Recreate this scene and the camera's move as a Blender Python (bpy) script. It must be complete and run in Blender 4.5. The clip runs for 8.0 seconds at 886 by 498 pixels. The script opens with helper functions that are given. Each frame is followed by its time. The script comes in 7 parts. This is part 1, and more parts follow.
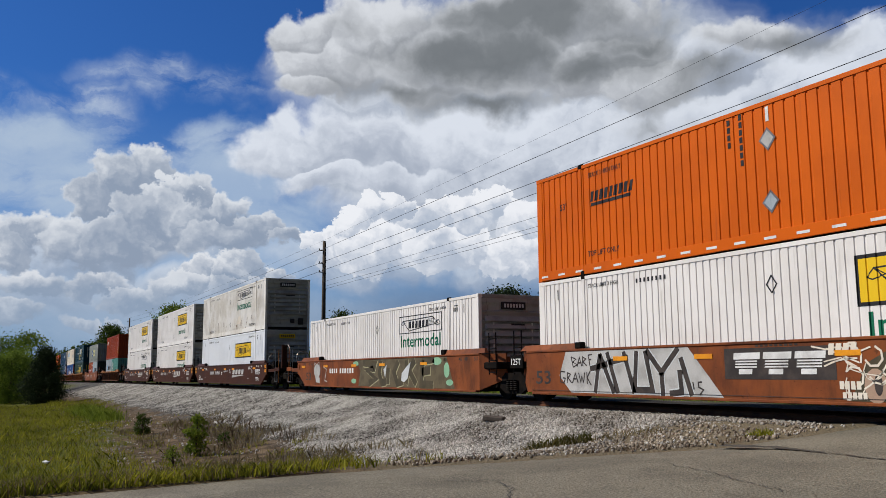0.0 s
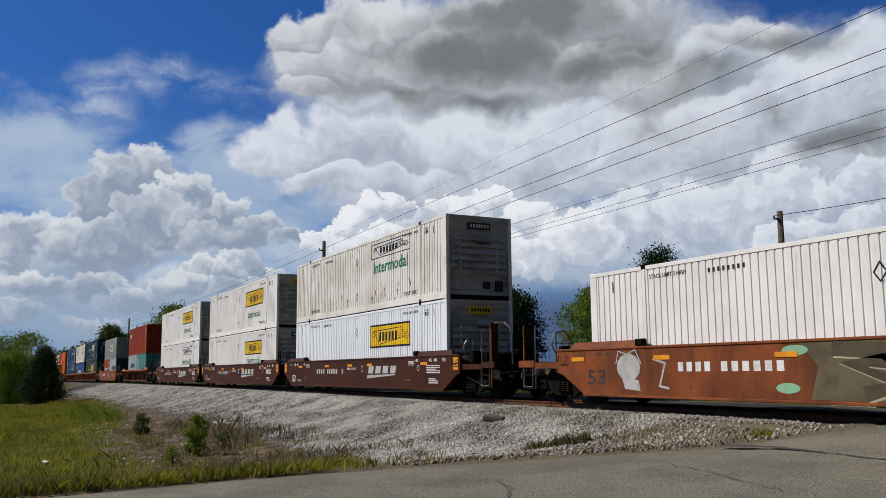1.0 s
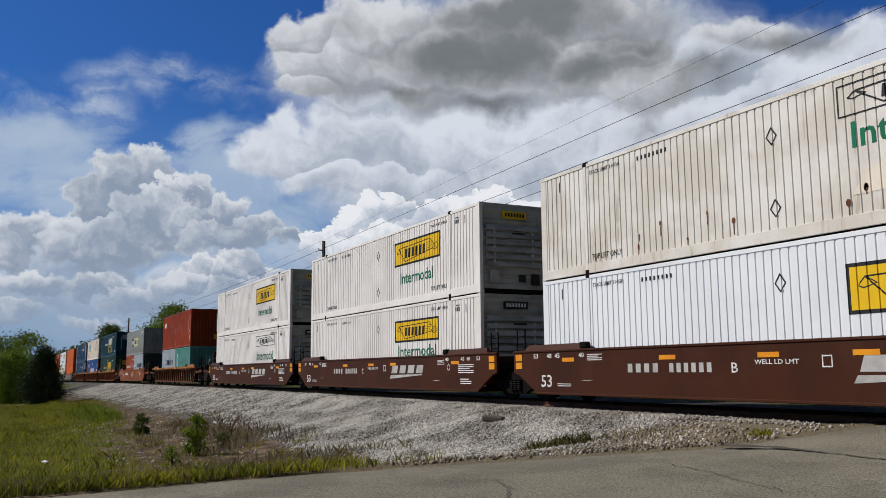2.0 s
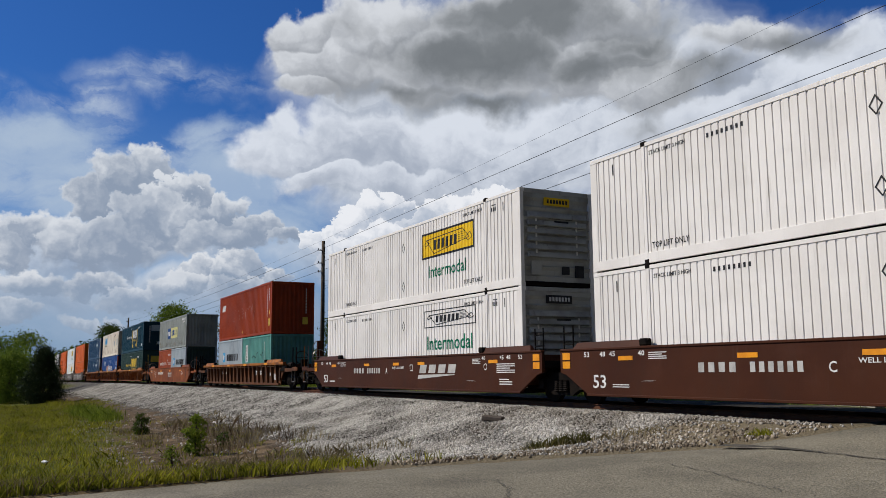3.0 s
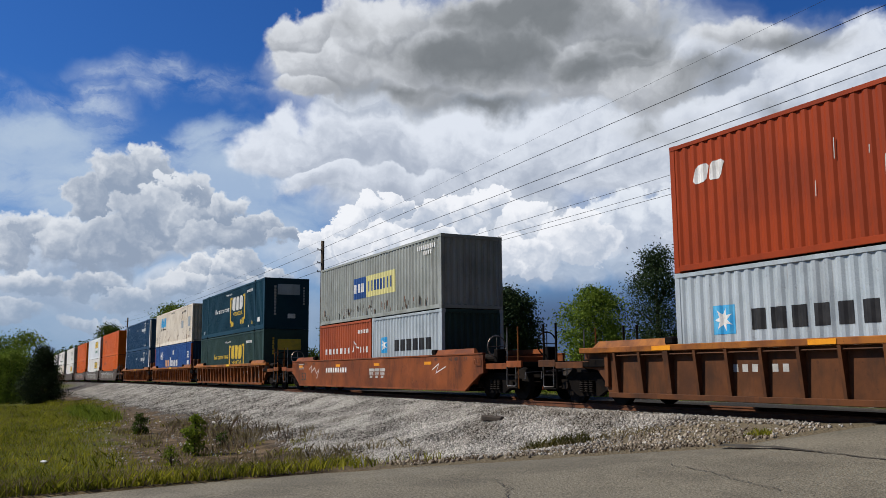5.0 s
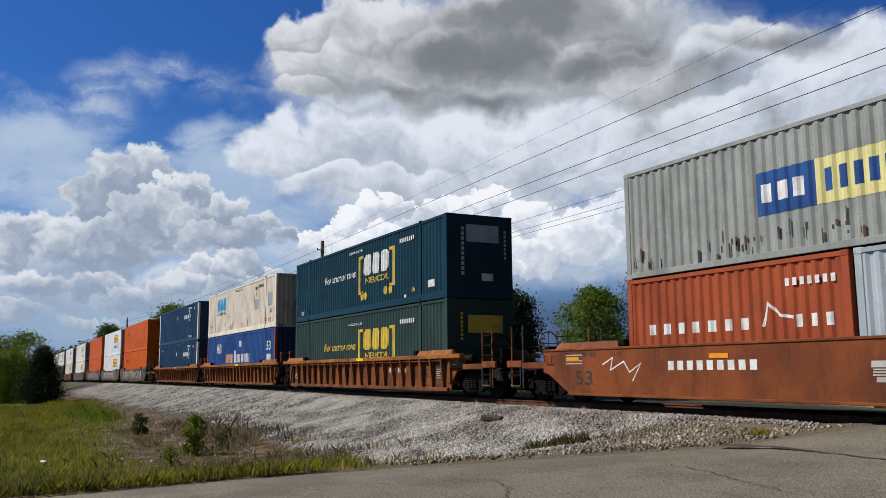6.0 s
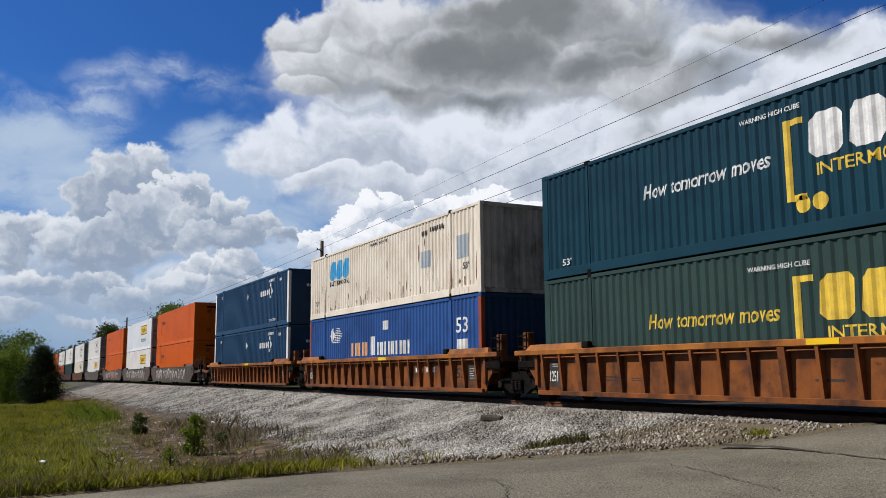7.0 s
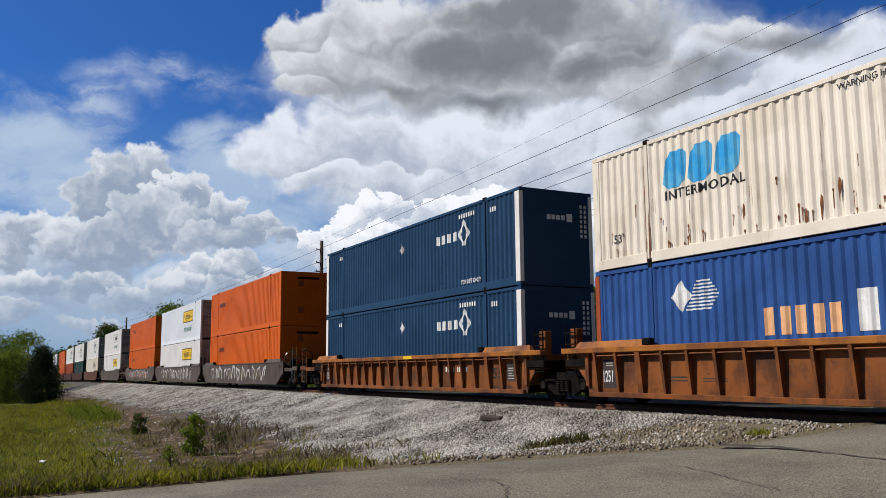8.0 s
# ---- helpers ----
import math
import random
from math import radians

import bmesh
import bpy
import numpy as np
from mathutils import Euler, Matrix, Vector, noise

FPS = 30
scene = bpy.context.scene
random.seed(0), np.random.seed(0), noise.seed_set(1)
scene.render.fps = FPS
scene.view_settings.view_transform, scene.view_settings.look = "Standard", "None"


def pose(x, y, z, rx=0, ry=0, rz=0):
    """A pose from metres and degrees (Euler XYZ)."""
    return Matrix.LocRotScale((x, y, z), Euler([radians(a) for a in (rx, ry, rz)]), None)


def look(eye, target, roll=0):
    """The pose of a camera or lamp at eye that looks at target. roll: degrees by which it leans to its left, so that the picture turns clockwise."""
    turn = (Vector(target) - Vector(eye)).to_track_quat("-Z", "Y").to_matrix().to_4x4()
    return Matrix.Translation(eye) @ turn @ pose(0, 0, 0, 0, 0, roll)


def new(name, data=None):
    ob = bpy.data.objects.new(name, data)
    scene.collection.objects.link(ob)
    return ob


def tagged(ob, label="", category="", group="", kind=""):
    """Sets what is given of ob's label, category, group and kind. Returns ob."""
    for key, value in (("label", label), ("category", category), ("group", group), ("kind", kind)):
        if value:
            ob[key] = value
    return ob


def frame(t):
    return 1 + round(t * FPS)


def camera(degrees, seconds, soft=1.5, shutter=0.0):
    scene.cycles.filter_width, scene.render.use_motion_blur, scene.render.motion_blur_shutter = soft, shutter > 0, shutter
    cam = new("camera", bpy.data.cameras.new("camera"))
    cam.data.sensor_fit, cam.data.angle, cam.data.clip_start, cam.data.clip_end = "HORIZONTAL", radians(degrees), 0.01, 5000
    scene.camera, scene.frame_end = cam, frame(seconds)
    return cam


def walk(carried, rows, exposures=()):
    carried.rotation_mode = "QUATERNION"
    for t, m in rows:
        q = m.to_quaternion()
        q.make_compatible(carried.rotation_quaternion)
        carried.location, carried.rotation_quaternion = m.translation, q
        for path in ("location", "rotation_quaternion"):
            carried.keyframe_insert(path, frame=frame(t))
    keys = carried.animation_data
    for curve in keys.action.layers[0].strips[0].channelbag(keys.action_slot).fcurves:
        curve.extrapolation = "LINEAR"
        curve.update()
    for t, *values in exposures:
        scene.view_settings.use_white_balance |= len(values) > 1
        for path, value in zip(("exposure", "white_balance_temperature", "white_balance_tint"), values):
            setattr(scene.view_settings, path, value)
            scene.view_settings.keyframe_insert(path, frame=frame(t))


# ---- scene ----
# world: the train runs towards +x, rail tops at z = 0 by the crossing, the viewer stands on the road south of the track
EYE = (0.0, 0.0, 0.876)
PITCH, ROLL, YAW0, YAW_RATE = 8.04, -0.44, 62.53, -0.022
TRACK_Y = 14.655
SPEED = 21.89


def eye_pose(t):
    a, b = radians(YAW0 + YAW_RATE * t), radians(PITCH - 0.004 * t)
    way = Vector((-math.sin(a) * math.cos(b), math.cos(a) * math.cos(b), math.sin(b)))
    return look(EYE, Vector(EYE) + way * 10, ROLL)


cam = camera(54.53, 8.0, 0.7)
walk(cam, [(t, eye_pose(t)) for t in (0.0, 2.0, 4.0, 6.0, 8.0)],
     [(0.0, -0.14), (1.5, -0.22), (3.0, -0.18), (4.5, -0.08), (6.5, -0.04), (8.0, 0.0)])

# ---- light: partly cloudy afternoon, sun behind the viewer's left shoulder ----
SUN_TO = Vector((-0.40, -0.62, 0.68)).normalized()
sun = new("sun", bpy.data.lights.new("sun", "SUN"))
sun.data.energy, sun.data.angle, sun.data.color = 5.0, radians(0.55), (1.0, 0.922, 0.80)
sun.matrix_world = look((0, 0, 60), Vector((0, 0, 60)) - SUN_TO)


class Nodes:
    """A small helper to write node trees in few words."""

    def __init__(self, tree, fresh=True):
        self.t = tree
        if fresh:
            tree.nodes.clear()

    def add(self, kind, **values):
        n = self.t.nodes.new(kind)
        for key, value in values.items():
            if key == "operation":
                n.operation = value
            elif key == "blend":
                n.blend_type = value
            elif key == "dims":
                n.noise_dimensions = value
        return n

    def put(self, socket, value):
        if isinstance(value, bpy.types.NodeSocket):
            self.t.links.new(value, socket)
        else:
            socket.default_value = value

    def math(self, op, a, b=0.0, c=None, clamp=False):
        n = self.add("ShaderNodeMath", operation=op)
        n.use_clamp = clamp
        self.put(n.inputs[0], a), self.put(n.inputs[1], b)
        if c is not None:
            self.put(n.inputs[2], c)
        return n.outputs[0]

    def vec(self, op, a, b=(0, 0, 0), out=0):
        n = self.add("ShaderNodeVectorMath", operation=op)
        self.put(n.inputs[0], a), self.put(n.inputs[1], b)
        return n.outputs[out]

    def noise(self, vector, scale, detail=4.0, rough=0.55, distort=0.0):
        n = self.add("ShaderNodeTexNoise")
        self.put(n.inputs["Vector"], vector)
        n.inputs["Scale"].default_value, n.inputs["Detail"].default_value = scale, detail
        n.inputs["Roughness"].default_value, n.inputs["Distortion"].default_value = rough, distort
        return n.outputs["Fac"]

    def step(self, v, lo, hi):
        n = self.add("ShaderNodeMapRange")
        n.interpolation_type = "SMOOTHSTEP"
        self.put(n.inputs["Value"], v)
        n.inputs["From Min"].default_value, n.inputs["From Max"].default_value = lo, hi
        return n.outputs[0]

    def mix(self, f, a, b, blend="MIX"):
        n = self.add("ShaderNodeMix")
        n.data_type, n.blend_type = "RGBA", blend
        self.put(n.inputs[0], f)
        self.put(n.inputs[6], a if isinstance(a, bpy.types.NodeSocket) else (*a, 1.0))
        self.put(n.inputs[7], b if isinstance(b, bpy.types.NodeSocket) else (*b, 1.0))
        return n.outputs[2]

    def split(self, v):
        n = self.add("ShaderNodeSeparateXYZ")
        self.put(n.inputs[0], v)
        return n.outputs

    def join(self, x, y, z):
        n = self.add("ShaderNodeCombineXYZ")
        self.put(n.inputs[0], x), self.put(n.inputs[1], y), self.put(n.inputs[2], z)
        return n.outputs[0]


world = bpy.data.worlds.new("sky")
scene.world = world
world.use_nodes = True
N = Nodes(world.node_tree)
sky = N.add("ShaderNodeTexSky")
sky.sky_type, sky.sun_disc = "NISHITA", False
sky.sun_elevation = math.asin(SUN_TO.z)
sky.sun_rotation = math.atan2(SUN_TO.x, SUN_TO.y)
co = N.add("ShaderNodeTexCoord").outputs["Generated"]
dx, dy, dz = N.split(co)
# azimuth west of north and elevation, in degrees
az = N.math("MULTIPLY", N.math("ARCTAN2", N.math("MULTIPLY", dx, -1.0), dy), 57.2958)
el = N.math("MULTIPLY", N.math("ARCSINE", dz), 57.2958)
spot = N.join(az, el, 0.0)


# ragged, billowing outlines: the chart is pushed about before the cloud masses are laid on it
def warped(amount, scale, seed, detail=6.0, rough=0.55):
    n = N.add("ShaderNodeTexNoise")
    N.put(n.inputs["Vector"], N.vec("ADD", spot, (seed, seed * 0.7, 0)))
    n.inputs["Scale"].default_value, n.inputs["Detail"].default_value, n.inputs["Roughness"].default_value = scale, detail, rough
    return N.vec("ADD", spot, N.vec("MULTIPLY", N.vec("SUBTRACT", n.outputs["Color"], (0.5, 0.5, 0.5)), (amount * 1.4, amount, 0)))


def masses(p, blobs, shaded=True):
    """How deep inside the nearest of some oval cloud masses (azimuth, elevation, half width, half height, weight),
    and how far towards the light, up and to the west, on that mass."""
    best = turn = None
    for a, e, ra, re, w in blobs:
        n = N.add("ShaderNodeVectorMath", operation="MULTIPLY_ADD")
        N.put(n.inputs[0], p)
        n.inputs[1].default_value, n.inputs[2].default_value = (1 / ra, 1 / re, 0), (-a / ra, -e / re, 0)
        d = N.math("MULTIPLY_ADD", N.vec("LENGTH", n.outputs[0], out=1), -w, w)
        if not shaded:
            best = d if best is None else N.math("MAXIMUM", best, d)
            continue
        s = N.vec("DOT_PRODUCT", n.outputs[0], (0.34, 0.94, 0), out=1)
        if best is None:
            best, turn = d, s
            continue
        pick = N.step(N.math("SUBTRACT", d, best), -0.10, 0.10)
        turn = N.math("ADD", turn, N.math("MULTIPLY", N.math("SUBTRACT", s, turn), pick))
        best = N.math("MAXIMUM", best, d)
    return (best, turn) if shaded else best


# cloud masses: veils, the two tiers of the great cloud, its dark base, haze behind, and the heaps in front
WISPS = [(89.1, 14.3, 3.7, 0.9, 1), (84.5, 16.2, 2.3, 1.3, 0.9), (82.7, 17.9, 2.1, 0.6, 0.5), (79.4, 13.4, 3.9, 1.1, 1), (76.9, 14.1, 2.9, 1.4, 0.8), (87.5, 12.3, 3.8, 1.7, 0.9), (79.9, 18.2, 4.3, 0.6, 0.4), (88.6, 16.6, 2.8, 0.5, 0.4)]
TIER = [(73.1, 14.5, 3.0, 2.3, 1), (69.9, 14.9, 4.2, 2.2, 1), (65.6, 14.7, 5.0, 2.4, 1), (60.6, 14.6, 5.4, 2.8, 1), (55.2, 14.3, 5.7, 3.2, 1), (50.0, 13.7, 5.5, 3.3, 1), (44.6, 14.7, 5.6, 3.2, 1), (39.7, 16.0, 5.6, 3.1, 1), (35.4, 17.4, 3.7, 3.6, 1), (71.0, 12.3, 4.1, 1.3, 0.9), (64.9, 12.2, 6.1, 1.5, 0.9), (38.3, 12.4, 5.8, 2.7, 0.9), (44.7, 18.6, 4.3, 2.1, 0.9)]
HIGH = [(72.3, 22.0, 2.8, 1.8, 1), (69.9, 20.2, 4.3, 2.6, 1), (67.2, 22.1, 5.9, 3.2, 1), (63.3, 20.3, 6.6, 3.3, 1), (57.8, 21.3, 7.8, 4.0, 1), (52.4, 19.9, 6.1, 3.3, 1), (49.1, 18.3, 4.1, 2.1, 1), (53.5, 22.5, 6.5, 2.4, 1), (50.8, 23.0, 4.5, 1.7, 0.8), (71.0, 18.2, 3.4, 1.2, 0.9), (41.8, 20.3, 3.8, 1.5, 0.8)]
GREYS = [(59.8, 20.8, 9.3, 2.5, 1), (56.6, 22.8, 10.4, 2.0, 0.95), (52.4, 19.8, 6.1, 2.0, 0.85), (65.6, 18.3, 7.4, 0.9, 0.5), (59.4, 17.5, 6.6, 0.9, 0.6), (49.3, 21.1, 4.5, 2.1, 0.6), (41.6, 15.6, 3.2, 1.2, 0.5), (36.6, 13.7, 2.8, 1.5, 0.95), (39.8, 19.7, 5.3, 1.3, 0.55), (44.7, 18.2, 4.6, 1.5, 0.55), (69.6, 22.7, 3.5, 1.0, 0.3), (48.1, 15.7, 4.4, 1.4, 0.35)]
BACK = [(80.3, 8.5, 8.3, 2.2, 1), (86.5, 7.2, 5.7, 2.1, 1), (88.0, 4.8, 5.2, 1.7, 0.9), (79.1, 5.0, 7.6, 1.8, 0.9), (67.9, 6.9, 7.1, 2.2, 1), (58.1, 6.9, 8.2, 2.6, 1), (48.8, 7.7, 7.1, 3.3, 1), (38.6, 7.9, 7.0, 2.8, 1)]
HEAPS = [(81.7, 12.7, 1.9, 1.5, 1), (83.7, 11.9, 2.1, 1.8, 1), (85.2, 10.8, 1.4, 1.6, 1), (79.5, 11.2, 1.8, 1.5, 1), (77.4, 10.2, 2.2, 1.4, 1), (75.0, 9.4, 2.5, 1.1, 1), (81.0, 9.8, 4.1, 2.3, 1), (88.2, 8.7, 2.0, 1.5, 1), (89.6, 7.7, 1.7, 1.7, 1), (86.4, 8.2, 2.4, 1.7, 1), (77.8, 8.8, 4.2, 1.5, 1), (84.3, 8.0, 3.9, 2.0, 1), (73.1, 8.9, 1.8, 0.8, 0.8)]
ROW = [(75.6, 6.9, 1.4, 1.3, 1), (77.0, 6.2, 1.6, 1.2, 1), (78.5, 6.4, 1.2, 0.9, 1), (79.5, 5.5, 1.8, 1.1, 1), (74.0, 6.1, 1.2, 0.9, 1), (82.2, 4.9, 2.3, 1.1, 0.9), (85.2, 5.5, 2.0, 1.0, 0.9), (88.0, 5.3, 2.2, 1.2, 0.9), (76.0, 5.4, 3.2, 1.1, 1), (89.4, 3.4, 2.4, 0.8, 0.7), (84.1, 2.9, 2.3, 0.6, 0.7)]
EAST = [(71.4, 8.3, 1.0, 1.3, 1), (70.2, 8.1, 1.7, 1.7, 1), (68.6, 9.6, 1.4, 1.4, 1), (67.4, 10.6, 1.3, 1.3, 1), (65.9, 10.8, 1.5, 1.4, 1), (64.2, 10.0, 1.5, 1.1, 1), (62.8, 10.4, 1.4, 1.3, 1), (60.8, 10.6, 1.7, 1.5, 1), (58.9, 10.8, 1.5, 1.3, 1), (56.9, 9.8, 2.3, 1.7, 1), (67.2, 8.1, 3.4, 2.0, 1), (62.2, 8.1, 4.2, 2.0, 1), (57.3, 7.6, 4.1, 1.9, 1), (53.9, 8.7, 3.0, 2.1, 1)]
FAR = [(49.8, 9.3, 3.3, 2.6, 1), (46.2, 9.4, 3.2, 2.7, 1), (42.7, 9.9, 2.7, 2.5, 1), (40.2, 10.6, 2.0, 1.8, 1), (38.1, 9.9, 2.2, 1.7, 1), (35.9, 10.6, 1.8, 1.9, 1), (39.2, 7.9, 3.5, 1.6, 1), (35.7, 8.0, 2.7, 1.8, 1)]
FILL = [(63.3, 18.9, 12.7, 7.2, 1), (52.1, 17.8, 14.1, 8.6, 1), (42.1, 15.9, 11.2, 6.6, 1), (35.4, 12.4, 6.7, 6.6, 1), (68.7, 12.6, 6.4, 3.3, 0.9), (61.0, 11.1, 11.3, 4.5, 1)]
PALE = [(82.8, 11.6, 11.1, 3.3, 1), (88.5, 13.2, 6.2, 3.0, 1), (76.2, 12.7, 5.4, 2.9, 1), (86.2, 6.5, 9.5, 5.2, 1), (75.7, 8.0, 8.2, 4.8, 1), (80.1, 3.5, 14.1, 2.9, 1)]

soft, crisp = warped(5.5, 0.20, 0.0, 5.0, 0.5), warped(3.6, 0.42, 31.0, 6.0, 0.58)


def puffs(p, scale):
    """Rounded knobs, high in their middles."""
    v = N.add("ShaderNodeTexVoronoi")
    v.feature = "SMOOTH_F1"
    N.put(v.inputs["Vector"], p)
    v.inputs["Scale"].default_value, v.inputs["Smoothness"].default_value = scale, 0.35
    return N.math("SUBTRACT", 0.42, v.outputs["Distance"])


knobs = N.math("ADD", puffs(crisp, 0.75), N.math("MULTIPLY", puffs(crisp, 1.9), 0.45))
swell = N.math("SUBTRACT", N.noise(N.vec("ADD", soft, (90.0, 40.0, 0)), 0.17, 4.0, 0.5), 0.5)
fold = N.math("SUBTRACT", N.noise(N.vec("MULTIPLY", soft, (1.0, 1.7, 0)), 0.55, 5.0, 0.55), 0.5)
grey_noise = N.noise(spot, 0.12, 6.0, 0.6)

blue = N.mix(1.0, sky.outputs[0], (0.0150, 0.042, 0.092), "MULTIPLY")
haze = N.math("SUBTRACT", 1.0, N.step(el, 3.0, 19.0))
blue = N.mix(N.math("MULTIPLY", haze, 0.62), blue, (0.25, 0.42, 0.66))
# thin veils
streaks = N.noise(N.vec("MULTIPLY", warped(6.0, 0.14, 12.0, 6.0, 0.6), (0.45, 1.2, 0)), 0.34, 6.0, 0.6)
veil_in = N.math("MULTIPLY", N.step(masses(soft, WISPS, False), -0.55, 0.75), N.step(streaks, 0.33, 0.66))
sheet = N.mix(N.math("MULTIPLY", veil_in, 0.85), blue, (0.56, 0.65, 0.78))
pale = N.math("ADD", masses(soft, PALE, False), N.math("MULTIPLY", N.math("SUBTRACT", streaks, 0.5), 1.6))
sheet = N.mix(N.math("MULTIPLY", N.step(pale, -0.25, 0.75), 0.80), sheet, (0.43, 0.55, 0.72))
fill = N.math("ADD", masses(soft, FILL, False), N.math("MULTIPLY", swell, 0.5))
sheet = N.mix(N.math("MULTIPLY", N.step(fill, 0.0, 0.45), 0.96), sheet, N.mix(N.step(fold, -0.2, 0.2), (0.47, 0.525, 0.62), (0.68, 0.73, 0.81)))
# scattered fair-weather cloud over the rest of the sky, out of view
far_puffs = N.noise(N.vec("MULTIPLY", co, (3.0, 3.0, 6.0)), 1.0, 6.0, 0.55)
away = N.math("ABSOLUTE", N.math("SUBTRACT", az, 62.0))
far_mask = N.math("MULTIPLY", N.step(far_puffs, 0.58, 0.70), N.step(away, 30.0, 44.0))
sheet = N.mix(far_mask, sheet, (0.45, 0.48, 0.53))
# unseen dark bank over the east, added to dim the containers' shaded ends
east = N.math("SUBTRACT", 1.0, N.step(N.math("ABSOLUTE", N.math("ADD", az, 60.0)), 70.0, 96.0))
dim_bank_top = N.math("SUBTRACT", 1.0, N.step(N.math("ADD", el, N.math("MULTIPLY", far_puffs, 30.0)), 70.0, 105.0))
sheet = N.mix(N.math("MULTIPLY", N.math("MULTIPLY", east, dim_bank_top), 0.95), sheet, N.mix(far_puffs, (0.022, 0.032, 0.050), (0.065, 0.085, 0.115)))


def lay(under, p, blobs, edge0, edge1, bright, shade, knob=0.3, swelling=0.8, folding=0.5, bias=0.0):
    """One cloud layer over what lies behind it: bright towards the light, greyer below and inside."""
    depth, turn = masses(p, blobs)
    depth = N.math("ADD", depth, N.math("MULTIPLY", knobs, knob))
    cover = N.step(depth, edge0, edge1)
    lit = N.math("ADD", N.math("MULTIPLY", turn, 0.62), N.math("MULTIPLY", knobs, knob * 2.2))
    lit = N.math("ADD", lit, N.math("ADD", N.math("MULTIPLY", swell, swelling), N.math("MULTIPLY", fold, folding)))
    rim = N.math("SUBTRACT", 1.0, N.step(depth, edge0, edge1 + 0.22))
    lit = N.math("ADD", N.math("ADD", lit, bias), N.math("MULTIPLY", rim, 0.22))
    return N.mix(cover, under, N.mix(N.step(lit, -0.62, 0.62), shade, bright))


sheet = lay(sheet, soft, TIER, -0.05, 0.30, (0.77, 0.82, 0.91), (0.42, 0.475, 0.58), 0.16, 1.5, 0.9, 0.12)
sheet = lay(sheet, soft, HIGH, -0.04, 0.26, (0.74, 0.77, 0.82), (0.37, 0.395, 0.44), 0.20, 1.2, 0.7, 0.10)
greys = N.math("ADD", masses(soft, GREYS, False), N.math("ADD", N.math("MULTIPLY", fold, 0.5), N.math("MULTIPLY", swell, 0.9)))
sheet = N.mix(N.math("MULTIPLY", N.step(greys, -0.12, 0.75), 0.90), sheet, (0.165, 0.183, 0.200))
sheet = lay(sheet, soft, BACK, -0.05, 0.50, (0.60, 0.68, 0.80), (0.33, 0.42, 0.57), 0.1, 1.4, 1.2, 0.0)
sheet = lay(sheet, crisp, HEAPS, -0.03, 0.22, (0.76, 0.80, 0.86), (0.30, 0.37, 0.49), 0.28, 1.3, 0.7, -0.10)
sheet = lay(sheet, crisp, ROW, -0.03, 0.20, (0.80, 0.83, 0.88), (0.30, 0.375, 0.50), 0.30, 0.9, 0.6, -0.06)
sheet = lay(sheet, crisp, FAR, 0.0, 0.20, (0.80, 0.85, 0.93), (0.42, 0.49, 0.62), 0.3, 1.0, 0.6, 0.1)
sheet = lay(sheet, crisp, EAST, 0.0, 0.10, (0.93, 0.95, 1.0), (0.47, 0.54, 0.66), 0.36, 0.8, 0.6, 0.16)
# flat bases and rain haze near the horizon
low = N.math("SUBTRACT", 1.0, N.step(N.math("ADD", el, N.math("MULTIPLY", grey_noise, 2.6)), 4.6, 8.0))
base = N.mix(N.step(az, 54.0, 78.0), (0.070, 0.112, 0.225), (0.30, 0.40, 0.55))
sheet = N.mix(N.math("MULTIPLY", low, N.math("MULTIPLY_ADD", N.step(az, 62.0, 78.0), -0.35, 0.90)), sheet, base)
bg = N.add("ShaderNodeBackground")
N.put(bg.inputs[0], sheet)
bg.inputs[1].default_value = 1.0
out = N.add("ShaderNodeOutputWorld")
world.node_tree.links.new(bg.outputs[0], out.inputs[0])

# ---- materials ----
def lin(r, g, b):
    """sRGB 0..255 to linear."""
    return tuple(((c / 255) / 12.92 if c < 10.3 else ((c / 255 + 0.055) / 1.055) ** 2.4) for c in (r, g, b))


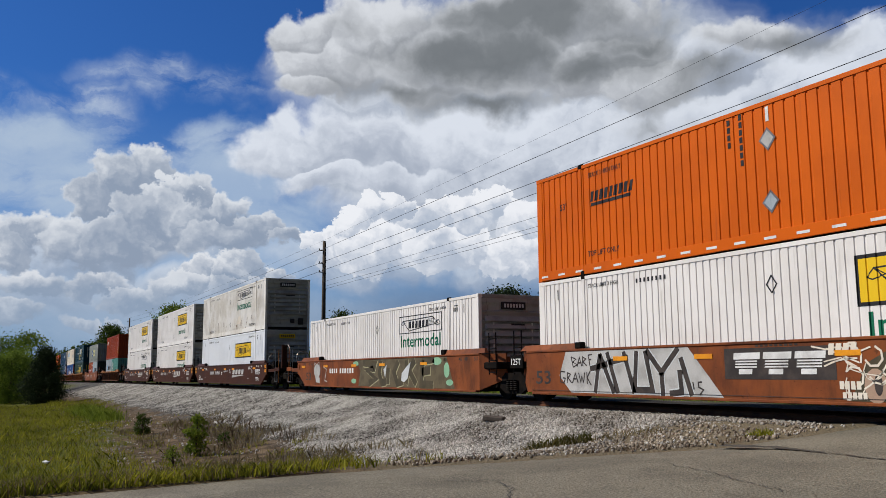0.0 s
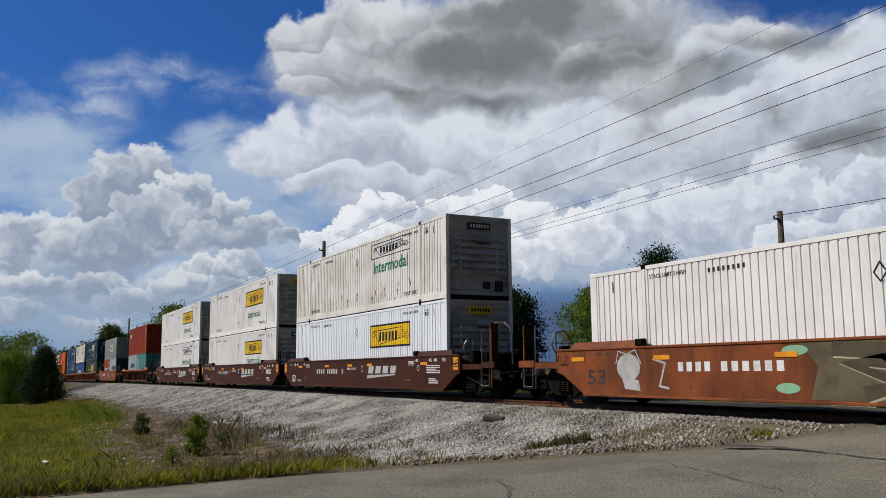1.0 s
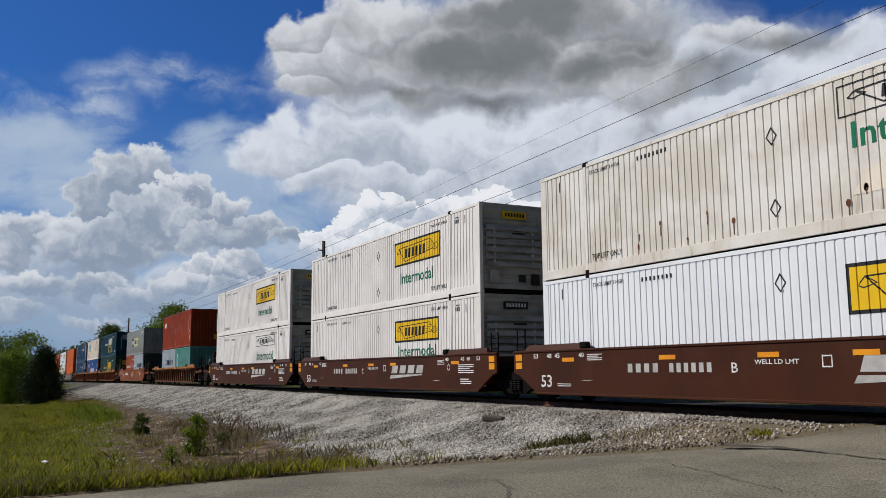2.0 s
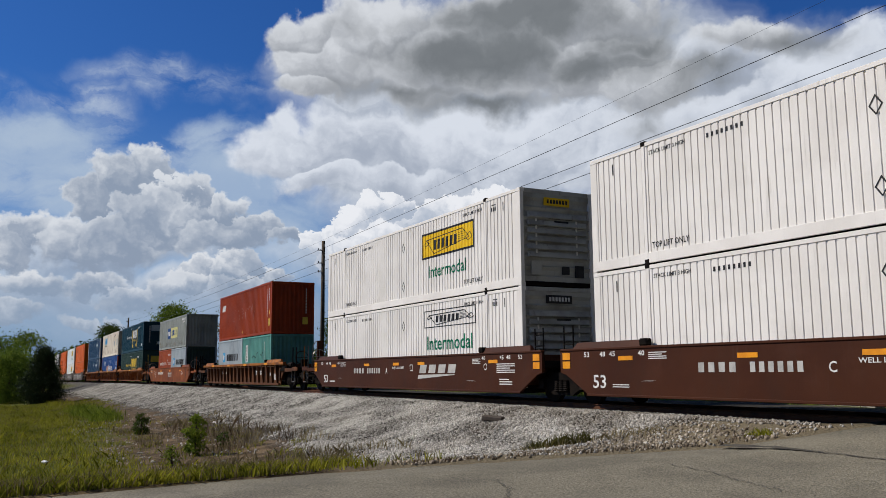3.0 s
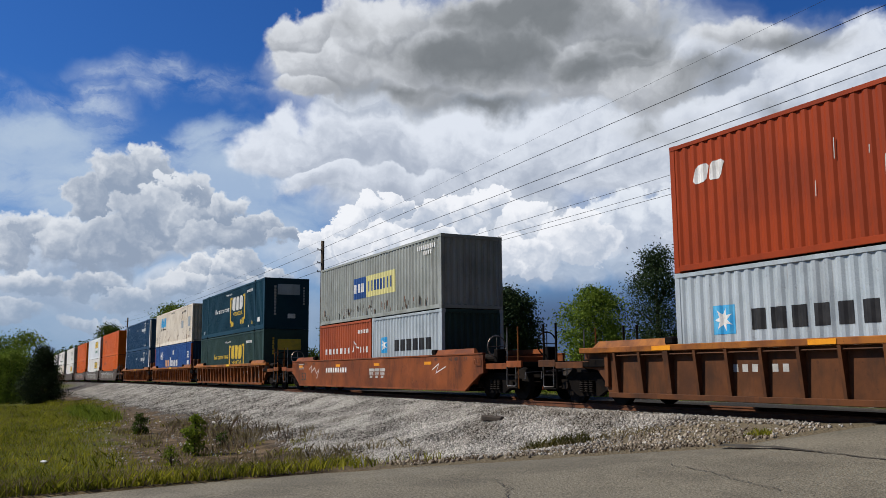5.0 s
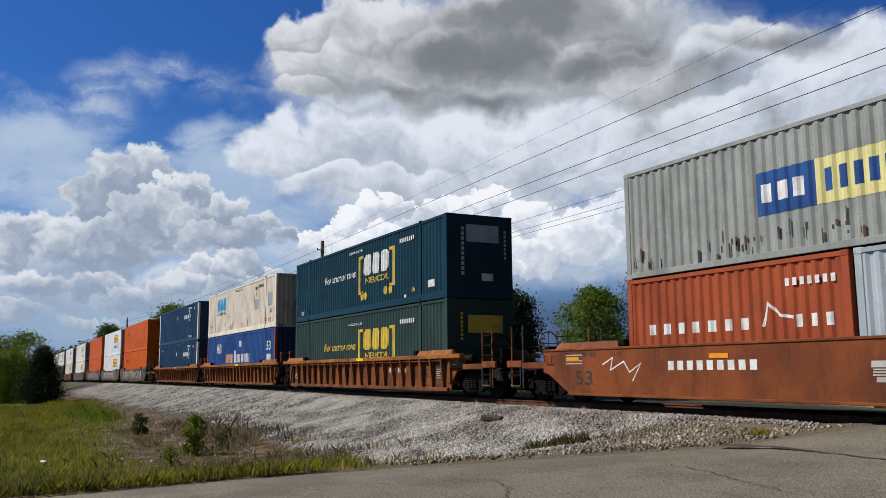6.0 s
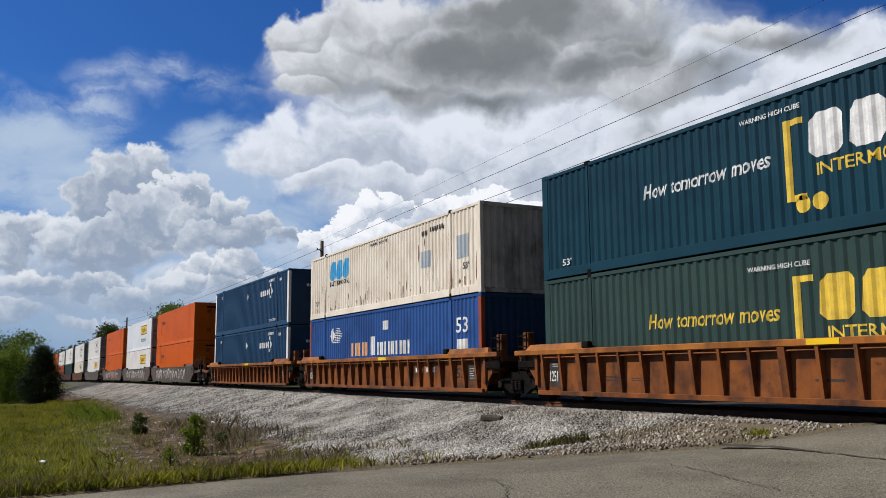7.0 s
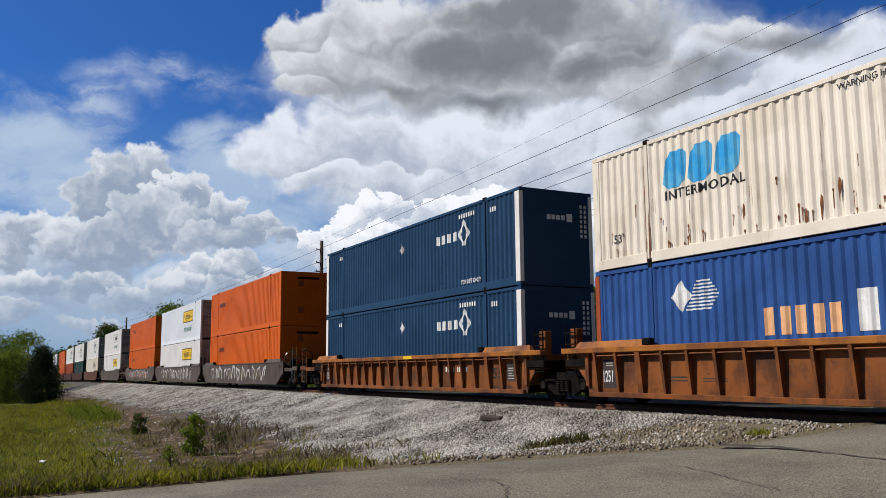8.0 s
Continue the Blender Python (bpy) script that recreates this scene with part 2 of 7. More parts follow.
def surface(name, base, other=None, rough=0.6, metal=0.0, scale=2.0, fine=40.0, bump=0.2, streak=None, streak_amount=0.5, lo=0.4, hi=0.65, fine_amount=0.25, spread=0.0, coord="Object", octaves=5.0, gloss=0.12, wear=0.0):
    """base mottled with other at a large scale, fine grain, bump, and optional streaks running down."""
    m = bpy.data.materials.new(name)
    m.use_nodes = True
    n = Nodes(m.node_tree)
    p = n.add("ShaderNodeTexCoord").outputs[coord]
    info = n.add("ShaderNodeObjectInfo").outputs["Random"]
    p = n.vec("ADD", p, n.join(n.math("MULTIPLY", info, 37.0), n.math("MULTIPLY", info, 11.0), 0.0))
    big = n.step(n.noise(p, scale, 6.0, 0.6), lo, hi)
    col = n.mix(big, base, other or tuple(c * 0.8 for c in base))
    if streak:
        q = n.vec("MULTIPLY", p, (9.0, 9.0, 0.55))
        down = n.step(n.noise(q, 1.0, 4.0, 0.6), 0.56, 0.74)
        patch = n.step(n.noise(p, 0.7, 3.0), 0.42, 0.62)
        col = n.mix(n.math("MULTIPLY", n.math("MULTIPLY", down, patch), streak_amount), col, streak)
    if wear:  # broad grime running down, faded patches, and chips of rust
        down = n.step(n.noise(n.vec("MULTIPLY", p, (1.6, 1.6, 0.5)), 1.0, 5.0, 0.65), 0.44, 0.72)
        col = n.mix(n.math("MULTIPLY", down, 0.75 * wear), col, (0.030, 0.019, 0.013))
        faded = n.step(n.noise(n.vec("ADD", p, (50.0, 0.0, 9.0)), 0.9, 5.0, 0.62), 0.55, 0.72)
        col = n.mix(n.math("MULTIPLY", faded, 0.35 * wear), col, tuple(min(1.0, c * 1.7 + 0.02) for c in base))
        chips = n.step(n.noise(p, 9.0, 4.0, 0.6), 0.64, 0.70)
        col = n.mix(n.math("MULTIPLY", chips, 0.7 * wear), col, (0.060, 0.026, 0.013))
    grain = n.noise(p, fine, octaves, 0.65)
    f = n.math("ADD", n.math("MULTIPLY", grain, 2.0 * fine_amount), 1.0 - fine_amount)
    if spread:
        f = n.math("MULTIPLY", f, n.math("ADD", n.math("MULTIPLY", info, 2 * spread), 1 - spread))
    col = n.mix(1.0, col, n.join(f, f, f), "MULTIPLY")
    b = n.add("ShaderNodeBsdfPrincipled")
    n.put(b.inputs["Base Color"], col)
    n.put(b.inputs["Roughness"], n.math("ADD", n.math("MULTIPLY", grain, 0.25), rough - 0.12))
    b.inputs["Metallic"].default_value = metal
    b.inputs["Specular IOR Level"].default_value = gloss
    if bump:
        k = n.add("ShaderNodeBump")
        k.inputs["Strength"].default_value, k.inputs["Distance"].default_value = bump, 0.02
        n.put(k.inputs["Height"], grain)
        n.put(b.inputs["Normal"], k.outputs[0])
    o = n.add("ShaderNodeOutputMaterial")
    m.node_tree.links.new(b.outputs[0], o.inputs[0])
    return m


RUST = (0.16, 0.055, 0.02)
DIRT = (0.12, 0.10, 0.08)
M = {
    "white": surface("white_paint", (0.78, 0.750, 0.715), (0.70, 0.668, 0.63), 0.5, scale=0.6, bump=0.05, streak=(0.38, 0.35, 0.30), streak_amount=0.45, fine_amount=0.06),
    "clean": surface("clean_white_paint", (0.77, 0.79, 0.81), (0.71, 0.73, 0.75), 0.42, scale=0.5, bump=0.04, fine_amount=0.05),
    "cream": surface("old_cream_paint", (0.76, 0.69, 0.58), (0.66, 0.58, 0.47), 0.55, scale=0.8, bump=0.06, streak=RUST, streak_amount=0.7, fine_amount=0.08),
    "grime": surface("grimy_white_paint", (0.74, 0.715, 0.665), (0.61, 0.57, 0.50), 0.55, scale=0.7, bump=0.06, streak=(0.22, 0.15, 0.09), streak_amount=0.6, fine_amount=0.08),
    # shade and grime of the white containers' ends, both put into this grey
    "silver": surface("shaded_grimy_end_wall", (0.400, 0.400, 0.370), (0.255, 0.250, 0.225), 0.5, scale=0.8, bump=0.06, streak=(0.1, 0.09, 0.08), streak_amount=0.7),
    # cream end wall: painted-in shade on top of its grime and rust
    "cream_end": surface("shaded_grimy_cream_paint", (0.52, 0.465, 0.38), (0.34, 0.295, 0.235), 0.6, scale=0.8, bump=0.06, streak=RUST, streak_amount=0.85, fine_amount=0.1, wear=0.6),
    "orange": surface("orange_paint", (0.62, 0.112, 0.002), (0.54, 0.096, 0.002), 0.45, scale=0.6, bump=0.05, streak=(0.25, 0.06, 0.02), streak_amount=0.35, fine_amount=0.06),
    "rust_red": surface("rust_red_paint", (0.29, 0.042, 0.010), (0.235, 0.035, 0.010), 0.5, scale=0.5, bump=0.05, streak=(0.16, 0.03, 0.02), streak_amount=0.4, fine_amount=0.08, wear=0.25),
    "brick_red": surface("brick_red_paint", (0.34, 0.075, 0.028), (0.27, 0.058, 0.025), 0.5, scale=0.6, bump=0.05, streak=(0.18, 0.05, 0.03), streak_amount=0.5, wear=0.3),
    "teal": surface("pale_teal_paint", (0.1040, 0.2880, 0.2480), (0.0800, 0.2320, 0.2080), 0.5, scale=0.8, bump=0.06, streak=(0.06, 0.12, 0.11), streak_amount=0.5, wear=0.35),
    "pale": surface("pale_grey_blue_paint", (0.3825, 0.4335, 0.4675), (0.3230, 0.3740, 0.4080), 0.5, scale=0.8, bump=0.05, streak=(0.2, 0.16, 0.13), streak_amount=0.5, wear=0.35),
    "olive": surface("grey_green_paint", (0.1700, 0.1913, 0.1530), (0.1403, 0.1615, 0.1318), 0.55, scale=0.6, bump=0.05, streak=(0.07, 0.075, 0.06), streak_amount=0.5),
    "grey_box": surface("weathered_grey_paint", (0.30, 0.32, 0.30), (0.24, 0.26, 0.24), 0.55, scale=0.6, bump=0.05, streak=(0.12, 0.10, 0.07), streak_amount=0.6, wear=0.4),
    "petrol": surface("dark_petrol_paint", (0.008, 0.040, 0.060), (0.006, 0.031, 0.049), 0.42, scale=0.6, bump=0.05, streak=(0.03, 0.05, 0.06), streak_amount=0.5),
    "dgreen": surface("dark_green_paint", (0.030, 0.058, 0.050), (0.024, 0.046, 0.042), 0.5, scale=0.6, bump=0.05),
    "navy": surface("navy_paint", (0.017, 0.050, 0.105), (0.013, 0.040, 0.088), 0.4, scale=0.6, bump=0.04, streak=(0.05, 0.07, 0.1), streak_amount=0.3),
    "blue": surface("royal_blue_paint", (0.029, 0.085, 0.265), (0.022, 0.062, 0.20), 0.45, scale=0.7, bump=0.05, streak=(0.03, 0.05, 0.10), streak_amount=0.5),
    "car_brown": surface("oxide_brown_car_paint", (0.056, 0.0172, 0.0068), (0.043, 0.0132, 0.0058), 0.55, scale=0.5, bump=0.08, streak=(0.06, 0.03, 0.02), streak_amount=0.5, fine_amount=0.1, wear=0.35),
    "car_red": surface("faded_red_car_paint", (0.225, 0.064, 0.019), (0.150, 0.043, 0.016), 0.6, scale=0.7, bump=0.1, streak=(0.08, 0.04, 0.03), streak_amount=0.6, fine_amount=0.12, wear=0.8),
    "car_orange": surface("weathered_orange_car_paint", (0.225, 0.072, 0.018), (0.092, 0.035, 0.016), 0.6, scale=1.1, bump=0.1, streak=(0.12, 0.05, 0.03), streak_amount=0.6, fine_amount=0.12, wear=0.9),
    "car_rust": surface("dark_rusty_car_paint", (0.120, 0.045, 0.017), (0.066, 0.028, 0.014), 0.65, scale=0.9, bump=0.12, streak=(0.05, 0.03, 0.022), streak_amount=0.6, fine_amount=0.14, wear=1.0),
    "car_grey": surface("grey_brown_car_paint", (0.0990, 0.0792, 0.0660), (0.0726, 0.0561, 0.0462), 0.65, scale=0.9, bump=0.1, streak=(0.06, 0.045, 0.035), streak_amount=0.6, wear=0.8),
    "chord": surface("yellowed_orange_paint", (0.34, 0.122, 0.022), (0.18, 0.064, 0.022), 0.55, scale=1.2, bump=0.08, wear=0.8),
    "black": surface("grimy_black_steel", (0.007, 0.0062, 0.006), (0.013, 0.010, 0.008), 0.8, scale=3.0, bump=0.15, gloss=0.03),
    "steel": surface("worn_steel", (0.22, 0.21, 0.20), (0.12, 0.09, 0.07), 0.4, 0.8, scale=4.0, bump=0.1),
    "rail": surface("rusty_rail", (0.15, 0.060, 0.030), (0.10, 0.045, 0.028), 0.7, scale=3.0, bump=0.2, wear=0.4),
    "railtop": surface("polished_rail_head", (0.45, 0.44, 0.43), (0.36, 0.35, 0.34), 0.25, 1.0, scale=3.0, bump=0.0),
    "tie": surface("weathered_tie_wood", (0.085, 0.070, 0.058), (0.055, 0.045, 0.038), 0.85, scale=3.0, bump=0.4),
    "yellow": surface("yellow_panel", (0.78, 0.50, 0.018), (0.70, 0.44, 0.016), 0.45, scale=1.0, bump=0.02, fine_amount=0.05),
    "reflector": surface("orange_yellow_reflector", (0.75, 0.30, 0.02), (0.65, 0.24, 0.02), 0.4, scale=3.0, bump=0.02),
    "ink": surface("black_lettering", (0.022, 0.022, 0.024), (0.035, 0.035, 0.036), 0.5, scale=3.0, bump=0.0),
    "paint": surface("white_lettering", (0.72, 0.72, 0.70), (0.55, 0.54, 0.52), 0.5, scale=3.0, bump=0.0),
    "green_ink": surface("green_lettering", (0.010, 0.16, 0.085), (0.012, 0.13, 0.07), 0.5, scale=3.0, bump=0.0),
    "sky_ink": surface("bright_blue_lettering", (0.03, 0.30, 0.62), (0.10, 0.38, 0.60), 0.5, scale=2.0, bump=0.0),
    "gold": surface("yellow_lettering", (0.70, 0.48, 0.06), (0.55, 0.38, 0.06), 0.5, scale=3.0, bump=0.0),
    "peach": surface("peach_lettering", (0.72, 0.40, 0.20), (0.62, 0.34, 0.18), 0.5, scale=3.0, bump=0.0),
    "chalk": surface("silver_spray_paint", (0.46, 0.45, 0.43), (0.34, 0.33, 0.31), 0.5, scale=2.0, bump=0.0),
    "chalk_pale": surface("pale_spray_outline", (0.56, 0.58, 0.58), (0.45, 0.47, 0.47), 0.5, scale=2.0, bump=0.0),
    "pale_olive": surface("cream_spray_outline", (0.40, 0.37, 0.22), (0.30, 0.28, 0.17), 0.6, scale=2.0, bump=0.0),
    "olive_dark": surface("dark_olive_spray_paint", (0.085, 0.070, 0.042), (0.060, 0.050, 0.032), 0.6, scale=2.0, bump=0.0),
    "peach_rose": surface("pinkish_spray_paint", (0.40, 0.27, 0.19), (0.32, 0.22, 0.16), 0.6, scale=2.0, bump=0.0),
    "ink_soft": surface("faded_black_paint", (0.040, 0.034, 0.032), (0.065, 0.052, 0.046), 0.6, scale=3.0, bump=0.0),
    "peach_pale": surface("pale_yellow_panel", (0.66, 0.61, 0.26), (0.58, 0.54, 0.24), 0.5, scale=2.0, bump=0.0),
    "rust_brown": surface("brown_rust", (0.20, 0.075, 0.028), (0.11, 0.045, 0.022), 0.8, scale=6.0, bump=0.1),
    "grease": surface("greasy_running_gear", (0.018, 0.014, 0.012), (0.009, 0.008, 0.007), 0.7, scale=4.0, bump=0.1, gloss=0.05),
    "khaki": surface("khaki_spray_paint", (0.13, 0.105, 0.062), (0.09, 0.072, 0.045), 0.6, scale=2.0, bump=0.0),
    "mint": surface("mint_spray_paint", (0.25, 0.45, 0.28), (0.2, 0.38, 0.24), 0.6, scale=2.0, bump=0.0),
    "asphalt": surface("worn_asphalt", (0.180, 0.164, 0.126), (0.136, 0.124, 0.096), 0.9, scale=0.8, fine=34.0, bump=0.8, fine_amount=1.0, octaves=1.0),
    "tar": surface("dark_tar", (0.060, 0.055, 0.047), (0.085, 0.078, 0.066), 0.7, scale=2.0, fine=60.0, bump=0.3),
    "pole": surface("weathered_pole_wood", (0.095, 0.075, 0.056), (0.060, 0.048, 0.037), 0.85, scale=2.0, bump=0.4),
    "wire": surface("black_wire", (0.02, 0.02, 0.022), None, 0.6, bump=0.0),
    "cabinet": surface("brushed_aluminium_box", (0.62, 0.63, 0.64), (0.5, 0.51, 0.52), 0.45, 0.3, scale=1.0, bump=0.05),
    "stone": surface("limestone_ballast", (0.40, 0.385, 0.36), (0.24, 0.225, 0.205), 0.9, scale=9.0, fine=60, bump=0.3, lo=0.35, hi=0.7),
    "bark": surface("tree_bark", (0.075, 0.058, 0.045), (0.05, 0.04, 0.032), 0.9, scale=3.0, bump=0.6),
}

# ---- building tools ----
def thing(name, label, category, group="", kind=""):
    return tagged(new(name), label, category, group, kind)


def part(name, bm, material, parent, label="", smooth=False):
    me = bpy.data.meshes.new(name)
    bm.to_mesh(me)
    bm.free()
    me.materials.append(M[material] if isinstance(material, str) else material)
    if smooth:
        me.shade_smooth()
    ob = new(name, me)
    ob.parent = parent
    if label:
        ob["label"] = label
    return ob


def again(ob, m):
    """The same part once more under the same parent, on the same mesh."""
    o = ob.copy()
    scene.collection.objects.link(o)
    o.matrix_basis = m
    return o


def box(bm, x0, x1, y0, y1, z0, z1, bevel=0.0):
    v = [bm.verts.new((x, y, z)) for z in (z0, z1) for y in (y0, y1) for x in (x0, x1)]
    fs = [bm.faces.new([v[i] for i in q]) for q in ((0, 2, 3, 1), (4, 5, 7, 6), (0, 1, 5, 4), (2, 6, 7, 3), (0, 4, 6, 2), (1, 3, 7, 5))]
    if bevel:
        bmesh.ops.bevel(bm, geom=list({e for f in fs for e in f.edges}), offset=bevel, segments=1, affect="EDGES")
    return bm


def boxes(*rows, bevel=0.0):
    bm = bmesh.new()
    for r in rows:
        box(bm, *r, bevel=bevel)
    return bm


def slab(outline, y0, y1):
    """An outline in x, z, given thickness from y0 to y1."""
    bm = bmesh.new()
    a = [bm.verts.new((x, y0, z)) for x, z in outline]
    b = [bm.verts.new((x, y1, z)) for x, z in outline]
    bm.faces.new(a), bm.faces.new(b[::-1])
    for i in range(len(a)):
        j = (i + 1) % len(a)
        bm.faces.new((a[j], a[i], b[i], b[j]))
    bmesh.ops.recalc_face_normals(bm, faces=bm.faces)
    return bm


def tube(bm, pts, r, sides=6):
    """A pipe of radius r (a number, or one for each point) along pts."""
    pts = [Vector(p) for p in pts]
    rings = []
    for i, p in enumerate(pts):
        d = (pts[min(i + 1, len(pts) - 1)] - pts[max(i - 1, 0)]).normalized()
        u = d.orthogonal().normalized() if i == 0 else (rings_u - d * rings_u.dot(d)).normalized()
        rings_u = u
        w = d.cross(u)
        q = r[i] if isinstance(r, (list, tuple)) else r
        rings.append([bm.verts.new(p + (u * math.cos(2 * math.pi * k / sides) + w * math.sin(2 * math.pi * k / sides)) * q) for k in range(sides)])
    for a, b in zip(rings, rings[1:]):
        for k in range(sides):
            bm.faces.new((a[k], a[(k + 1) % sides], b[(k + 1) % sides], b[k]))
    bm.faces.new(rings[0][::-1]), bm.faces.new(rings[-1])
    return bm


def disc(bm, x, y0, y1, z, r, sides=20):
    """A solid wheel with its axle along y."""
    return tube(bm, [(x, y0, z), (x, y1, z)], r, sides)

# ---- ground ----
def lerp(x, xs, ys):
    return float(np.interp(x, xs, ys))


def track_z(x):
    """The line dips gently towards the west."""
    return -2.24e-5 * x * x


def road_edge(y):
    return lerp(y, (-60, 0, 4.5, 6.4, 10.6, 13.4, 30), (-13.2, -12.9, -12.75, -12.35, -10.6, -9.9, -9.9))


def road_z(y):
    return lerp(y, (-60, -5, 0, 6.4, 10.6, 12.9, 13.7, 15.6, 17, 30, 80), (-1.2, -0.85, -0.72, -0.56, -0.36, -0.12, -0.03, -0.03, -0.1, -0.8, -1.2))


def bank_z(x, y):
    """The railway bank and the ditch beside it."""
    z = lerp(y, (-200, -10, 2, 6.5, 9.2, 12.3, 12.9, 16.4, 17.0, 24, 30, 200), (-2.2, -1.9, -1.75, -1.45, -1.0, -0.13, -0.13, -0.13, -0.13, -0.16, -0.9, -1.4))
    n = noise.noise((x * 0.35, y * 0.35, 0)) * 0.05 + noise.noise((x * 1.3, y * 1.3, 4)) * 0.012
    if 12.2 < y < 17.2:
        n *= 0.15
    return z + n + track_z(max(x, -450))


def ground_z(x, y):
    d = road_edge(y) - x
    if d < -0.25:
        return road_z(y) - 0.12
    w = min(1.0, max(0.0, d / 6.5))
    w = w * w * (3 - 2 * w)
    if 12.4 < y < 17:
        w = min(1.0, max(0.0, d / 0.8))
    return (road_z(y) - 0.02) * (1 - w) + bank_z(x, y) * w if d > 0 else road_z(y) - 0.02 + d * 0.4


def ground_material():
    m = bpy.data.materials.new("bank_ground")
    m.use_nodes = True
    n = Nodes(m.node_tree)
    p = n.add("ShaderNodeTexCoord").outputs["Object"]
    x, y, z = n.split(p)
    wob = n.noise(p, 0.5, 5.0, 0.6)
    fine = n.noise(p, 14.0, 5.0, 0.7)
    cells = n.add("ShaderNodeTexVoronoi")
    n.put(cells.inputs["Vector"], p)
    cells.inputs["Scale"].default_value = 16.0
    chips = n.step(n.math("MULTIPLY", cells.outputs["Distance"], 1.0), 0.1, 0.6)
    grit = n.mix(n.split(cells.outputs["Color"])[0], (0.07, 0.064, 0.056), (0.36, 0.34, 0.305))
    grit = n.mix(chips, grit, (0.06, 0.055, 0.05))
    dirt = n.mix(n.step(n.noise(p, 2.2, 4.0, 0.7), 0.35, 0.7), (0.042, 0.029, 0.016), (0.170, 0.122, 0.074))
    grass = n.mix(n.noise(p, 1.2, 5.0, 0.7), (0.034, 0.042, 0.006), (0.135, 0.128, 0.018))
    grass = n.mix(n.step(fine, 0.45, 0.7), grass, (0.035, 0.055, 0.012))
    # gravel by the track, then bare soil, then grass
    yy = n.math("ADD", y, n.math("MULTIPLY", n.math("SUBTRACT", wob, 0.5), 6.0))
    col = n.mix(n.step(n.math("ADD", yy, n.math("MULTIPLY", fine, 1.6)), 7.8, 9.6), dirt, grit)
    g = n.math("MULTIPLY", n.math("SUBTRACT", 1.0, n.step(n.math("ADD", yy, n.math("MULTIPLY", n.step(n.math("MULTIPLY", x, -1.0), 24.0, 50.0), -1.6)), 2.6, 4.2)), n.step(n.math("MULTIPLY", x, -1.0), 12.0, 15.5))
    col = n.mix(g, col, grass)
    col = n.mix(n.step(yy, 19.0, 21.0), col, grass)
    col = n.mix(n.step(n.math("MULTIPLY", x, -1.0), 125.0, 150.0), col, n.mix(n.step(y, 10.5, 12.0), grass, n.mix(n.step(y, 17.2, 18.0), grit, grass)))
    # dirt washed along the asphalt edge
    edge_d = n.math("SUBTRACT", n.math("MULTIPLY_ADD", y, 0.316, -14.17), x)
    col = n.mix(n.math("MULTIPLY", n.math("SUBTRACT", 1.0, n.step(n.math("ADD", n.math("MULTIPLY_ADD", n.math("MULTIPLY", n.step(y, 7.0, 11.0), n.math("SUBTRACT", 1.0, n.step(y, 11.6, 13.0))), -3.4, edge_d), n.math("MULTIPLY", wob, -1.6)), -0.4, 1.5)), n.step(y, 4.0, 6.0)), col, n.mix(fine, (0.070, 0.056, 0.036), (0.225, 0.188, 0.125)))
    # shade under and behind the train, painted into the bed as a dark band
    bed_shade = n.math("MULTIPLY", n.step(y, 13.2, 13.7), n.math("SUBTRACT", 1.0, n.step(y, 18.6, 20.2)))
    col = n.mix(n.math("MULTIPLY", bed_shade, 0.9), col, n.mix(fine, (0.018, 0.016, 0.014), (0.05, 0.045, 0.04)))
    b = n.add("ShaderNodeBsdfPrincipled")
    n.put(b.inputs["Base Color"], col)
    b.inputs["Roughness"].default_value = 0.95
    b.inputs["Specular IOR Level"].default_value = 0.1
    k = n.add("ShaderNodeBump")
    k.inputs["Strength"].default_value, k.inputs["Distance"].default_value = 0.6, 0.04
    n.put(k.inputs["Height"], n.math("ADD", fine, n.math("MULTIPLY", chips, -0.6)))
    n.put(b.inputs["Normal"], k.outputs[0])
    o = n.add("ShaderNodeOutputMaterial")
    m.node_tree.links.new(b.outputs[0], o.inputs[0])
    return m


def grid_mesh(name, xs, ys, height, material, kind_label, category, skip=None):
    me = bpy.data.meshes.new(name)
    co = [(x, y, height(x, y)) for y in ys for x in xs]
    w = len(xs)
    faces = [(j * w + i, j * w + i + 1, (j + 1) * w + i + 1, (j + 1) * w + i) for j in range(len(ys) - 1) for i in range(w - 1)]
    me.from_pydata(co, [], faces)
    me.materials.append(material)
    me.shade_smooth()
    return tagged(new(name, me), kind_label, category, kind="structure")


def spaced(*pieces):
    out = []
    for a, b, n in pieces:
        out += [a + (b - a) * i / n for i in range(n)]
    return out + [pieces[-1][1]]


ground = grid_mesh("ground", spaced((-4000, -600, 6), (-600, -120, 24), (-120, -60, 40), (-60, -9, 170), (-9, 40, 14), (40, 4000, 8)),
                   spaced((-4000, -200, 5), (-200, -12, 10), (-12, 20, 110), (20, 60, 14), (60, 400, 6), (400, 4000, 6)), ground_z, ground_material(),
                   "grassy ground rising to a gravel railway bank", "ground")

road_bm = bmesh.new()
rows_y = spaced((-60, -6, 8), (-6, 18, 60), (18, 80, 10))
prev = None
for yy in rows_y:
    e = road_edge(yy) + 0.10 * noise.noise((yy * 0.9, 3, 0)) + 0.04 * noise.noise((yy * 4, 7, 0))
    row = [road_bm.verts.new((e + (6.0 - e) * k / 12, yy, road_z(yy) + 0.012 * noise.noise((k * 0.7, yy * 0.5, 9)) - (0.05 if k == 0 else 0.0))) for k in range(13)]
    low = road_bm.verts.new((e - 0.02, yy, road_z(yy) - 0.25))
    row = [low] + row
    if prev:
        for a in range(13):
            road_bm.faces.new((prev[a], prev[a + 1], row[a + 1], row[a]))
    prev = row
road = part("road", road_bm, "asphalt", None, smooth=True)
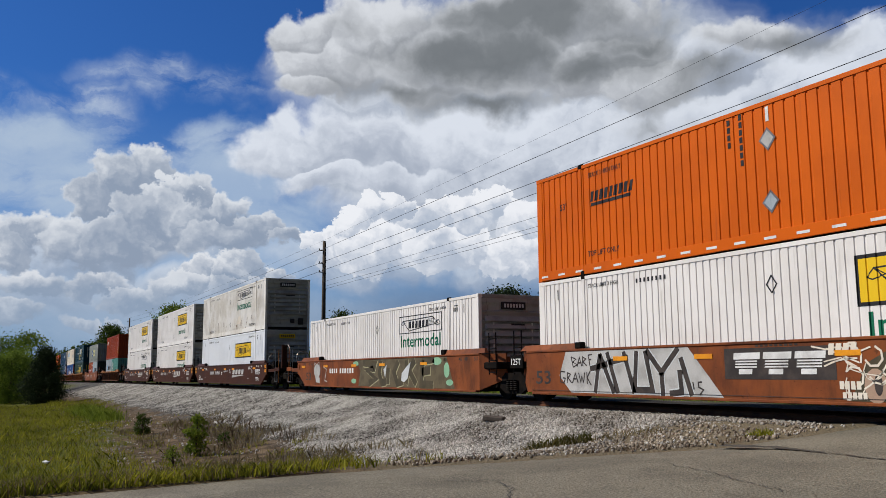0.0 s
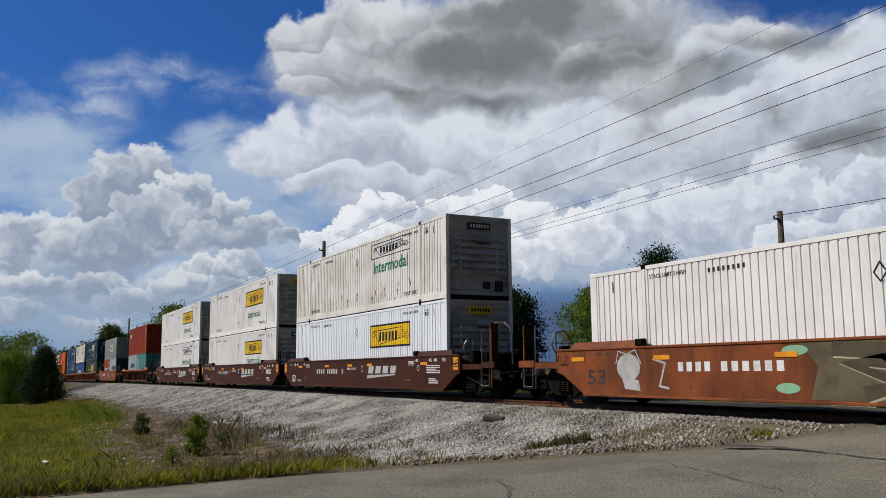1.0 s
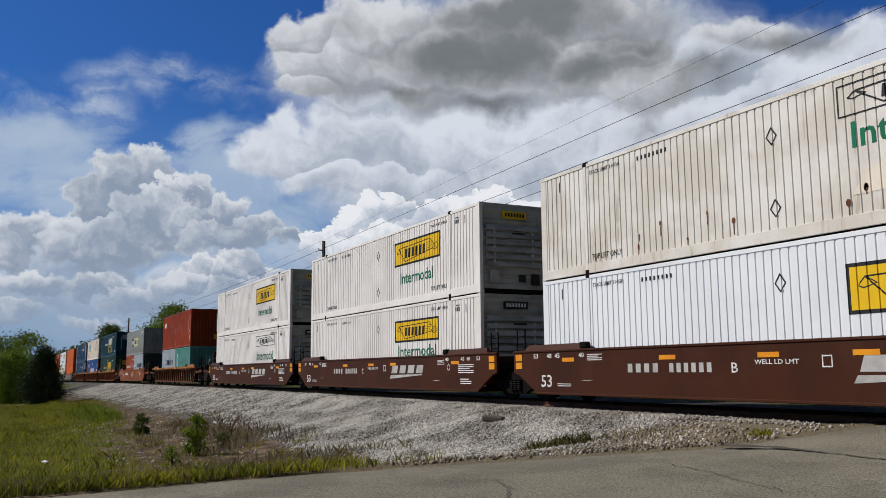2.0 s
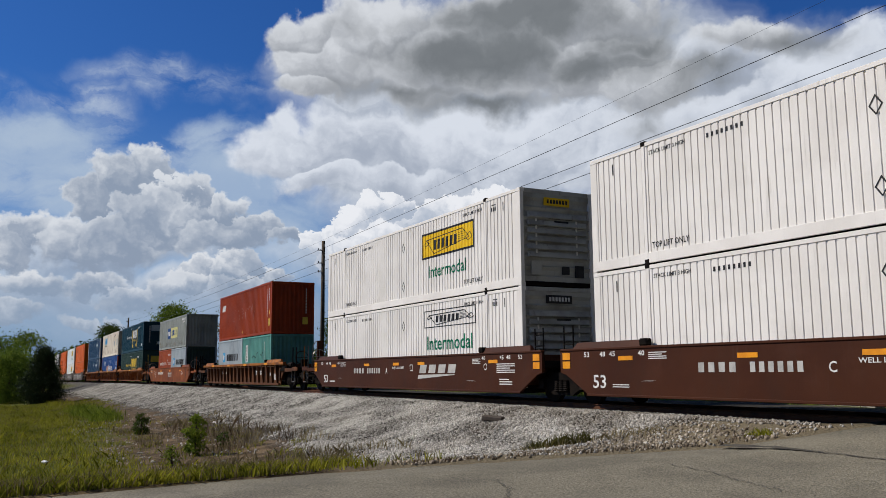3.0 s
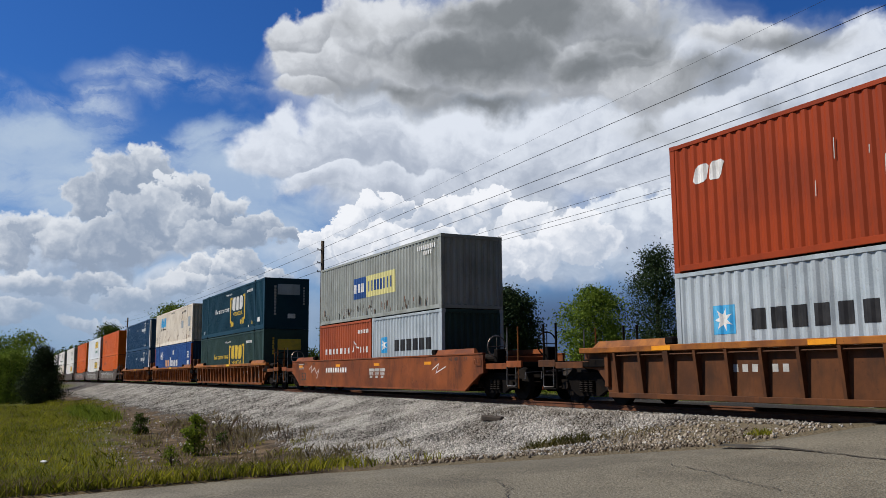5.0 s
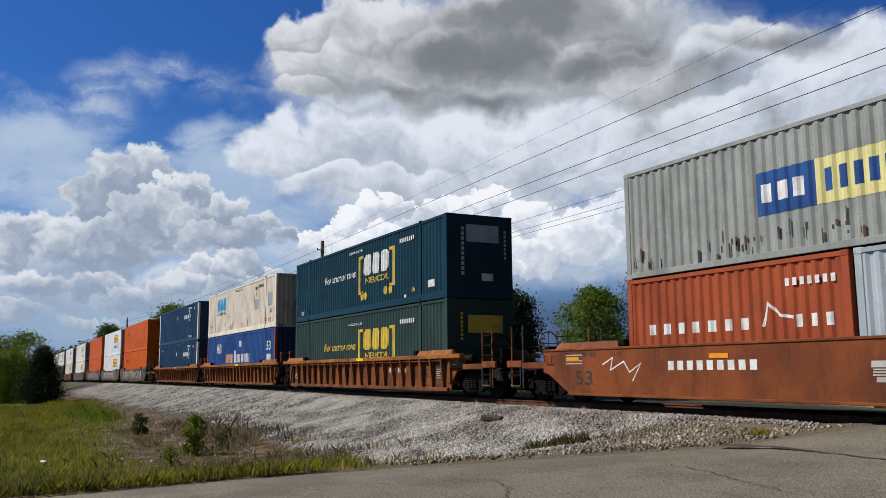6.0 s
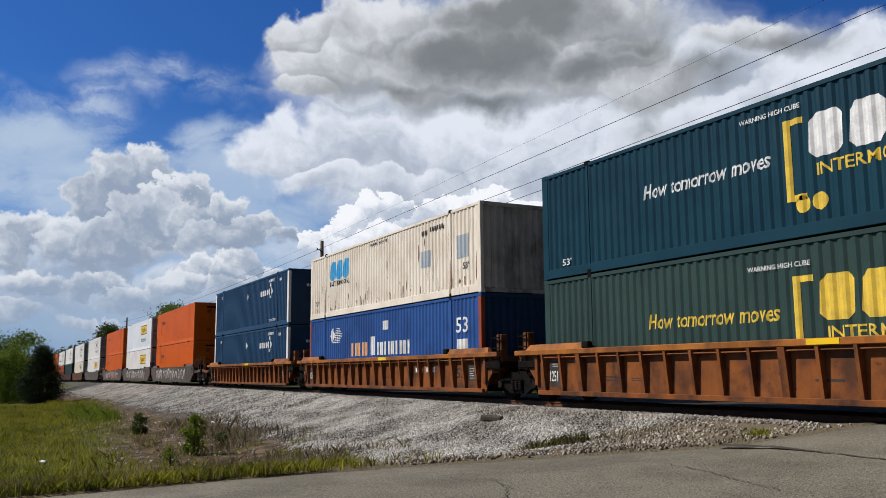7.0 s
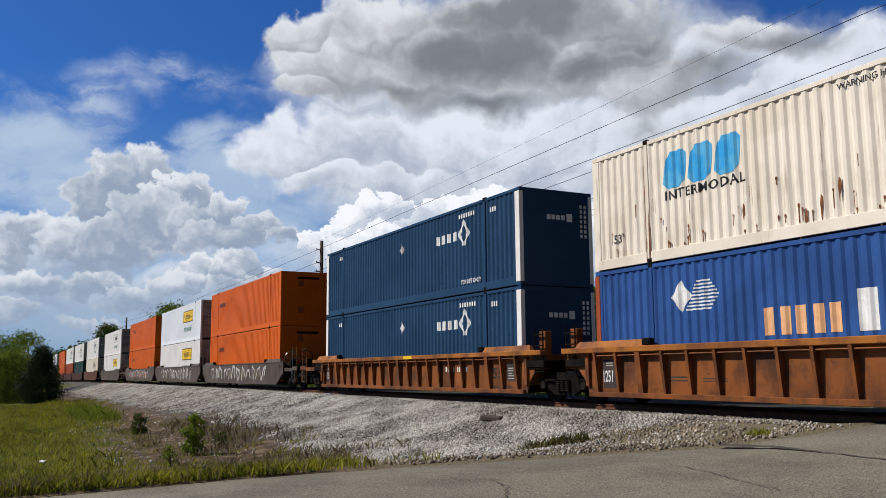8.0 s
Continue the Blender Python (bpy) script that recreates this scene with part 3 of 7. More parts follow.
tagged(road, "grey worn asphalt road leading over the level crossing", "road", kind="structure")

# ---- track ----
def rail(y, label):
    bm = bmesh.new()
    prof = [(-0.07, -0.18), (0.07, -0.18), (0.07, -0.165), (0.012, -0.145), (0.012, -0.045), (0.036, -0.035), (0.036, -0.004), (-0.036, -0.004), (-0.036, -0.035), (-0.012, -0.045), (-0.012, -0.145), (-0.07, -0.165)]
    prev = None
    for x in spaced((-700, -200, 25), (-200, 300, 50)):
        z = track_z(max(x, -450))
        row = [bm.verts.new((x, y + a, z + b)) for a, b in prof]
        if prev:
            for k in range(len(row)):
                bm.faces.new((prev[k], prev[(k + 1) % 12], row[(k + 1) % 12], row[k]))
        prev = row
    bmesh.ops.recalc_face_normals(bm, faces=bm.faces)
    r = part("rail", bm, "rail", None)
    return tagged(r, label, "rail", "rails", "structure")


for s in (-0.755, 0.755):
    rail(TRACK_Y + s, "rusty steel rail on wooden ties")
tie_bm = bmesh.new()
for i in range(230):
    x = -110 + i * 0.52
    z = track_z(x) - 0.18
    box(tie_bm, x - 0.11, x + 0.11, TRACK_Y - 1.28, TRACK_Y + 1.28, z - 0.15, z)
tagged(part("railway_ties", tie_bm, "tie", None), "weathered dark wooden railway ties in ballast", "ties", kind="stuff")

# ---- cargo containers ----
def ribs_at(length, pitch, inset, gentle=False):
    """Corrugation breakpoints (x, depth inward) along a wall from -length/2 to length/2."""
    pts, x, end = [(-length / 2, 0.0)], -length / 2 + inset, length / 2 - inset
    n = max(1, round((end - x) / pitch))
    p = (end - x) / n
    for i in range(n):
        a = x + i * p
        if gentle:
            pts += [(a + p * 0.06, 0.0), (a + p * 0.30, 0.034), (a + p * 0.52, 0.034), (a + p * 0.78, 0.0)]
            continue
        pts += [(a + p * 0.08, 0.0), (a + p * 0.14, 0.020), (a + p * 0.25, 0.020), (a + p * 0.33, 0.0)]
    return pts + [(length / 2, 0.0)]


def wavy(profile, z0, z1, y, inward):
    """A corrugated wall in the plane y, its hollows going inward (+1 or -1)."""
    bm = bmesh.new()
    low = [bm.verts.new((x, y + d * inward, z0)) for x, d in profile]
    top = [bm.verts.new((x, y + d * inward, z1)) for x, d in profile]
    for i in range(len(low) - 1):
        q = (low[i], low[i + 1], top[i + 1], top[i])
        bm.faces.new(q if inward > 0 else q[::-1])
    return bm


def end_wall(style, W, H, x, out):
    """The wall that closes one end at x; out is +1 or -1."""
    bm = bmesh.new()
    if style == "flat":
        box(bm, min(x - 0.03 * out, x), max(x - 0.03 * out, x), -W / 2 + 0.1, W / 2 - 0.1, 0.12, H - 0.1)
        return bm
    pts = []
    if style == "level":  # ribs that lie level
        n = 8
        p = (H - 0.55) / n
        pts = [(0.12, 0.03)]
        for i in range(n):
            a = 0.3 + i * p
            pts += [(a, 0.02), (a + p * 0.12, 0.085), (a + p * 0.62, 0.085), (a + p * 0.95, 0.02)]
        pts.append((H - 0.1, 0.03))
        a = [bm.verts.new((x - d * out, -W / 2 + 0.1, z)) for z, d in pts]
        b = [bm.verts.new((x - d * out, W / 2 - 0.1, z)) for z, d in pts]
    else:  # upright ribs
        n = 9
        p = (W - 0.24) / n
        pts = [(-W / 2 + 0.1, 0.03)]
        for i in range(n):
            a = -W / 2 + 0.12 + i * p
            pts += [(a + p * 0.05, 0.03), (a + p * 0.25, 0.07), (a + p * 0.6, 0.07), (a + p * 0.8, 0.03)]
        pts.append((W / 2 - 0.1, 0.03))
        a = [bm.verts.new((x - d * out, y, 0.12)) for y, d in pts]
        b = [bm.verts.new((x - d * out, y, H - 0.1)) for y, d in pts]
    for i in range(len(a) - 1):
        bm.faces.new((a[i], a[i + 1], b[i + 1], b[i]))
    bmesh.ops.recalc_face_normals(bm, faces=bm.faces)
    return bm


def container(label, paint, length=16.154, height=2.896, width=2.59, end="level", endpaint=None, pitch=0.26, group="train load"):
    """A steel container; its base is centred on its own origin, its long side lies along x."""
    endpaint = endpaint or paint
    L2, W2, H = length / 2, width / 2, height
    c = thing("cargo_container", label, "container", group)
    pw, rail_h = (0.26, 0.27) if length > 15 else (0.16, 0.16)
    narrow = paint in ("white", "clean", "grime", "orange")
    prof = ribs_at(length - 2 * pw + 0.02, 0.205 if narrow and paint != "orange" else pitch, 0.05, not narrow)
    c["kind"] = ""
    near = part("side_wall", wavy(prof, 0.14, H - 0.10, -W2 + 0.012, 1), paint, c)
    far = part("side_wall", wavy(prof, 0.14, H - 0.10, W2 - 0.012, -1), paint, c)
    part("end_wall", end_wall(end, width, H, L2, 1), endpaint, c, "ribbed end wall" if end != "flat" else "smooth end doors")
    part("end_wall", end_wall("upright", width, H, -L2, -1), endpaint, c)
    part("roof", boxes((-L2 + 0.05, L2 - 0.05, -W2 + 0.03, W2 - 0.03, H - 0.05, H - 0.02)), paint, c)
    part("floor", boxes((-L2 + 0.05, L2 - 0.05, -W2 + 0.06, W2 - 0.06, 0.10, 0.16)), "black", c)
    rail = part("bottom_rail", boxes((-L2 + 0.16, L2 - 0.16, -W2 - 0.004, -W2 + 0.06, 0.03, rail_h), bevel=0.006), paint, c)
    again(rail, Matrix.Translation((0, width - 0.056, 0)))
    rail = part("top_rail", boxes((-L2 + 0.16, L2 - 0.16, -W2 - 0.004, -W2 + 0.05, H - 0.105, H - 0.012), bevel=0.006), paint, c)
    again(rail, Matrix.Translation((0, width - 0.046, 0)))
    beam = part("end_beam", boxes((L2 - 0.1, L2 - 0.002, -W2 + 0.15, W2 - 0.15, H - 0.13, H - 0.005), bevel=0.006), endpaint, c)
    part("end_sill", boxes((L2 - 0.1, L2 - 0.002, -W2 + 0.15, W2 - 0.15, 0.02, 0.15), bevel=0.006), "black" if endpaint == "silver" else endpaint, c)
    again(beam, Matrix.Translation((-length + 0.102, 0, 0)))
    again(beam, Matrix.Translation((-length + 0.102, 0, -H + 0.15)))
    post = part("corner_post", boxes((L2 - pw, L2 - 0.001, -W2 - 0.002, -W2 + 0.12, 0.11, H - 0.11), bevel=0.01), paint, c)
    again(post, Matrix.Translation((-length + pw + 0.001, 0, 0)))
    again(post, Matrix.Translation((0, width - 0.118, 0)))
    again(post, Matrix.Translation((-length + pw + 0.001, width - 0.118, 0)))
    cast = part("corner_casting", boxes((L2 - 0.178, L2 + 0.003, -W2 - 0.006, -W2 + 0.15, 0.0, 0.118), bevel=0.012), paint, c)
    for sx in (0, -length + 0.175):
        for sy in (0, width - 0.144):
            for sz in (0, H - 0.118):
                if (sx, sy, sz) != (0, 0, 0):
                    again(cast, Matrix.Translation((sx, sy, sz)))
    if length > 15:  # stacking posts 40 feet apart, with dark fittings on top
        sp = part("stacking_post", boxes((6.0, 6.11, -W2 - 0.007, -W2 + 0.05, 0.02, H - 0.02), bevel=0.008), paint, c)
        fit = part("twist_fitting", boxes((5.97, 6.14, -W2 - 0.012, -W2 + 0.09, H - 0.10, H + 0.03), bevel=0.015), "black", c, "dark steel stacking fitting")
        low = part("twist_fitting", boxes((5.97, 6.14, -W2 - 0.010, -W2 + 0.09, 0.0, 0.13), bevel=0.015), "black", c)
        for o in (sp, fit, low):
            again(o, Matrix.Translation((-12.1, 0, 0)))
            again(o, Matrix.Translation((-12.1, width - 0.043, 0)))
            again(o, Matrix.Translation((0, width - 0.043, 0)))
    return c, prof


# ---- well cars ----
WHEELSETS = []


def truck(parent, x, full=True):
    """A two-axle truck under the car at x."""
    t = part("truck", boxes((x - 0.28, x + 0.28, -1.05, 1.05, 0.42, 0.66), bevel=0.03), "black", parent, "grimy cast-steel truck with coil springs")
    if full:
        outline = [(-1.16, 0.36), (-1.16, 0.62), (-0.66, 0.66), (-0.42, 0.80), (0.42, 0.80), (0.66, 0.66), (1.16, 0.62), (1.16, 0.36), (0.75, 0.36), (0.42, 0.20), (-0.42, 0.20), (-0.75, 0.36)]
        for s in (-1, 1):
            f = part("side_frame", slab([(x + a, b) for a, b in outline], s * 1.06 - 0.07, s * 1.06 + 0.07), "black", t)
            for k in (-0.2, 0.0, 0.2):
                zs = [0.29 + 0.0275 * j for j in range(12)]
                part("spring", tube(bmesh.new(), [(x + k, s * 1.16, z) for z in zs], [0.09 if j % 2 else 0.062 for j in range(12)], 8), "grease", t, "grimy coil spring")
            for k in (-0.9, 0.9):
                bm = bmesh.new()
                tube(bm, [(x + k, s * 1.02, 0.46), (x + k, s * 1.20, 0.46)], 0.11, 12)
                part("bearing_cap", bm, "grease", t)
    for k in (-0.9, 0.9):
        bm = bmesh.new()
        for s in (-1, 1):
            tube(bm, [(0, s * 0.70, 0), (0, s * 0.72, 0), (0, s * 0.82, 0), (0, s * 0.825, 0), (0, s * 0.84, 0)], [0.49, 0.49, 0.455, 0.40, 0.12], 20)
        tube(bm, [(0, -1.0, 0), (0, 1.0, 0)], 0.075, 8)
        w = part("wheelset", bm, "grease", t, "grimy steel wheels on an axle")
        w.matrix_basis = Matrix.Translation((x + k, 0, 0.46))
        if full:
            WHEELSETS.append(w)
    return t


def well_car(label, style, paint, chord, front, back, full=True, group="train cars"):
    """One unit of a well car, its origin at the rail top under its middle. front and back: 'joint' (shared truck) or 'coupler'."""
    c = thing("well_car", label, "railway car", group)
    top, low, half = 1.40, 0.22, 8.32
    for s in (-1, 1):
        yo, yi = s * 1.50, s * 1.42
        if style == "smooth":
            bent = [paint == "car_red" and kind == "joint" for kind in (front, back)]
            fore = [(half + 0.12, low + 0.06), (half + 0.12, top - 0.06)] if bent[0] else [(half - 0.1, low + 0.06), (half + 0.75, 0.74), (half + 1.0, 0.80), (half + 1.0, top - 0.06)]
            aft = [(-half - 0.12, top - 0.06), (-half - 0.12, low + 0.06)] if bent[1] else [(-half - 1.0, top - 0.06), (-half - 1.0, 0.80), (-half - 0.75, 0.74), (-half + 0.1, low + 0.06)]
            line = aft + fore
            for e, is_bent in zip((1, -1), bent):
                if is_bent:
                    bm = bmesh.new()
                    v = [bm.verts.new((e * x, s * y, z)) for dy in (0.0, 0.05) for x, y, z in ((half + 0.121, 1.50 - dy, low + 0.06), (half + 0.95, 1.06 - dy, 0.62), (half + 0.95, 1.06 - dy, top - 0.02), (half + 0.121, 1.50 - dy, top - 0.02))]
                    for q in ((0, 1, 2, 3), (7, 6, 5, 4), (0, 4, 5, 1), (1, 5, 6, 2), (2, 6, 7, 3), (3, 7, 4, 0)):
                        bm.faces.new([v[k] for k in q])
                    bmesh.ops.recalc_face_normals(bm, faces=bm.faces[:])
                    part("end_panel", bm, paint, c)
            side = part("side_panel", slab(line, min(yo, yi), max(yo, yi)), paint, c)
            part("top_chord", boxes((-half - (0.12 if bent[1] else 1.0), half + (0.12 if bent[0] else 1.0), min(s * 1.40, s * 1.525), max(s * 1.40, s * 1.525), top - 0.06, top), bevel=0.012), paint, c)
            part("bottom_chord", boxes((-half + 0.1, half - 0.1, min(s * 1.36, s * 1.515), max(s * 1.36, s * 1.515), low, low + 0.06), bevel=0.01), paint, c)
        else:
            line = [(-half - 0.05, low), (half + 0.05, low), (half + 0.18, 0.55), (half + 0.50, 0.86), (half + 1.0, 0.90), (half + 1.0, top - 0.14), (-half - 1.0, top - 0.14), (-half - 1.0, 0.90), (-half - 0.50, 0.86), (-half - 0.18, 0.55)]
            part("side_panel", slab(line, min(s * 1.30, s * 1.345), max(s * 1.30, s * 1.345)), paint, c)
            part("top_chord", boxes((-half - 1.0, half + 1.0, min(s * 1.34, s * 1.53), max(s * 1.34, s * 1.53), top - 0.14, top), bevel=0.015), chord, c, "orange-yellow top chord")
            part("bottom_chord", boxes((-half + 0.02, half - 0.02, min(s * 1.31, s * 1.44), max(s * 1.31, s * 1.44), low - 0.02, low + 0.10), bevel=0.01), paint, c)
            hand = bmesh.new()
            tube(hand, [(-half + 0.3, s * 1.47, top - 0.21), (half - 0.3, s * 1.47, top - 0.21)], 0.018, 5)
            part("pipe", hand, paint, c)
            rib = None
            n = 19 if paint == "car_rust" else 21
            for i in range(n):
                x = -half + 0.35 + (2 * half - 0.7) * i / (n - 1)
                wide = 0.085 if i in (2, n // 2, n - 3) else 0.038
                bm = bmesh.new()
                a = [bm.verts.new((sx * wide, s * y, z)) for y, z in ((1.345, low + 0.1), (1.43, low + 0.1), (1.525, top - 0.14), (1.345, top - 0.14)) for sx in (-1, 1)]
                for q in ((0, 1, 3, 2), (2, 3, 5, 4), (4, 5, 7, 6), (0, 2, 4, 6), (1, 7, 5, 3)):
                    bm.faces.new([a[k] for k in q])
                bmesh.ops.recalc_face_normals(bm, faces=bm.faces)
                part("rib", bm, paint, c).location.x = x
        # raised guides over the ends, leaning inwards
        for e in (-1, 1):
            x0, x1 = sorted((e * 6.15, e * (half + 0.45)))
            bm = bmesh.new()
            v = [bm.verts.new(p) for p in ((x0, s * 1.50, top), (x1, s * 1.50, top), (x1 - (0.12 if e > 0 else 0), s * 1.42, top + 0.15), (x0 + (0 if e > 0 else 0.12), s * 1.42, top + 0.15),
                                           (x0, s * 1.34, top), (x1, s * 1.34, top), (x1 - (0.12 if e > 0 else 0), s * 1.36, top + 0.15), (x0 + (0 if e > 0 else 0.12), s * 1.36, top + 0.15))]
            for q in ((0, 1, 2, 3), (4, 7, 6, 5), (3, 2, 6, 7), (0, 3, 7, 4), (1, 5, 6, 2)):
                bm.faces.new([v[k] for k in q])
            bmesh.ops.recalc_face_normals(bm, faces=bm.faces)
            part("loading_guide", bm, chord if style == "rib" else paint, c)
            part("lock_box", boxes((e * 6.05 - 0.14, e * 6.05 + 0.14, min(s * 1.36, s * 1.53), max(s * 1.36, s * 1.53), top, top + 0.17), bevel=0.03), "black", c)
    # well floor
    part("floor_beam", boxes(*[(x - 0.2, x + 0.2, -1.40, 1.40, low, low + 0.10) for x in (-7.6, -4.0, 0, 4.0, 7.6)], (-8, 8, -0.25, 0.25, low + 0.01, low + 0.09)), "black", c)
    part("brake_pipe", tube(bmesh.new(), [(-8.2, -1.1, 0.30), (8.2, -1.1, 0.30)], 0.035, 6), "black", c)
    for e, kind in ((1, front), (-1, back)):
        x0, x1 = sorted((e * half, e * (half + 0.14)))
        part("bulkhead", boxes((x0, x1, -1.42, 1.42, 0.45, top - 0.1), bevel=0.01), paint, c)
        x0, x1 = sorted((e * (half + 0.12), e * (half + 1.0)))
        part("end_platform", boxes((x0, x1, -1.42, 1.42, 0.92, 1.12), bevel=0.02), "black", c)
        reach = half + 1.6 if kind == "joint" else half + 3.05
        x0, x1 = sorted((e * (half + 0.1), e * reach))
        part("draft_sill", boxes((x0, x1, -0.30, 0.30, 0.62, 1.0), bevel=0.03), "black", c)
        if kind == "coupler":
            truck(c, e * 9.5, full)
            part("coupler", boxes(*[tuple(sorted((e * (half + 3.0), e * (half + 3.36)))) + (-0.09, 0.09, 0.72, 0.92), tuple(sorted((e * (half + 3.22), e * (half + 3.42)))) + (-0.17, 0.12, 0.68, 0.98)], bevel=0.03), "steel", c)
            x0, x1 = sorted((e * (half + 2.2), e * (half + 3.0)))
            part("end_platform", boxes((x0, x1, -1.35, 1.35, 0.98, 1.10), bevel=0.02), "black", c)
            x0, x1 = sorted((e * (half + 1.0), e * (half + 2.3)))
            part("walkway", boxes((x0, x1, -0.55, 0.55, 1.02, 1.09)), "black", c)
            if full:
                for y in (-1.38, 1.38):
                    for k in (2.2, 2.78):
                        bm = bmesh.new()
                        tube(bm, [(e * (half + k), y, 0.35), (e * (half + k), y, 2.1)], 0.032 if paint == "car_rust" else 0.022, 6)
                        part("handrail", bm, "chord" if paint == "car_orange" or (k == 2.78 and style == "smooth") else "black" if paint == "car_rust" else "steel" if k == 2.2 else paint, c)
                    st = part("ladder_step", boxes(tuple(sorted((e * (half + 2.2), e * (half + 2.78)))) + (y - 0.05, y + 0.05, 0.36, 0.39)), "grease", c)
                    for z in ((0.36, 0.94, 1.24, 1.54) if paint == "car_orange" else (0.36,)):
                        again(st, Matrix.Translation((0, 0, z)))
                for y in (-1, 1):
                    x0, x1 = sorted((e * (half + 1.0), e * (half + 2.2)))
                    part("side_sill", boxes((x0, x1, min(y * 1.30, y * 1.425), max(y * 1.30, y * 1.425), 0.90, 1.07), bevel=0.01), paint, c)
                    x0, x1 = sorted((e * (half + 2.21), e * (half + 3.0)))
                    part("step_beam", boxes((x0, x1, min(y * 1.352, y * 1.43), max(y * 1.352, y * 1.43), 0.94, 1.13), bevel=0.01), paint, c)
                    part("sill_step", tube(bmesh.new(), [(e * (half + k), y * 1.44, z) for k, z in ((2.26, 0.96), (2.26, 0.45), (2.29, 0.42), (2.71, 0.42), (2.74, 0.45), (2.74, 0.96))], 0.016, 6), "steel", c, "bare steel stirrup step")
                    part("grab_iron", tube(bmesh.new(), [(e * (half + k), y * q, z) for k, q, z in ((0.56, 1.49, 1.22), (0.56, 1.56, 1.22), (0.56, 1.56, 1.06), (0.86, 1.56, 1.06), (0.86, 1.56, 1.22), (0.86, 1.49, 1.22))], 0.014, 5), paint, c)
                part("air_hose", tube(bmesh.new(), [(e * (half + k), -0.42, z) for k, z in ((2.9, 0.78), (3.05, 0.70), (3.16, 0.52), (3.30, 0.40), (3.45, 0.38))], 0.03, 6), "black", c)
                part("cut_lever", tube(bmesh.new(), [(e * (half + k), y, z) for k, y, z in ((3.03, -1.32, 0.62), (3.03, -1.30, 0.80), (3.06, -0.6, 0.84), (3.14, -0.15, 0.90))], 0.015, 5), "steel", c)
                part("brake_cylinder", tube(bmesh.new(), [(e * (half + 0.30), -0.95, 1.25), (e * (half + 0.95), -0.95, 1.25)], 0.13, 12), "grease", c)
                if paint == "car_brown":
                    x0, x1 = sorted((e * (half + 2.0), e * (half + 2.12)))
                    part("end_post", boxes((x0, x1, -1.0, -0.72, 1.05, 2.35), bevel=0.015), paint, c)
                    part("arched_rail", tube(bmesh.new(), [(e * (half + a), -0.86, z) for a, z in ((2.06, 2.33), (2.7, 2.32), (3.0, 2.15), (3.14, 1.9), (3.14, 1.05))], 0.022, 6), "steel", c)
                    part("air_reservoir", tube(bmesh.new(), [(e * (half + 1.5), -0.9, 1.28), (e * (half + 1.5), 0.3, 1.28)], 0.18, 12), "black", c)
                    part("brake_rod", tube(bmesh.new(), [(e * (half + 1.0), -1.3, 0.7), (e * (half + 1.9), -1.25, 0.45), (e * (half + 2.9), -1.2, 0.6)], 0.02, 5), "grease", c)
                out = 1.25 if style == "smooth" else 2.95
                bm = bmesh.new()
                pts = [(e * (half + out), -1.16 + 0.32 * math.cos(k * math.pi / 8), 1.58 + 0.32 * math.sin(k * math.pi / 8)) for k in range(17)]
                tube(bm, pts, 0.022, 6)
                for k in (0, 4, 8, 12):
                    tube(bm, [(e * (half + out), -1.16, 1.58), pts[k]], 0.014, 5)
                part("brake_wheel", bm, "steel" if style == "smooth" else "black", c)
                part("brake_housing", boxes((e * (half + out) - 0.12, e * (half + out) + 0.10, -1.2, -0.9, 1.1, 1.5), bevel=0.02), "black", c)
        elif e < 0:
            truck(c, e * 9.77, full)
        if style == "rib" and full and kind == "joint":
            for y in (-1.30, 1.06):
                x0, x1 = sorted((e * (half + 0.62), e * (half + 0.92)))
                part("stanchion", boxes((x0, x1, y, y + 0.22, 1.10, 1.92), bevel=0.02), paint, c)
        if kind == "joint" and full:
            for y in (-1.4, 1.4):
                for k in (0.55, 0.95):
                    part("handrail", tube(bmesh.new(), [(e * (half + k), y, 0.75), (e * (half + k), y, 2.0)], 0.02, 6), "black", c)
                st = part("ladder_step", boxes(tuple(sorted((e * (half + 0.55), e * (half + 0.95)))) + (y - 0.03, y + 0.03, 0.8, 0.83)), "black", c)
                for z in (0.35, 0.7, 1.0):
                    again(st, Matrix.Translation((0, 0, z)))
    return c


# ---- the train: unit by unit from the head, with the middle of each at the clip's start ----
MOVERS = []


def run(ob, x, z):
    MOVERS.append((ob, x, z))


BASE = 0.375
STACK = 2.90
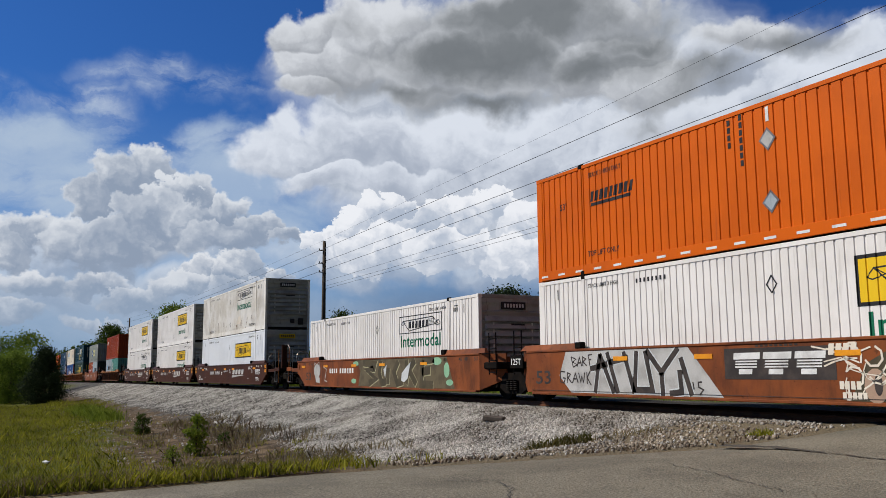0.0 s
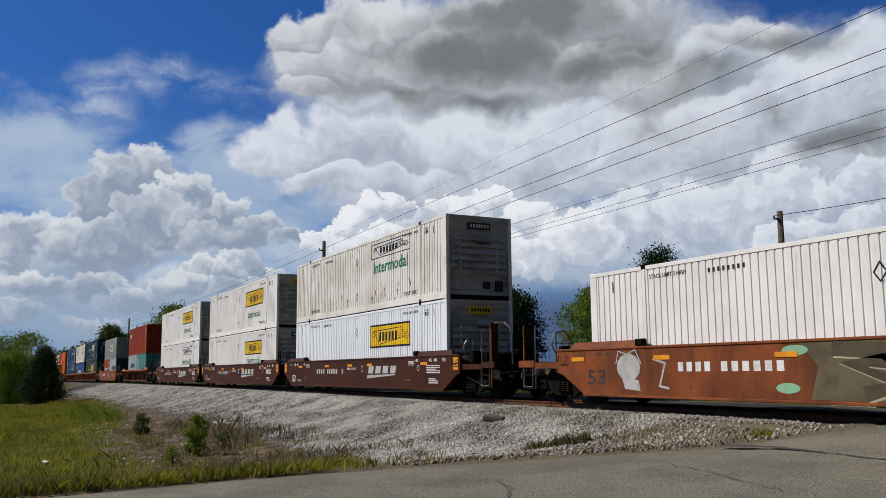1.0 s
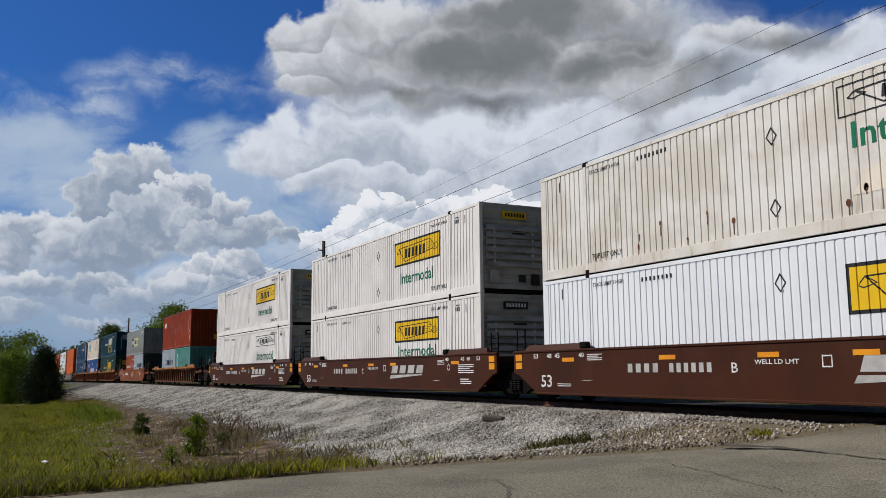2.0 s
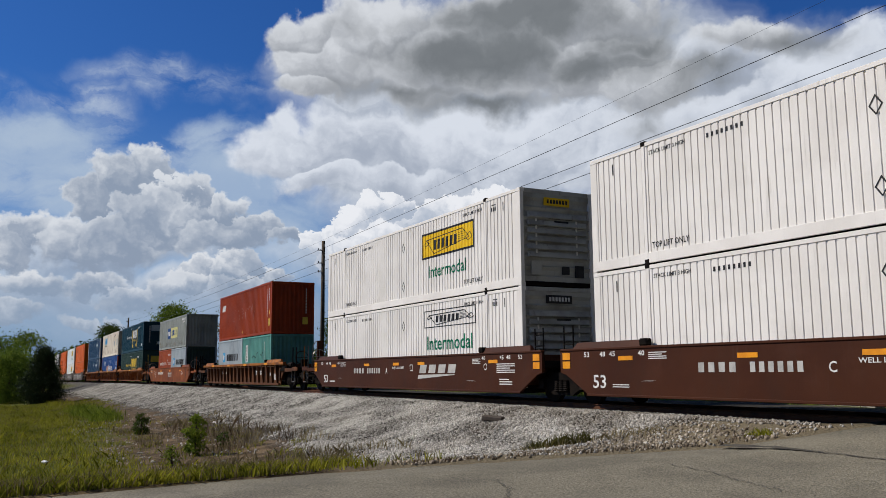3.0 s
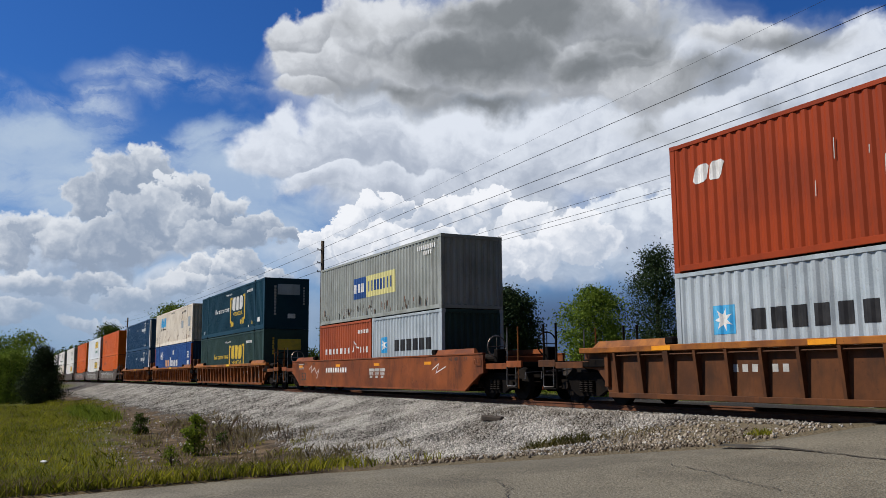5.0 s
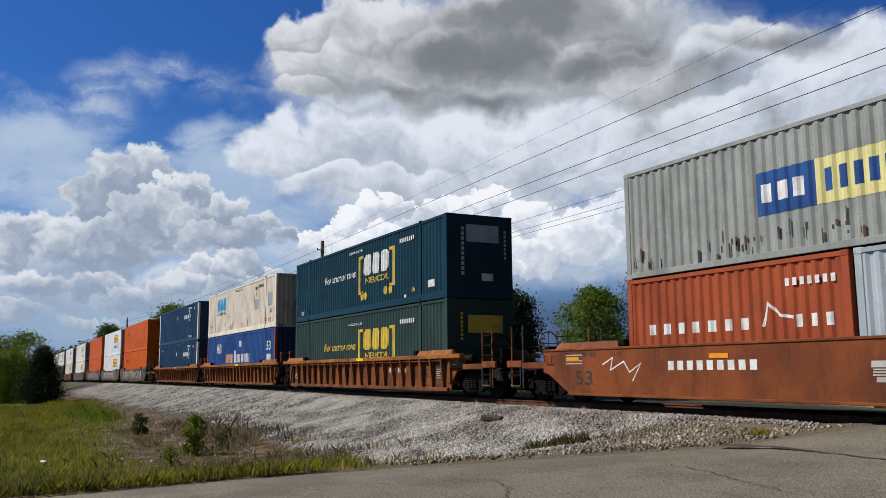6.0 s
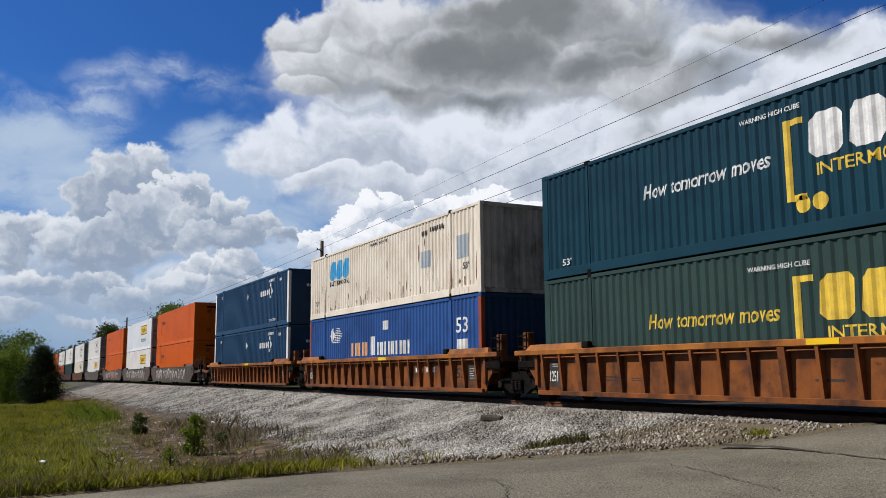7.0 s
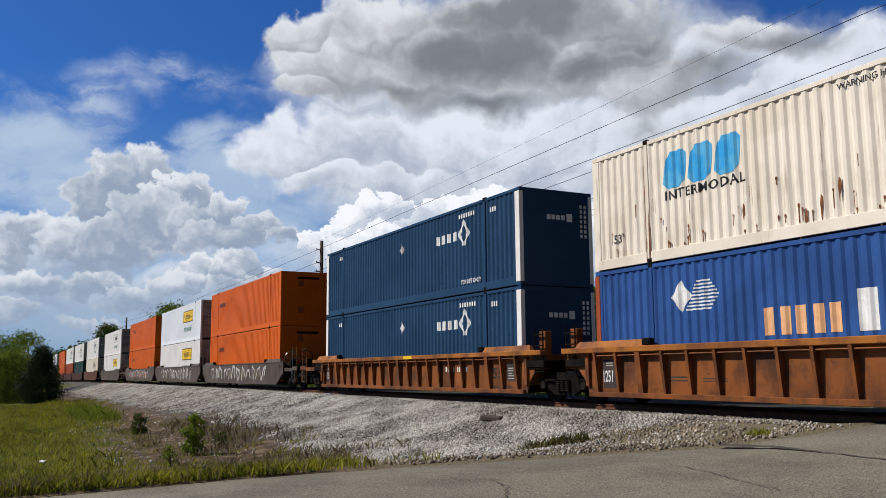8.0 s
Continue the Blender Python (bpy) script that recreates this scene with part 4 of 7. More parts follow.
# x, car (style, paint, chord, front, back, label), lower and upper containers
CAR_WORDS = {
    "car_red": "faded red well car with spray paint along its sides",
    "car_brown": "oxide-brown smooth-sided well car with white lettering",
    "car_rust": "dark rusty rib-sided well car with orange chords",
    "car_orange": "weathered orange rib-sided well car",
    "car_grey": "grey-brown well car covered in spray paint",
}
UNITS = [
    ("lead", -11.85, "smooth", "car_red", "coupler", "joint", ["white", "orange"]),
    ("single", -31.4, "smooth", "car_red", "joint", "coupler", ["white"]),
    ("white_a", -55.4, "smooth", "car_brown", "coupler", "joint", ["clean", "grime"]),
    ("white_b", -75.0, "smooth", "car_brown", "joint", "joint", ["white", "white"]),
    ("white_c", -94.5, "smooth", "car_brown", "joint", "coupler", ["white", "white"]),
    ("red_forty", -117.9, "rib", "car_rust", "coupler", "coupler", ["pair_teal", "red40"]),
    ("grey_forty", -141.4, "smooth", "car_red", "coupler", "coupler", ["pair_red", "grey40"]),
    ("petrol_pair", -164.7, "rib", "car_orange", "coupler", "joint", ["dgreen", "petrol"]),
    ("cream_blue", -184.3, "rib", "car_orange", "joint", "joint", ["blue", "cream"]),
    ("navy_pair", -203.9, "rib", "car_orange", "joint", "coupler", ["navy", "navy"]),
    ("oA", -227.1, "smooth", "car_grey", "coupler", "joint", ["orange", "orange"]),
    ("wA", -246.6, "smooth", "car_grey", "joint", "joint", ["white", "clean"]),
    ("oB", -266.0, "smooth", "car_grey", "joint", "coupler", ["orange", "orange"]),
    ("wC", -289.4, "smooth", "car_grey", "coupler", "coupler", ["white", "white"]),
    ("wD", -312.9, "smooth", "car_rust", "coupler", "coupler", ["cream", "white"]),
    ("wE", -334.5, "smooth", "car_brown", "coupler", "joint", ["dgreen", "white"]),
    ("wF", -354.0, "smooth", "car_brown", "joint", "joint", ["brick_red", "white"]),
    ("oG", -373.5, "smooth", "car_brown", "joint", "coupler", ["orange", "orange"]),
    ("h1", -397.0, "rib", "car_rust", "coupler", "joint", ["teal", "clean"]),
    ("h2", -416.5, "rib", "car_rust", "joint", "coupler", ["white", "brick_red"]),
    ("h3", -440.0, "smooth", "car_brown", "coupler", "joint", ["navy", "white"]),
    ("h4", -459.5, "smooth", "car_brown", "joint", "coupler", ["orange", "orange"]),
    ("h5", -483.0, "smooth", "car_red", "coupler", "joint", ["white", "clean"]),
    ("h6", -502.5, "smooth", "car_red", "joint", "coupler", ["white", "white"]),
]
WORDS = {
    "white": "white corrugated 53-foot container with black lettering", "clean": "clean white corrugated 53-foot container with a yellow panel",
    "grime": "grimy rust-streaked white 53-foot container", "orange": "bright orange corrugated 53-foot container", "dgreen": "dull grey-green 53-foot container with yellow lettering",
    "petrol": "dark petrol-blue 53-foot container with white lettering", "blue": "royal blue 53-foot container with peach and white lettering", "cream": "old cream-white container with rust stains",
    "navy": "navy blue 53-foot container with white emblem", "brick_red": "brick red corrugated steel container", "teal": "pale teal corrugated steel container",
    "rust_red": "rust-red 40-foot steel container on top of two short ones", "pale": "pale blue-grey 20-foot container with dark lettering", "grey_box": "weathered grey 40-foot container with a blue and cream panel",
}
# white and cream boxes get end paints with shade already in the colour
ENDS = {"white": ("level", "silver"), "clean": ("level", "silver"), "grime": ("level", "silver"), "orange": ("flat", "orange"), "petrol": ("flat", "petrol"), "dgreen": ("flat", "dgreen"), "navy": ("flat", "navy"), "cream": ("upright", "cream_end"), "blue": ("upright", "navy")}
LOADS = {}
for name, x, style, paint, front, back, load in UNITS:
    car = well_car(CAR_WORDS[paint], style, paint, "chord", front, back, full=x > -300)
    run(car, x, 0.0)
    LOADS[name] = [car, []]
    z = BASE
    for item in load:
        if item.startswith("pair"):
            row = [("teal" if item == "pair_teal" else "pale", 3.08), ("pale" if item == "pair_teal" else "brick_red", -3.08)]
            for p, dx in row:
                box_, prof = container(WORDS[p], p, 6.058, 2.591, 2.438, "upright", p if p == "teal" else "dgreen" if item == "pair_red" else p, 0.27)
                run(box_, x + dx, z)
                LOADS[name][1].append((box_, prof, p))
            z += 2.595
            continue
        if item.endswith("40"):
            p = {"red40": "rust_red", "grey40": "grey_box"}[item]
            box_, prof = container(WORDS[p], p, 12.192, 2.896 if p == "rust_red" else 2.591, 2.438, "upright", None, 0.27)
        else:
            p = item
            e = ENDS.get(p, ("upright", None))
            box_, prof = container(WORDS[p], p, end=e[0], endpaint=e[1])
        run(box_, x, z)
        LOADS[name][1].append((box_, prof, p))
        z += STACK

# ---- poles and wires ----
def utility_pole(x, y, top, arms, label, lean=0.0):
    p = thing("utility_pole", label, "utility pole", "poles")
    p.location = (x, y, 0)
    z0 = ground_z(x, y) - 0.3
    part("shaft", tube(bmesh.new(), [(0, 0, z0), (lean / 2, 0, (z0 + top) / 2), (lean, 0, top)], [0.17, 0.15, 0.12], 10), "pole", p, smooth=True)
    for z in arms:
        bm = bmesh.new()
        box(bm, -0.06, 0.06, -0.40, 0.06, z - 0.16, z - 0.10, 0.01)
        tube(bm, [(0, -0.36, z - 0.12), (0, -0.36, z)], 0.04, 8)
        part("insulator_bracket", bm, "steel", p)
    return p


def wire(a, b, sag, r, label):
    pts = []
    for i in range(25):
        k = i / 24
        v = Vector(a).lerp(Vector(b), k)
        v.z -= sag * 4 * k * (1 - k)
        pts.append(v)
    return tagged(part("power_line", tube(bmesh.new(), pts, r, 5), "wire", None), label, "wire", "power lines")


PY = 21.0
utility_pole(-59.2, PY, 10.3, (9.75, 8.8, 8.15), "tall weathered wooden utility pole behind the track")
utility_pole(-161.0, PY, 10.5, (9.95, 9.0, 8.35), "distant wooden utility pole behind the track")
utility_pole(20.0, PY, 12.5, (11.2, 9.85, 9.5), "wooden utility pole beyond the crossing")
for z0, z1, z2, r in ((10.2, 10.4, 12.33, 0.007), (9.6, 9.8, 11.17, 0.017), (8.66, 8.9, 9.83, 0.017), (8.05, 8.3, 9.48, 0.017)):
    wire((-59.2, PY - 0.36, z0), (20.0, PY - 0.36, z2), 0.05, r * 0.7, "black power line strung between wooden poles")
    wire((-161.0, PY - 0.36, z1), (-59.2, PY - 0.36, z0), 0.5, r * 0.8, "black power line strung between wooden poles")
for za, zb in ((7.3, 8.15), (6.95, 7.55), (6.75, 7.3)):
    wire((-59.2, PY - 0.1, za), (20.0, PY - 0.1, zb), 0.05, 0.008, "thin communication cable below the power lines")
utility_pole(-25.9, 30.0, 7.62, (7.4,), "short weathered wooden pole beside trees", 0.0)
wire((-25.9, 29.7, 7.4), (14.0, 24.0, 8.0), 0.9, 0.014, "thin black service wire from a pole")


# ---- plants ----
def leaf_material(name, dark, light, thin=0.25):
    m = bpy.data.materials.new(name)
    m.use_nodes = True
    n = Nodes(m.node_tree)
    geo = n.add("ShaderNodeNewGeometry").outputs["Random Per Island"]
    p = n.add("ShaderNodeTexCoord").outputs["Object"]
    f = n.math("ADD", n.math("MULTIPLY", geo, 0.6), n.math("MULTIPLY", n.step(n.noise(p, 0.8, 3.0), 0.35, 0.65), 0.4))
    col = n.mix(f, dark, light)
    b = n.add("ShaderNodeBsdfPrincipled")
    n.put(b.inputs["Base Color"], col)
    b.inputs["Roughness"].default_value = 0.75
    b.inputs["Specular IOR Level"].default_value = 0.12
    t = n.add("ShaderNodeBsdfTranslucent")
    n.put(t.inputs[0], col)
    mx = n.add("ShaderNodeMixShader")
    mx.inputs[0].default_value = thin
    m.node_tree.links.new(b.outputs[0], mx.inputs[1])
    m.node_tree.links.new(t.outputs[0], mx.inputs[2])
    o = n.add("ShaderNodeOutputMaterial")
    m.node_tree.links.new(mx.outputs[0], o.inputs[0])
    return m


M["leaf"] = leaf_material("broad_leaves", (0.020, 0.042, 0.007), (0.095, 0.138, 0.022))
M["leaf_bright"] = leaf_material("bright_leaves", (0.055, 0.100, 0.010), (0.28, 0.34, 0.038))
M["leaf_dark"] = leaf_material("cedar_needles", (0.010, 0.020, 0.008), (0.035, 0.055, 0.018), 0.1)
M["leaf_pine"] = leaf_material("pine_needles", (0.014, 0.030, 0.012), (0.045, 0.070, 0.024), 0.15)
M["blade"] = leaf_material("grass_blades", (0.048, 0.068, 0.006), (0.37, 0.355, 0.038), 0.4)
M["tuft"] = leaf_material("olive_grass", (0.030, 0.034, 0.010), (0.130, 0.120, 0.036), 0.3)
M["brush"] = leaf_material("brown_brush", (0.070, 0.048, 0.032), (0.22, 0.165, 0.11), 0.15)
M["thicket"] = leaf_material("thicket_leaves", (0.036, 0.075, 0.009), (0.23, 0.31, 0.040), 0.3)
M["leaf_rusty"] = leaf_material("reddish_leaves", (0.034, 0.034, 0.012), (0.150, 0.105, 0.035), 0.25)
M["straw"] = leaf_material("dry_stalks", (0.10, 0.080, 0.045), (0.28, 0.23, 0.12), 0.2)


def raw_mesh(name, co, faces, material):
    me = bpy.data.meshes.new(name)
    me.vertices.add(len(co))
    me.vertices.foreach_set("co", np.asarray(co, dtype=np.float32).ravel())
    k = faces.shape[1]
    me.loops.add(faces.size)
    me.loops.foreach_set("vertex_index", faces.astype(np.int32).ravel())
    me.polygons.add(len(faces))
    me.polygons.foreach_set("loop_start", np.arange(0, faces.size, k, dtype=np.int32))
    me.update(calc_edges=True)
    me.materials.append(M[material])
    return me


def leaves(centres, size, rng, droop=0.3):
    """Small folded leaves of random turn round each centre."""
    n = len(centres)
    a = rng.normal(size=(n, 3))
    a[:, 2] -= droop
    a /= np.linalg.norm(a, axis=1)[:, None]
    b = np.cross(a, rng.normal(size=(n, 3)))
    b /= np.linalg.norm(b, axis=1)[:, None] + 1e-9
    s = 0.66 * size * rng.uniform(0.6, 1.4, (n, 1))
    co = np.stack([centres - a * s, centres + b * s * 0.45, centres + a * s, centres - b * s * 0.45], 1).reshape(-1, 3)
    return co, np.arange(4 * n).reshape(n, 4)


def crown_points(rng, n_clumps, per, radius, shape, clump):
    """Leaf places in clumps inside a ragged crown; shape(h) gives the relative half width at the relative height h."""
    pts = []
    while len(pts) < n_clumps:
        h = rng.uniform(0, 1)
        a = rng.uniform(0, 2 * math.pi)
        q = shape(h) * (0.72 + 0.5 * noise.noise((math.cos(a) * 1.7, math.sin(a) * 1.7, h * 3.3 + n_clumps * 0.37)))
        r = q * math.sqrt(rng.uniform(0.12, 1.0))
        pts.append((radius[0] * r * math.cos(a), radius[0] * r * math.sin(a), radius[1] * h))
    pts = np.array(pts)
    c = np.repeat(pts, per, 0) + rng.normal(size=(n_clumps * per, 3)) * np.array([clump, clump, clump * 0.7])
    return pts, c


SHAPES = {
    "round": lambda h: max(0.05, math.sqrt(max(0.0, 1 - (2 * h - 0.9) ** 2 / 1.25))),
    "cone": lambda h: max(0.05, min(1.0, (1.02 - h) * 1.25, 0.55 + h * 2.2)),
    "pine": lambda h: max(0.08, (0.42 + 0.5 * math.sin(min(1, h * 1.15) * math.pi)) * (0.75 + 0.25 * math.sin(h * 19))),
}


def plant(name, label, category, x, y, height, width, shape="round", leaf="leaf", size=0.16, clumps=90, per=26, bare=0.22, seed=1, group=""):
    rng = np.random.default_rng(seed)
    noise.seed_set(seed)
    t = thing(name, label, category, group)
    t.location = (x, y, ground_z(x, y) - 0.05)
    t.rotation_euler.z = seed * 1.7
    pts, c = crown_points(rng, clumps, int(per * 1.6), (width / 2, height * (1 - bare)), SHAPES[shape], width * 0.065)
    c[:, 2] += height * bare
    pts[:, 2] += height * bare
    co, fs = leaves(c, size, rng)
    crown = new("crown", raw_mesh("crown", co, fs, leaf))
    crown.parent = t
    bm = bmesh.new()
    r = 0.018 * height + 0.02
    tube(bm, [(0, 0, -0.2), (0.01 * height, 0, height * 0.3), (-0.012 * height, 0.01 * height, height * 0.6), (0, 0, height * 0.93)], [r * 1.3, r, r * 0.6, r * 0.15], 8)
    for k in rng.choice(len(pts), min(14, len(pts)), replace=False):
        q = Vector(pts[k])
        s = Vector((0, 0, max(height * 0.12, q.z - 0.45 * math.hypot(q.x, q.y) - 0.08 * height)))
        m = s.lerp(q, 0.5) + Vector((0, 0, 0.03 * height))
        tube(bm, [s, m, q], [r * 0.45, r * 0.28, r * 0.08], 5)
    part("trunk", bm, "bark", t, smooth=True)
    noise.seed_set(1)
    return t


TREE = "leafy green deciduous tree behind the railway"
plant("tree", TREE, "tree", -154.6, 28.0, 13.2, 11.5, leaf="thicket", seed=2, size=0.30, clumps=230, per=44, group="trees")
plant("tree", TREE, "tree", -213.0, 23.8, 12.6, 11.0, seed=3, size=0.34, clumps=150, per=36, group="trees")
plant("tree", TREE, "tree", -232.0, 30.0, 12.5, 11.0, seed=4, size=0.42, clumps=110, group="trees")
plant("tree", TREE, "tree", -262.0, 27.0, 12.0, 12.0, seed=5, size=0.42, clumps=110, group="trees")
plant("tree", "large leafy tree with a reddish-brown tint", "tree", -119.6, 30.7, 11.8, 8.4, leaf="leaf_rusty", seed=6, size=0.24, clumps=210, per=44, group="trees")
plant("tree", TREE, "tree", -71.3, 27.1, 6.6, 5.0, seed=7, size=0.15, clumps=130, per=40, group="trees")
plant("tree", TREE, "tree", -63.2, 29.3, 6.0, 5.0, leaf="thicket", seed=8, size=0.15, clumps=200, per=44, group="trees")
plant("tree", TREE, "tree", -64.0, 39.4, 8.6, 7.6, leaf="leaf_pine", seed=9, size=0.20, clumps=260, per=64, group="trees")
plant("tree", TREE, "tree", -51.9, 39.8, 7.6, 6.6, leaf="thicket", seed=10, size=0.17, clumps=220, per=46, group="trees")
plant("pine_tree", "tall dark pine with an open ragged crown", "tree", -54.2, 48.0, 11.4, 8.4, "pine", "leaf_pine", 0.15, 230, 60, 0.14, seed=11, group="trees")
plant("tree", "bright green young maple behind the track", "tree", -33.2, 34.2, 6.2, 5.0, "round", "leaf_bright", 0.12, 170, 44, 0.12, seed=12, group="trees")
plant("shrub", "green roadside shrub behind the track", "shrub", -28.8, 40.5, 4.9, 5.6, "round", "leaf", 0.13, 150, 40, 0.08, seed=13, group="shrubs")
plant("shrub", "green roadside shrub behind the track", "shrub", -24.0, 41.5, 5.0, 5.4, "round", "leaf_bright", 0.13, 150, 40, 0.08, seed=14, group="shrubs")
for k in range(9):
    plant("shrub", "low green shrub behind the track", "shrub", -112 + k * 10.5 + 3 * noise.noise((k * 3.1, 0, 0)), 27.5 + 4 * noise.noise((k * 1.7, 5, 0)) + (10 if k > 6 else 0), 3.4 + 1.2 * noise.noise((k * 2.3, 9, 0)), 6.5,
          "round", "leaf", 0.17, 100, 32, 0.05, seed=20 + k, group="shrubs")
plant("cedar", "dark green cedar bush by the gravel bank", "bush", -84.0, 4.1, 4.7, 5.0, "cone", "leaf_dark", 0.11, 300, 60, 0.04, seed=31)
plant("shrub", "yellow-green thicket beside the cedar", "shrub", -93.0, 1.6, 4.7, 6.0, "round", "thicket", 0.14, 200, 44, 0.04, seed=32, group="thicket")
plant("shrub", "dense green thicket beside the bank", "shrub", -104.0, 0.5, 6.4, 9.0, "round", "thicket", 0.17, 220, 44, 0.04, seed=33, group="thicket")
plant("shrub", "dense green thicket beside the bank", "shrub", -98.0, -4.5, 5.4, 8.0, "round", "thicket", 0.17, 220, 44, 0.04, seed=34, group="thicket")
plant("shrub", "dense green thicket beside the bank", "shrub", -128.0, 4.0, 7.8, 10.0, "round", "thicket", 0.25, 140, 28, 0.04, seed=35, group="thicket")
plant("sapling", "small bright green sapling in the ditch", "shrub", -26.1, 5.4, 1.2, 0.8, "round", "leaf_bright", 0.075, 60, 14, 0.05, seed=36)
plant("weed", "dark weedy shrub on bare soil", "weed", -36.3, 5.4, 0.85, 0.8, "round", "leaf", 0.065, 50, 16, 0.05, seed=37)
plant("weed", "low green weed by the ditch", "weed", -24.2, 4.4, 0.55, 0.7, "round", "leaf_bright", 0.05, 20, 14, 0.05, seed=38)
plant("weed", "low green weed by the ditch", "weed", -27.6, 6.6, 0.5, 0.6, "round", "leaf", 0.05, 18, 14, 0.05, seed=39)

# bare branches beside the shrubs
snag = thing("bare_tree", "leafless grey branches of a dead tree", "tree")
snag.location = (-31.0, 39.5, ground_z(-31, 39.5))
rng = np.random.default_rng(5)
sb = bmesh.new()
for k in range(9):
    a = rng.uniform(-1.3, 1.3)
    tip = Vector((math.sin(a) * 2.6, rng.uniform(-0.8, 0.8), 4.2 + rng.uniform(-0.8, 0.9) - abs(a) * 0.6))
    mid_p = Vector((tip.x * 0.4, tip.y * 0.5, tip.z * 0.55))
    tube(sb, [(0, 0, 0), mid_p, tip], [0.09, 0.045, 0.012], 5)
    for j in range(3):
        s = mid_p.lerp(tip, rng.uniform(0.2, 0.8))
        tube(sb, [s, s + Vector(rng.normal(size=3) * 0.35) + Vector((0, 0, 0.45))], [0.018, 0.006], 4)
part("branches", sb, "bark", snag)

# far woods on the horizon
def ball(rng, n):
    """Places in a ragged ball, thicker outside."""
    d = rng.normal(size=(n, 3))
    d /= np.linalg.norm(d, axis=1)[:, None]
    lump = 1 + 0.22 * np.sin(d[:, :1] * 5 + d[:, 1:2] * 4) * np.cos(d[:, 2:] * 6)
    return d * lump * rng.uniform(0.25, 1.0, (n, 1)) ** 0.45


rng = np.random.default_rng(8)
cs = []
for k in range(150):
    d = rng.uniform(0, 1)
    x, y = (-rng.uniform(300, 620), rng.uniform(-180, 10)) if k < 60 else (-rng.uniform(60, 620), rng.uniform(60, 150)) if k < 115 else (-rng.uniform(290, 600), rng.uniform(28, 70))
    if k >= 60 and k < 115:
        y += -x * 0.12
    h = rng.uniform(7, 12) if k < 60 or k >= 115 else rng.uniform(5, 8)
    w = rng.uniform(5, 9)
    c = ball(rng, 320) * np.array([w * 0.62, w * 0.62, h * 0.48])
    c[:, 2] = np.abs(c[:, 2] + h * 0.5)
    cs.append(c + np.array([x, y, ground_z(x, y)]))
for k in range(30):
    x = -rng.uniform(230, 430)
    y = 21.5 + rng.uniform(0, 14)
    h, w = rng.uniform(9.5, 13.0), rng.uniform(8, 12)
    c = ball(rng, 700) * np.array([w * 0.6, w * 0.6, h * 0.46])
    c[:, 2] = np.abs(c[:, 2] + h * 0.52)
    cs.append(c + np.array([x, y, ground_z(x, y)]))
co, fs = leaves(np.concatenate(cs), 0.9, rng)
tagged(new("far_woods", raw_mesh("far_woods", co, fs, "leaf")), "distant green woods along the horizon", "woods", kind="stuff")


# ---- grass, stones, litter ----
def grass(name, label, n, xr, yr, length, material, seed, keep):
    rng = np.random.default_rng(seed)
    xs, ys = rng.uniform(*xr, n * 3), rng.uniform(*yr, n * 3)
    base = [(x, y, ground_z(x, y) - 0.01) for x, y in zip(xs, ys) if keep(x, y, rng)][:n]
    b = np.array(base)
    m = len(b)
    a = rng.uniform(0, 2 * math.pi, m)
    l = length * rng.uniform(0.4, 1.3, m)
    w = 0.005 + 0.009 * rng.uniform(size=m)
    side = np.stack([np.cos(a), np.sin(a), 0 * a], 1) * w[:, None]
    lean = rng.normal(size=(m, 3)) * 0.45 * l[:, None]
    lean[:, 2] = 0
    up = np.zeros((m, 3))
    up[:, 2] = l
    co = np.stack([b - side, b + side, b + lean * 0.35 + up * 0.6 + side * 0.7, b + lean + up, b + lean * 0.35 + up * 0.6 - side * 0.7], 1).reshape(-1, 3)
    me = raw_mesh(name, co, np.arange(5 * m).reshape(m, 5), material)
    return tagged(new(name, me), label, "grass", kind="stuff")


def off_road(x, y):
    return x < road_edge(y) - 0.08


def meadow(x, y, rng):
    top = lerp(x, (-80, -45, -31, -22, -14), (9.0, 5.8, 4.0, 4.6, 5.4)) + 2.2 * noise.noise((x * 0.3, y * 0.3, 2)) + 0.8 * noise.noise((x * 1.1, y * 1.1, 6))
    return off_road(x, y) and rng.uniform() < (top - y) / 2.4


def verge(x, y, rng):
    d = road_edge(y) - x
    return 0.05 < d < 6.0 and rng.uniform() < (1.0 - d * 0.14) * (1.0 if y < 2.6 else max(0, 1 - (y - 2.6) / 3.4)) + 0.35 * noise.noise((x, y, 0)) - 0.05


def waste(x, y, rng):
    return off_road(x, y) and noise.noise((x * 0.5, y * 0.6, 7)) + 0.5 * noise.noise((x * 1.7, y * 1.7, 3)) > 0.12


grass("meadow_grass", "mottled green meadow grass in the ditch", 60000, (-82, -14), (-4, 8.2), 0.15, "blade", 41, meadow)
grass("meadow_straw", "dry yellow grass in the meadow", 6000, (-82, -14), (-4, 8.2), 0.20, "straw", 47, meadow)
grass("verge_grass", "tall yellow-green grass along the road edge", 25000, (-20, -12), (-2, 7.4), 0.17, "blade", 42, verge)
grass("verge_straw", "dry seed stalks along the road edge", 4500, (-19, -12), (-2, 7.4), 0.22, "straw", 48, verge)
grass("dry_stalks", "dry brown stalks on the bank", 3000, (-40, -19), (4.6, 9.2), 0.26, "straw", 43, waste)
grass("meadow_tuft", "taller green tufts in the meadow", 9000, (-84, -20), (-4, 7.8), 0.34, "blade", 61, lambda x, y, r: meadow(x, y, r) and noise.noise((x * 0.35, y * 0.5, 15)) > 0.2)
grass("ditch_weeds", "sparse green weeds on bare soil", 2600, (-44, -17), (3.5, 8.2), 0.16, "blade", 49, lambda x, y, r: off_road(x, y) and noise.noise((x * 0.8, y * 0.9, 11)) > 0.22)
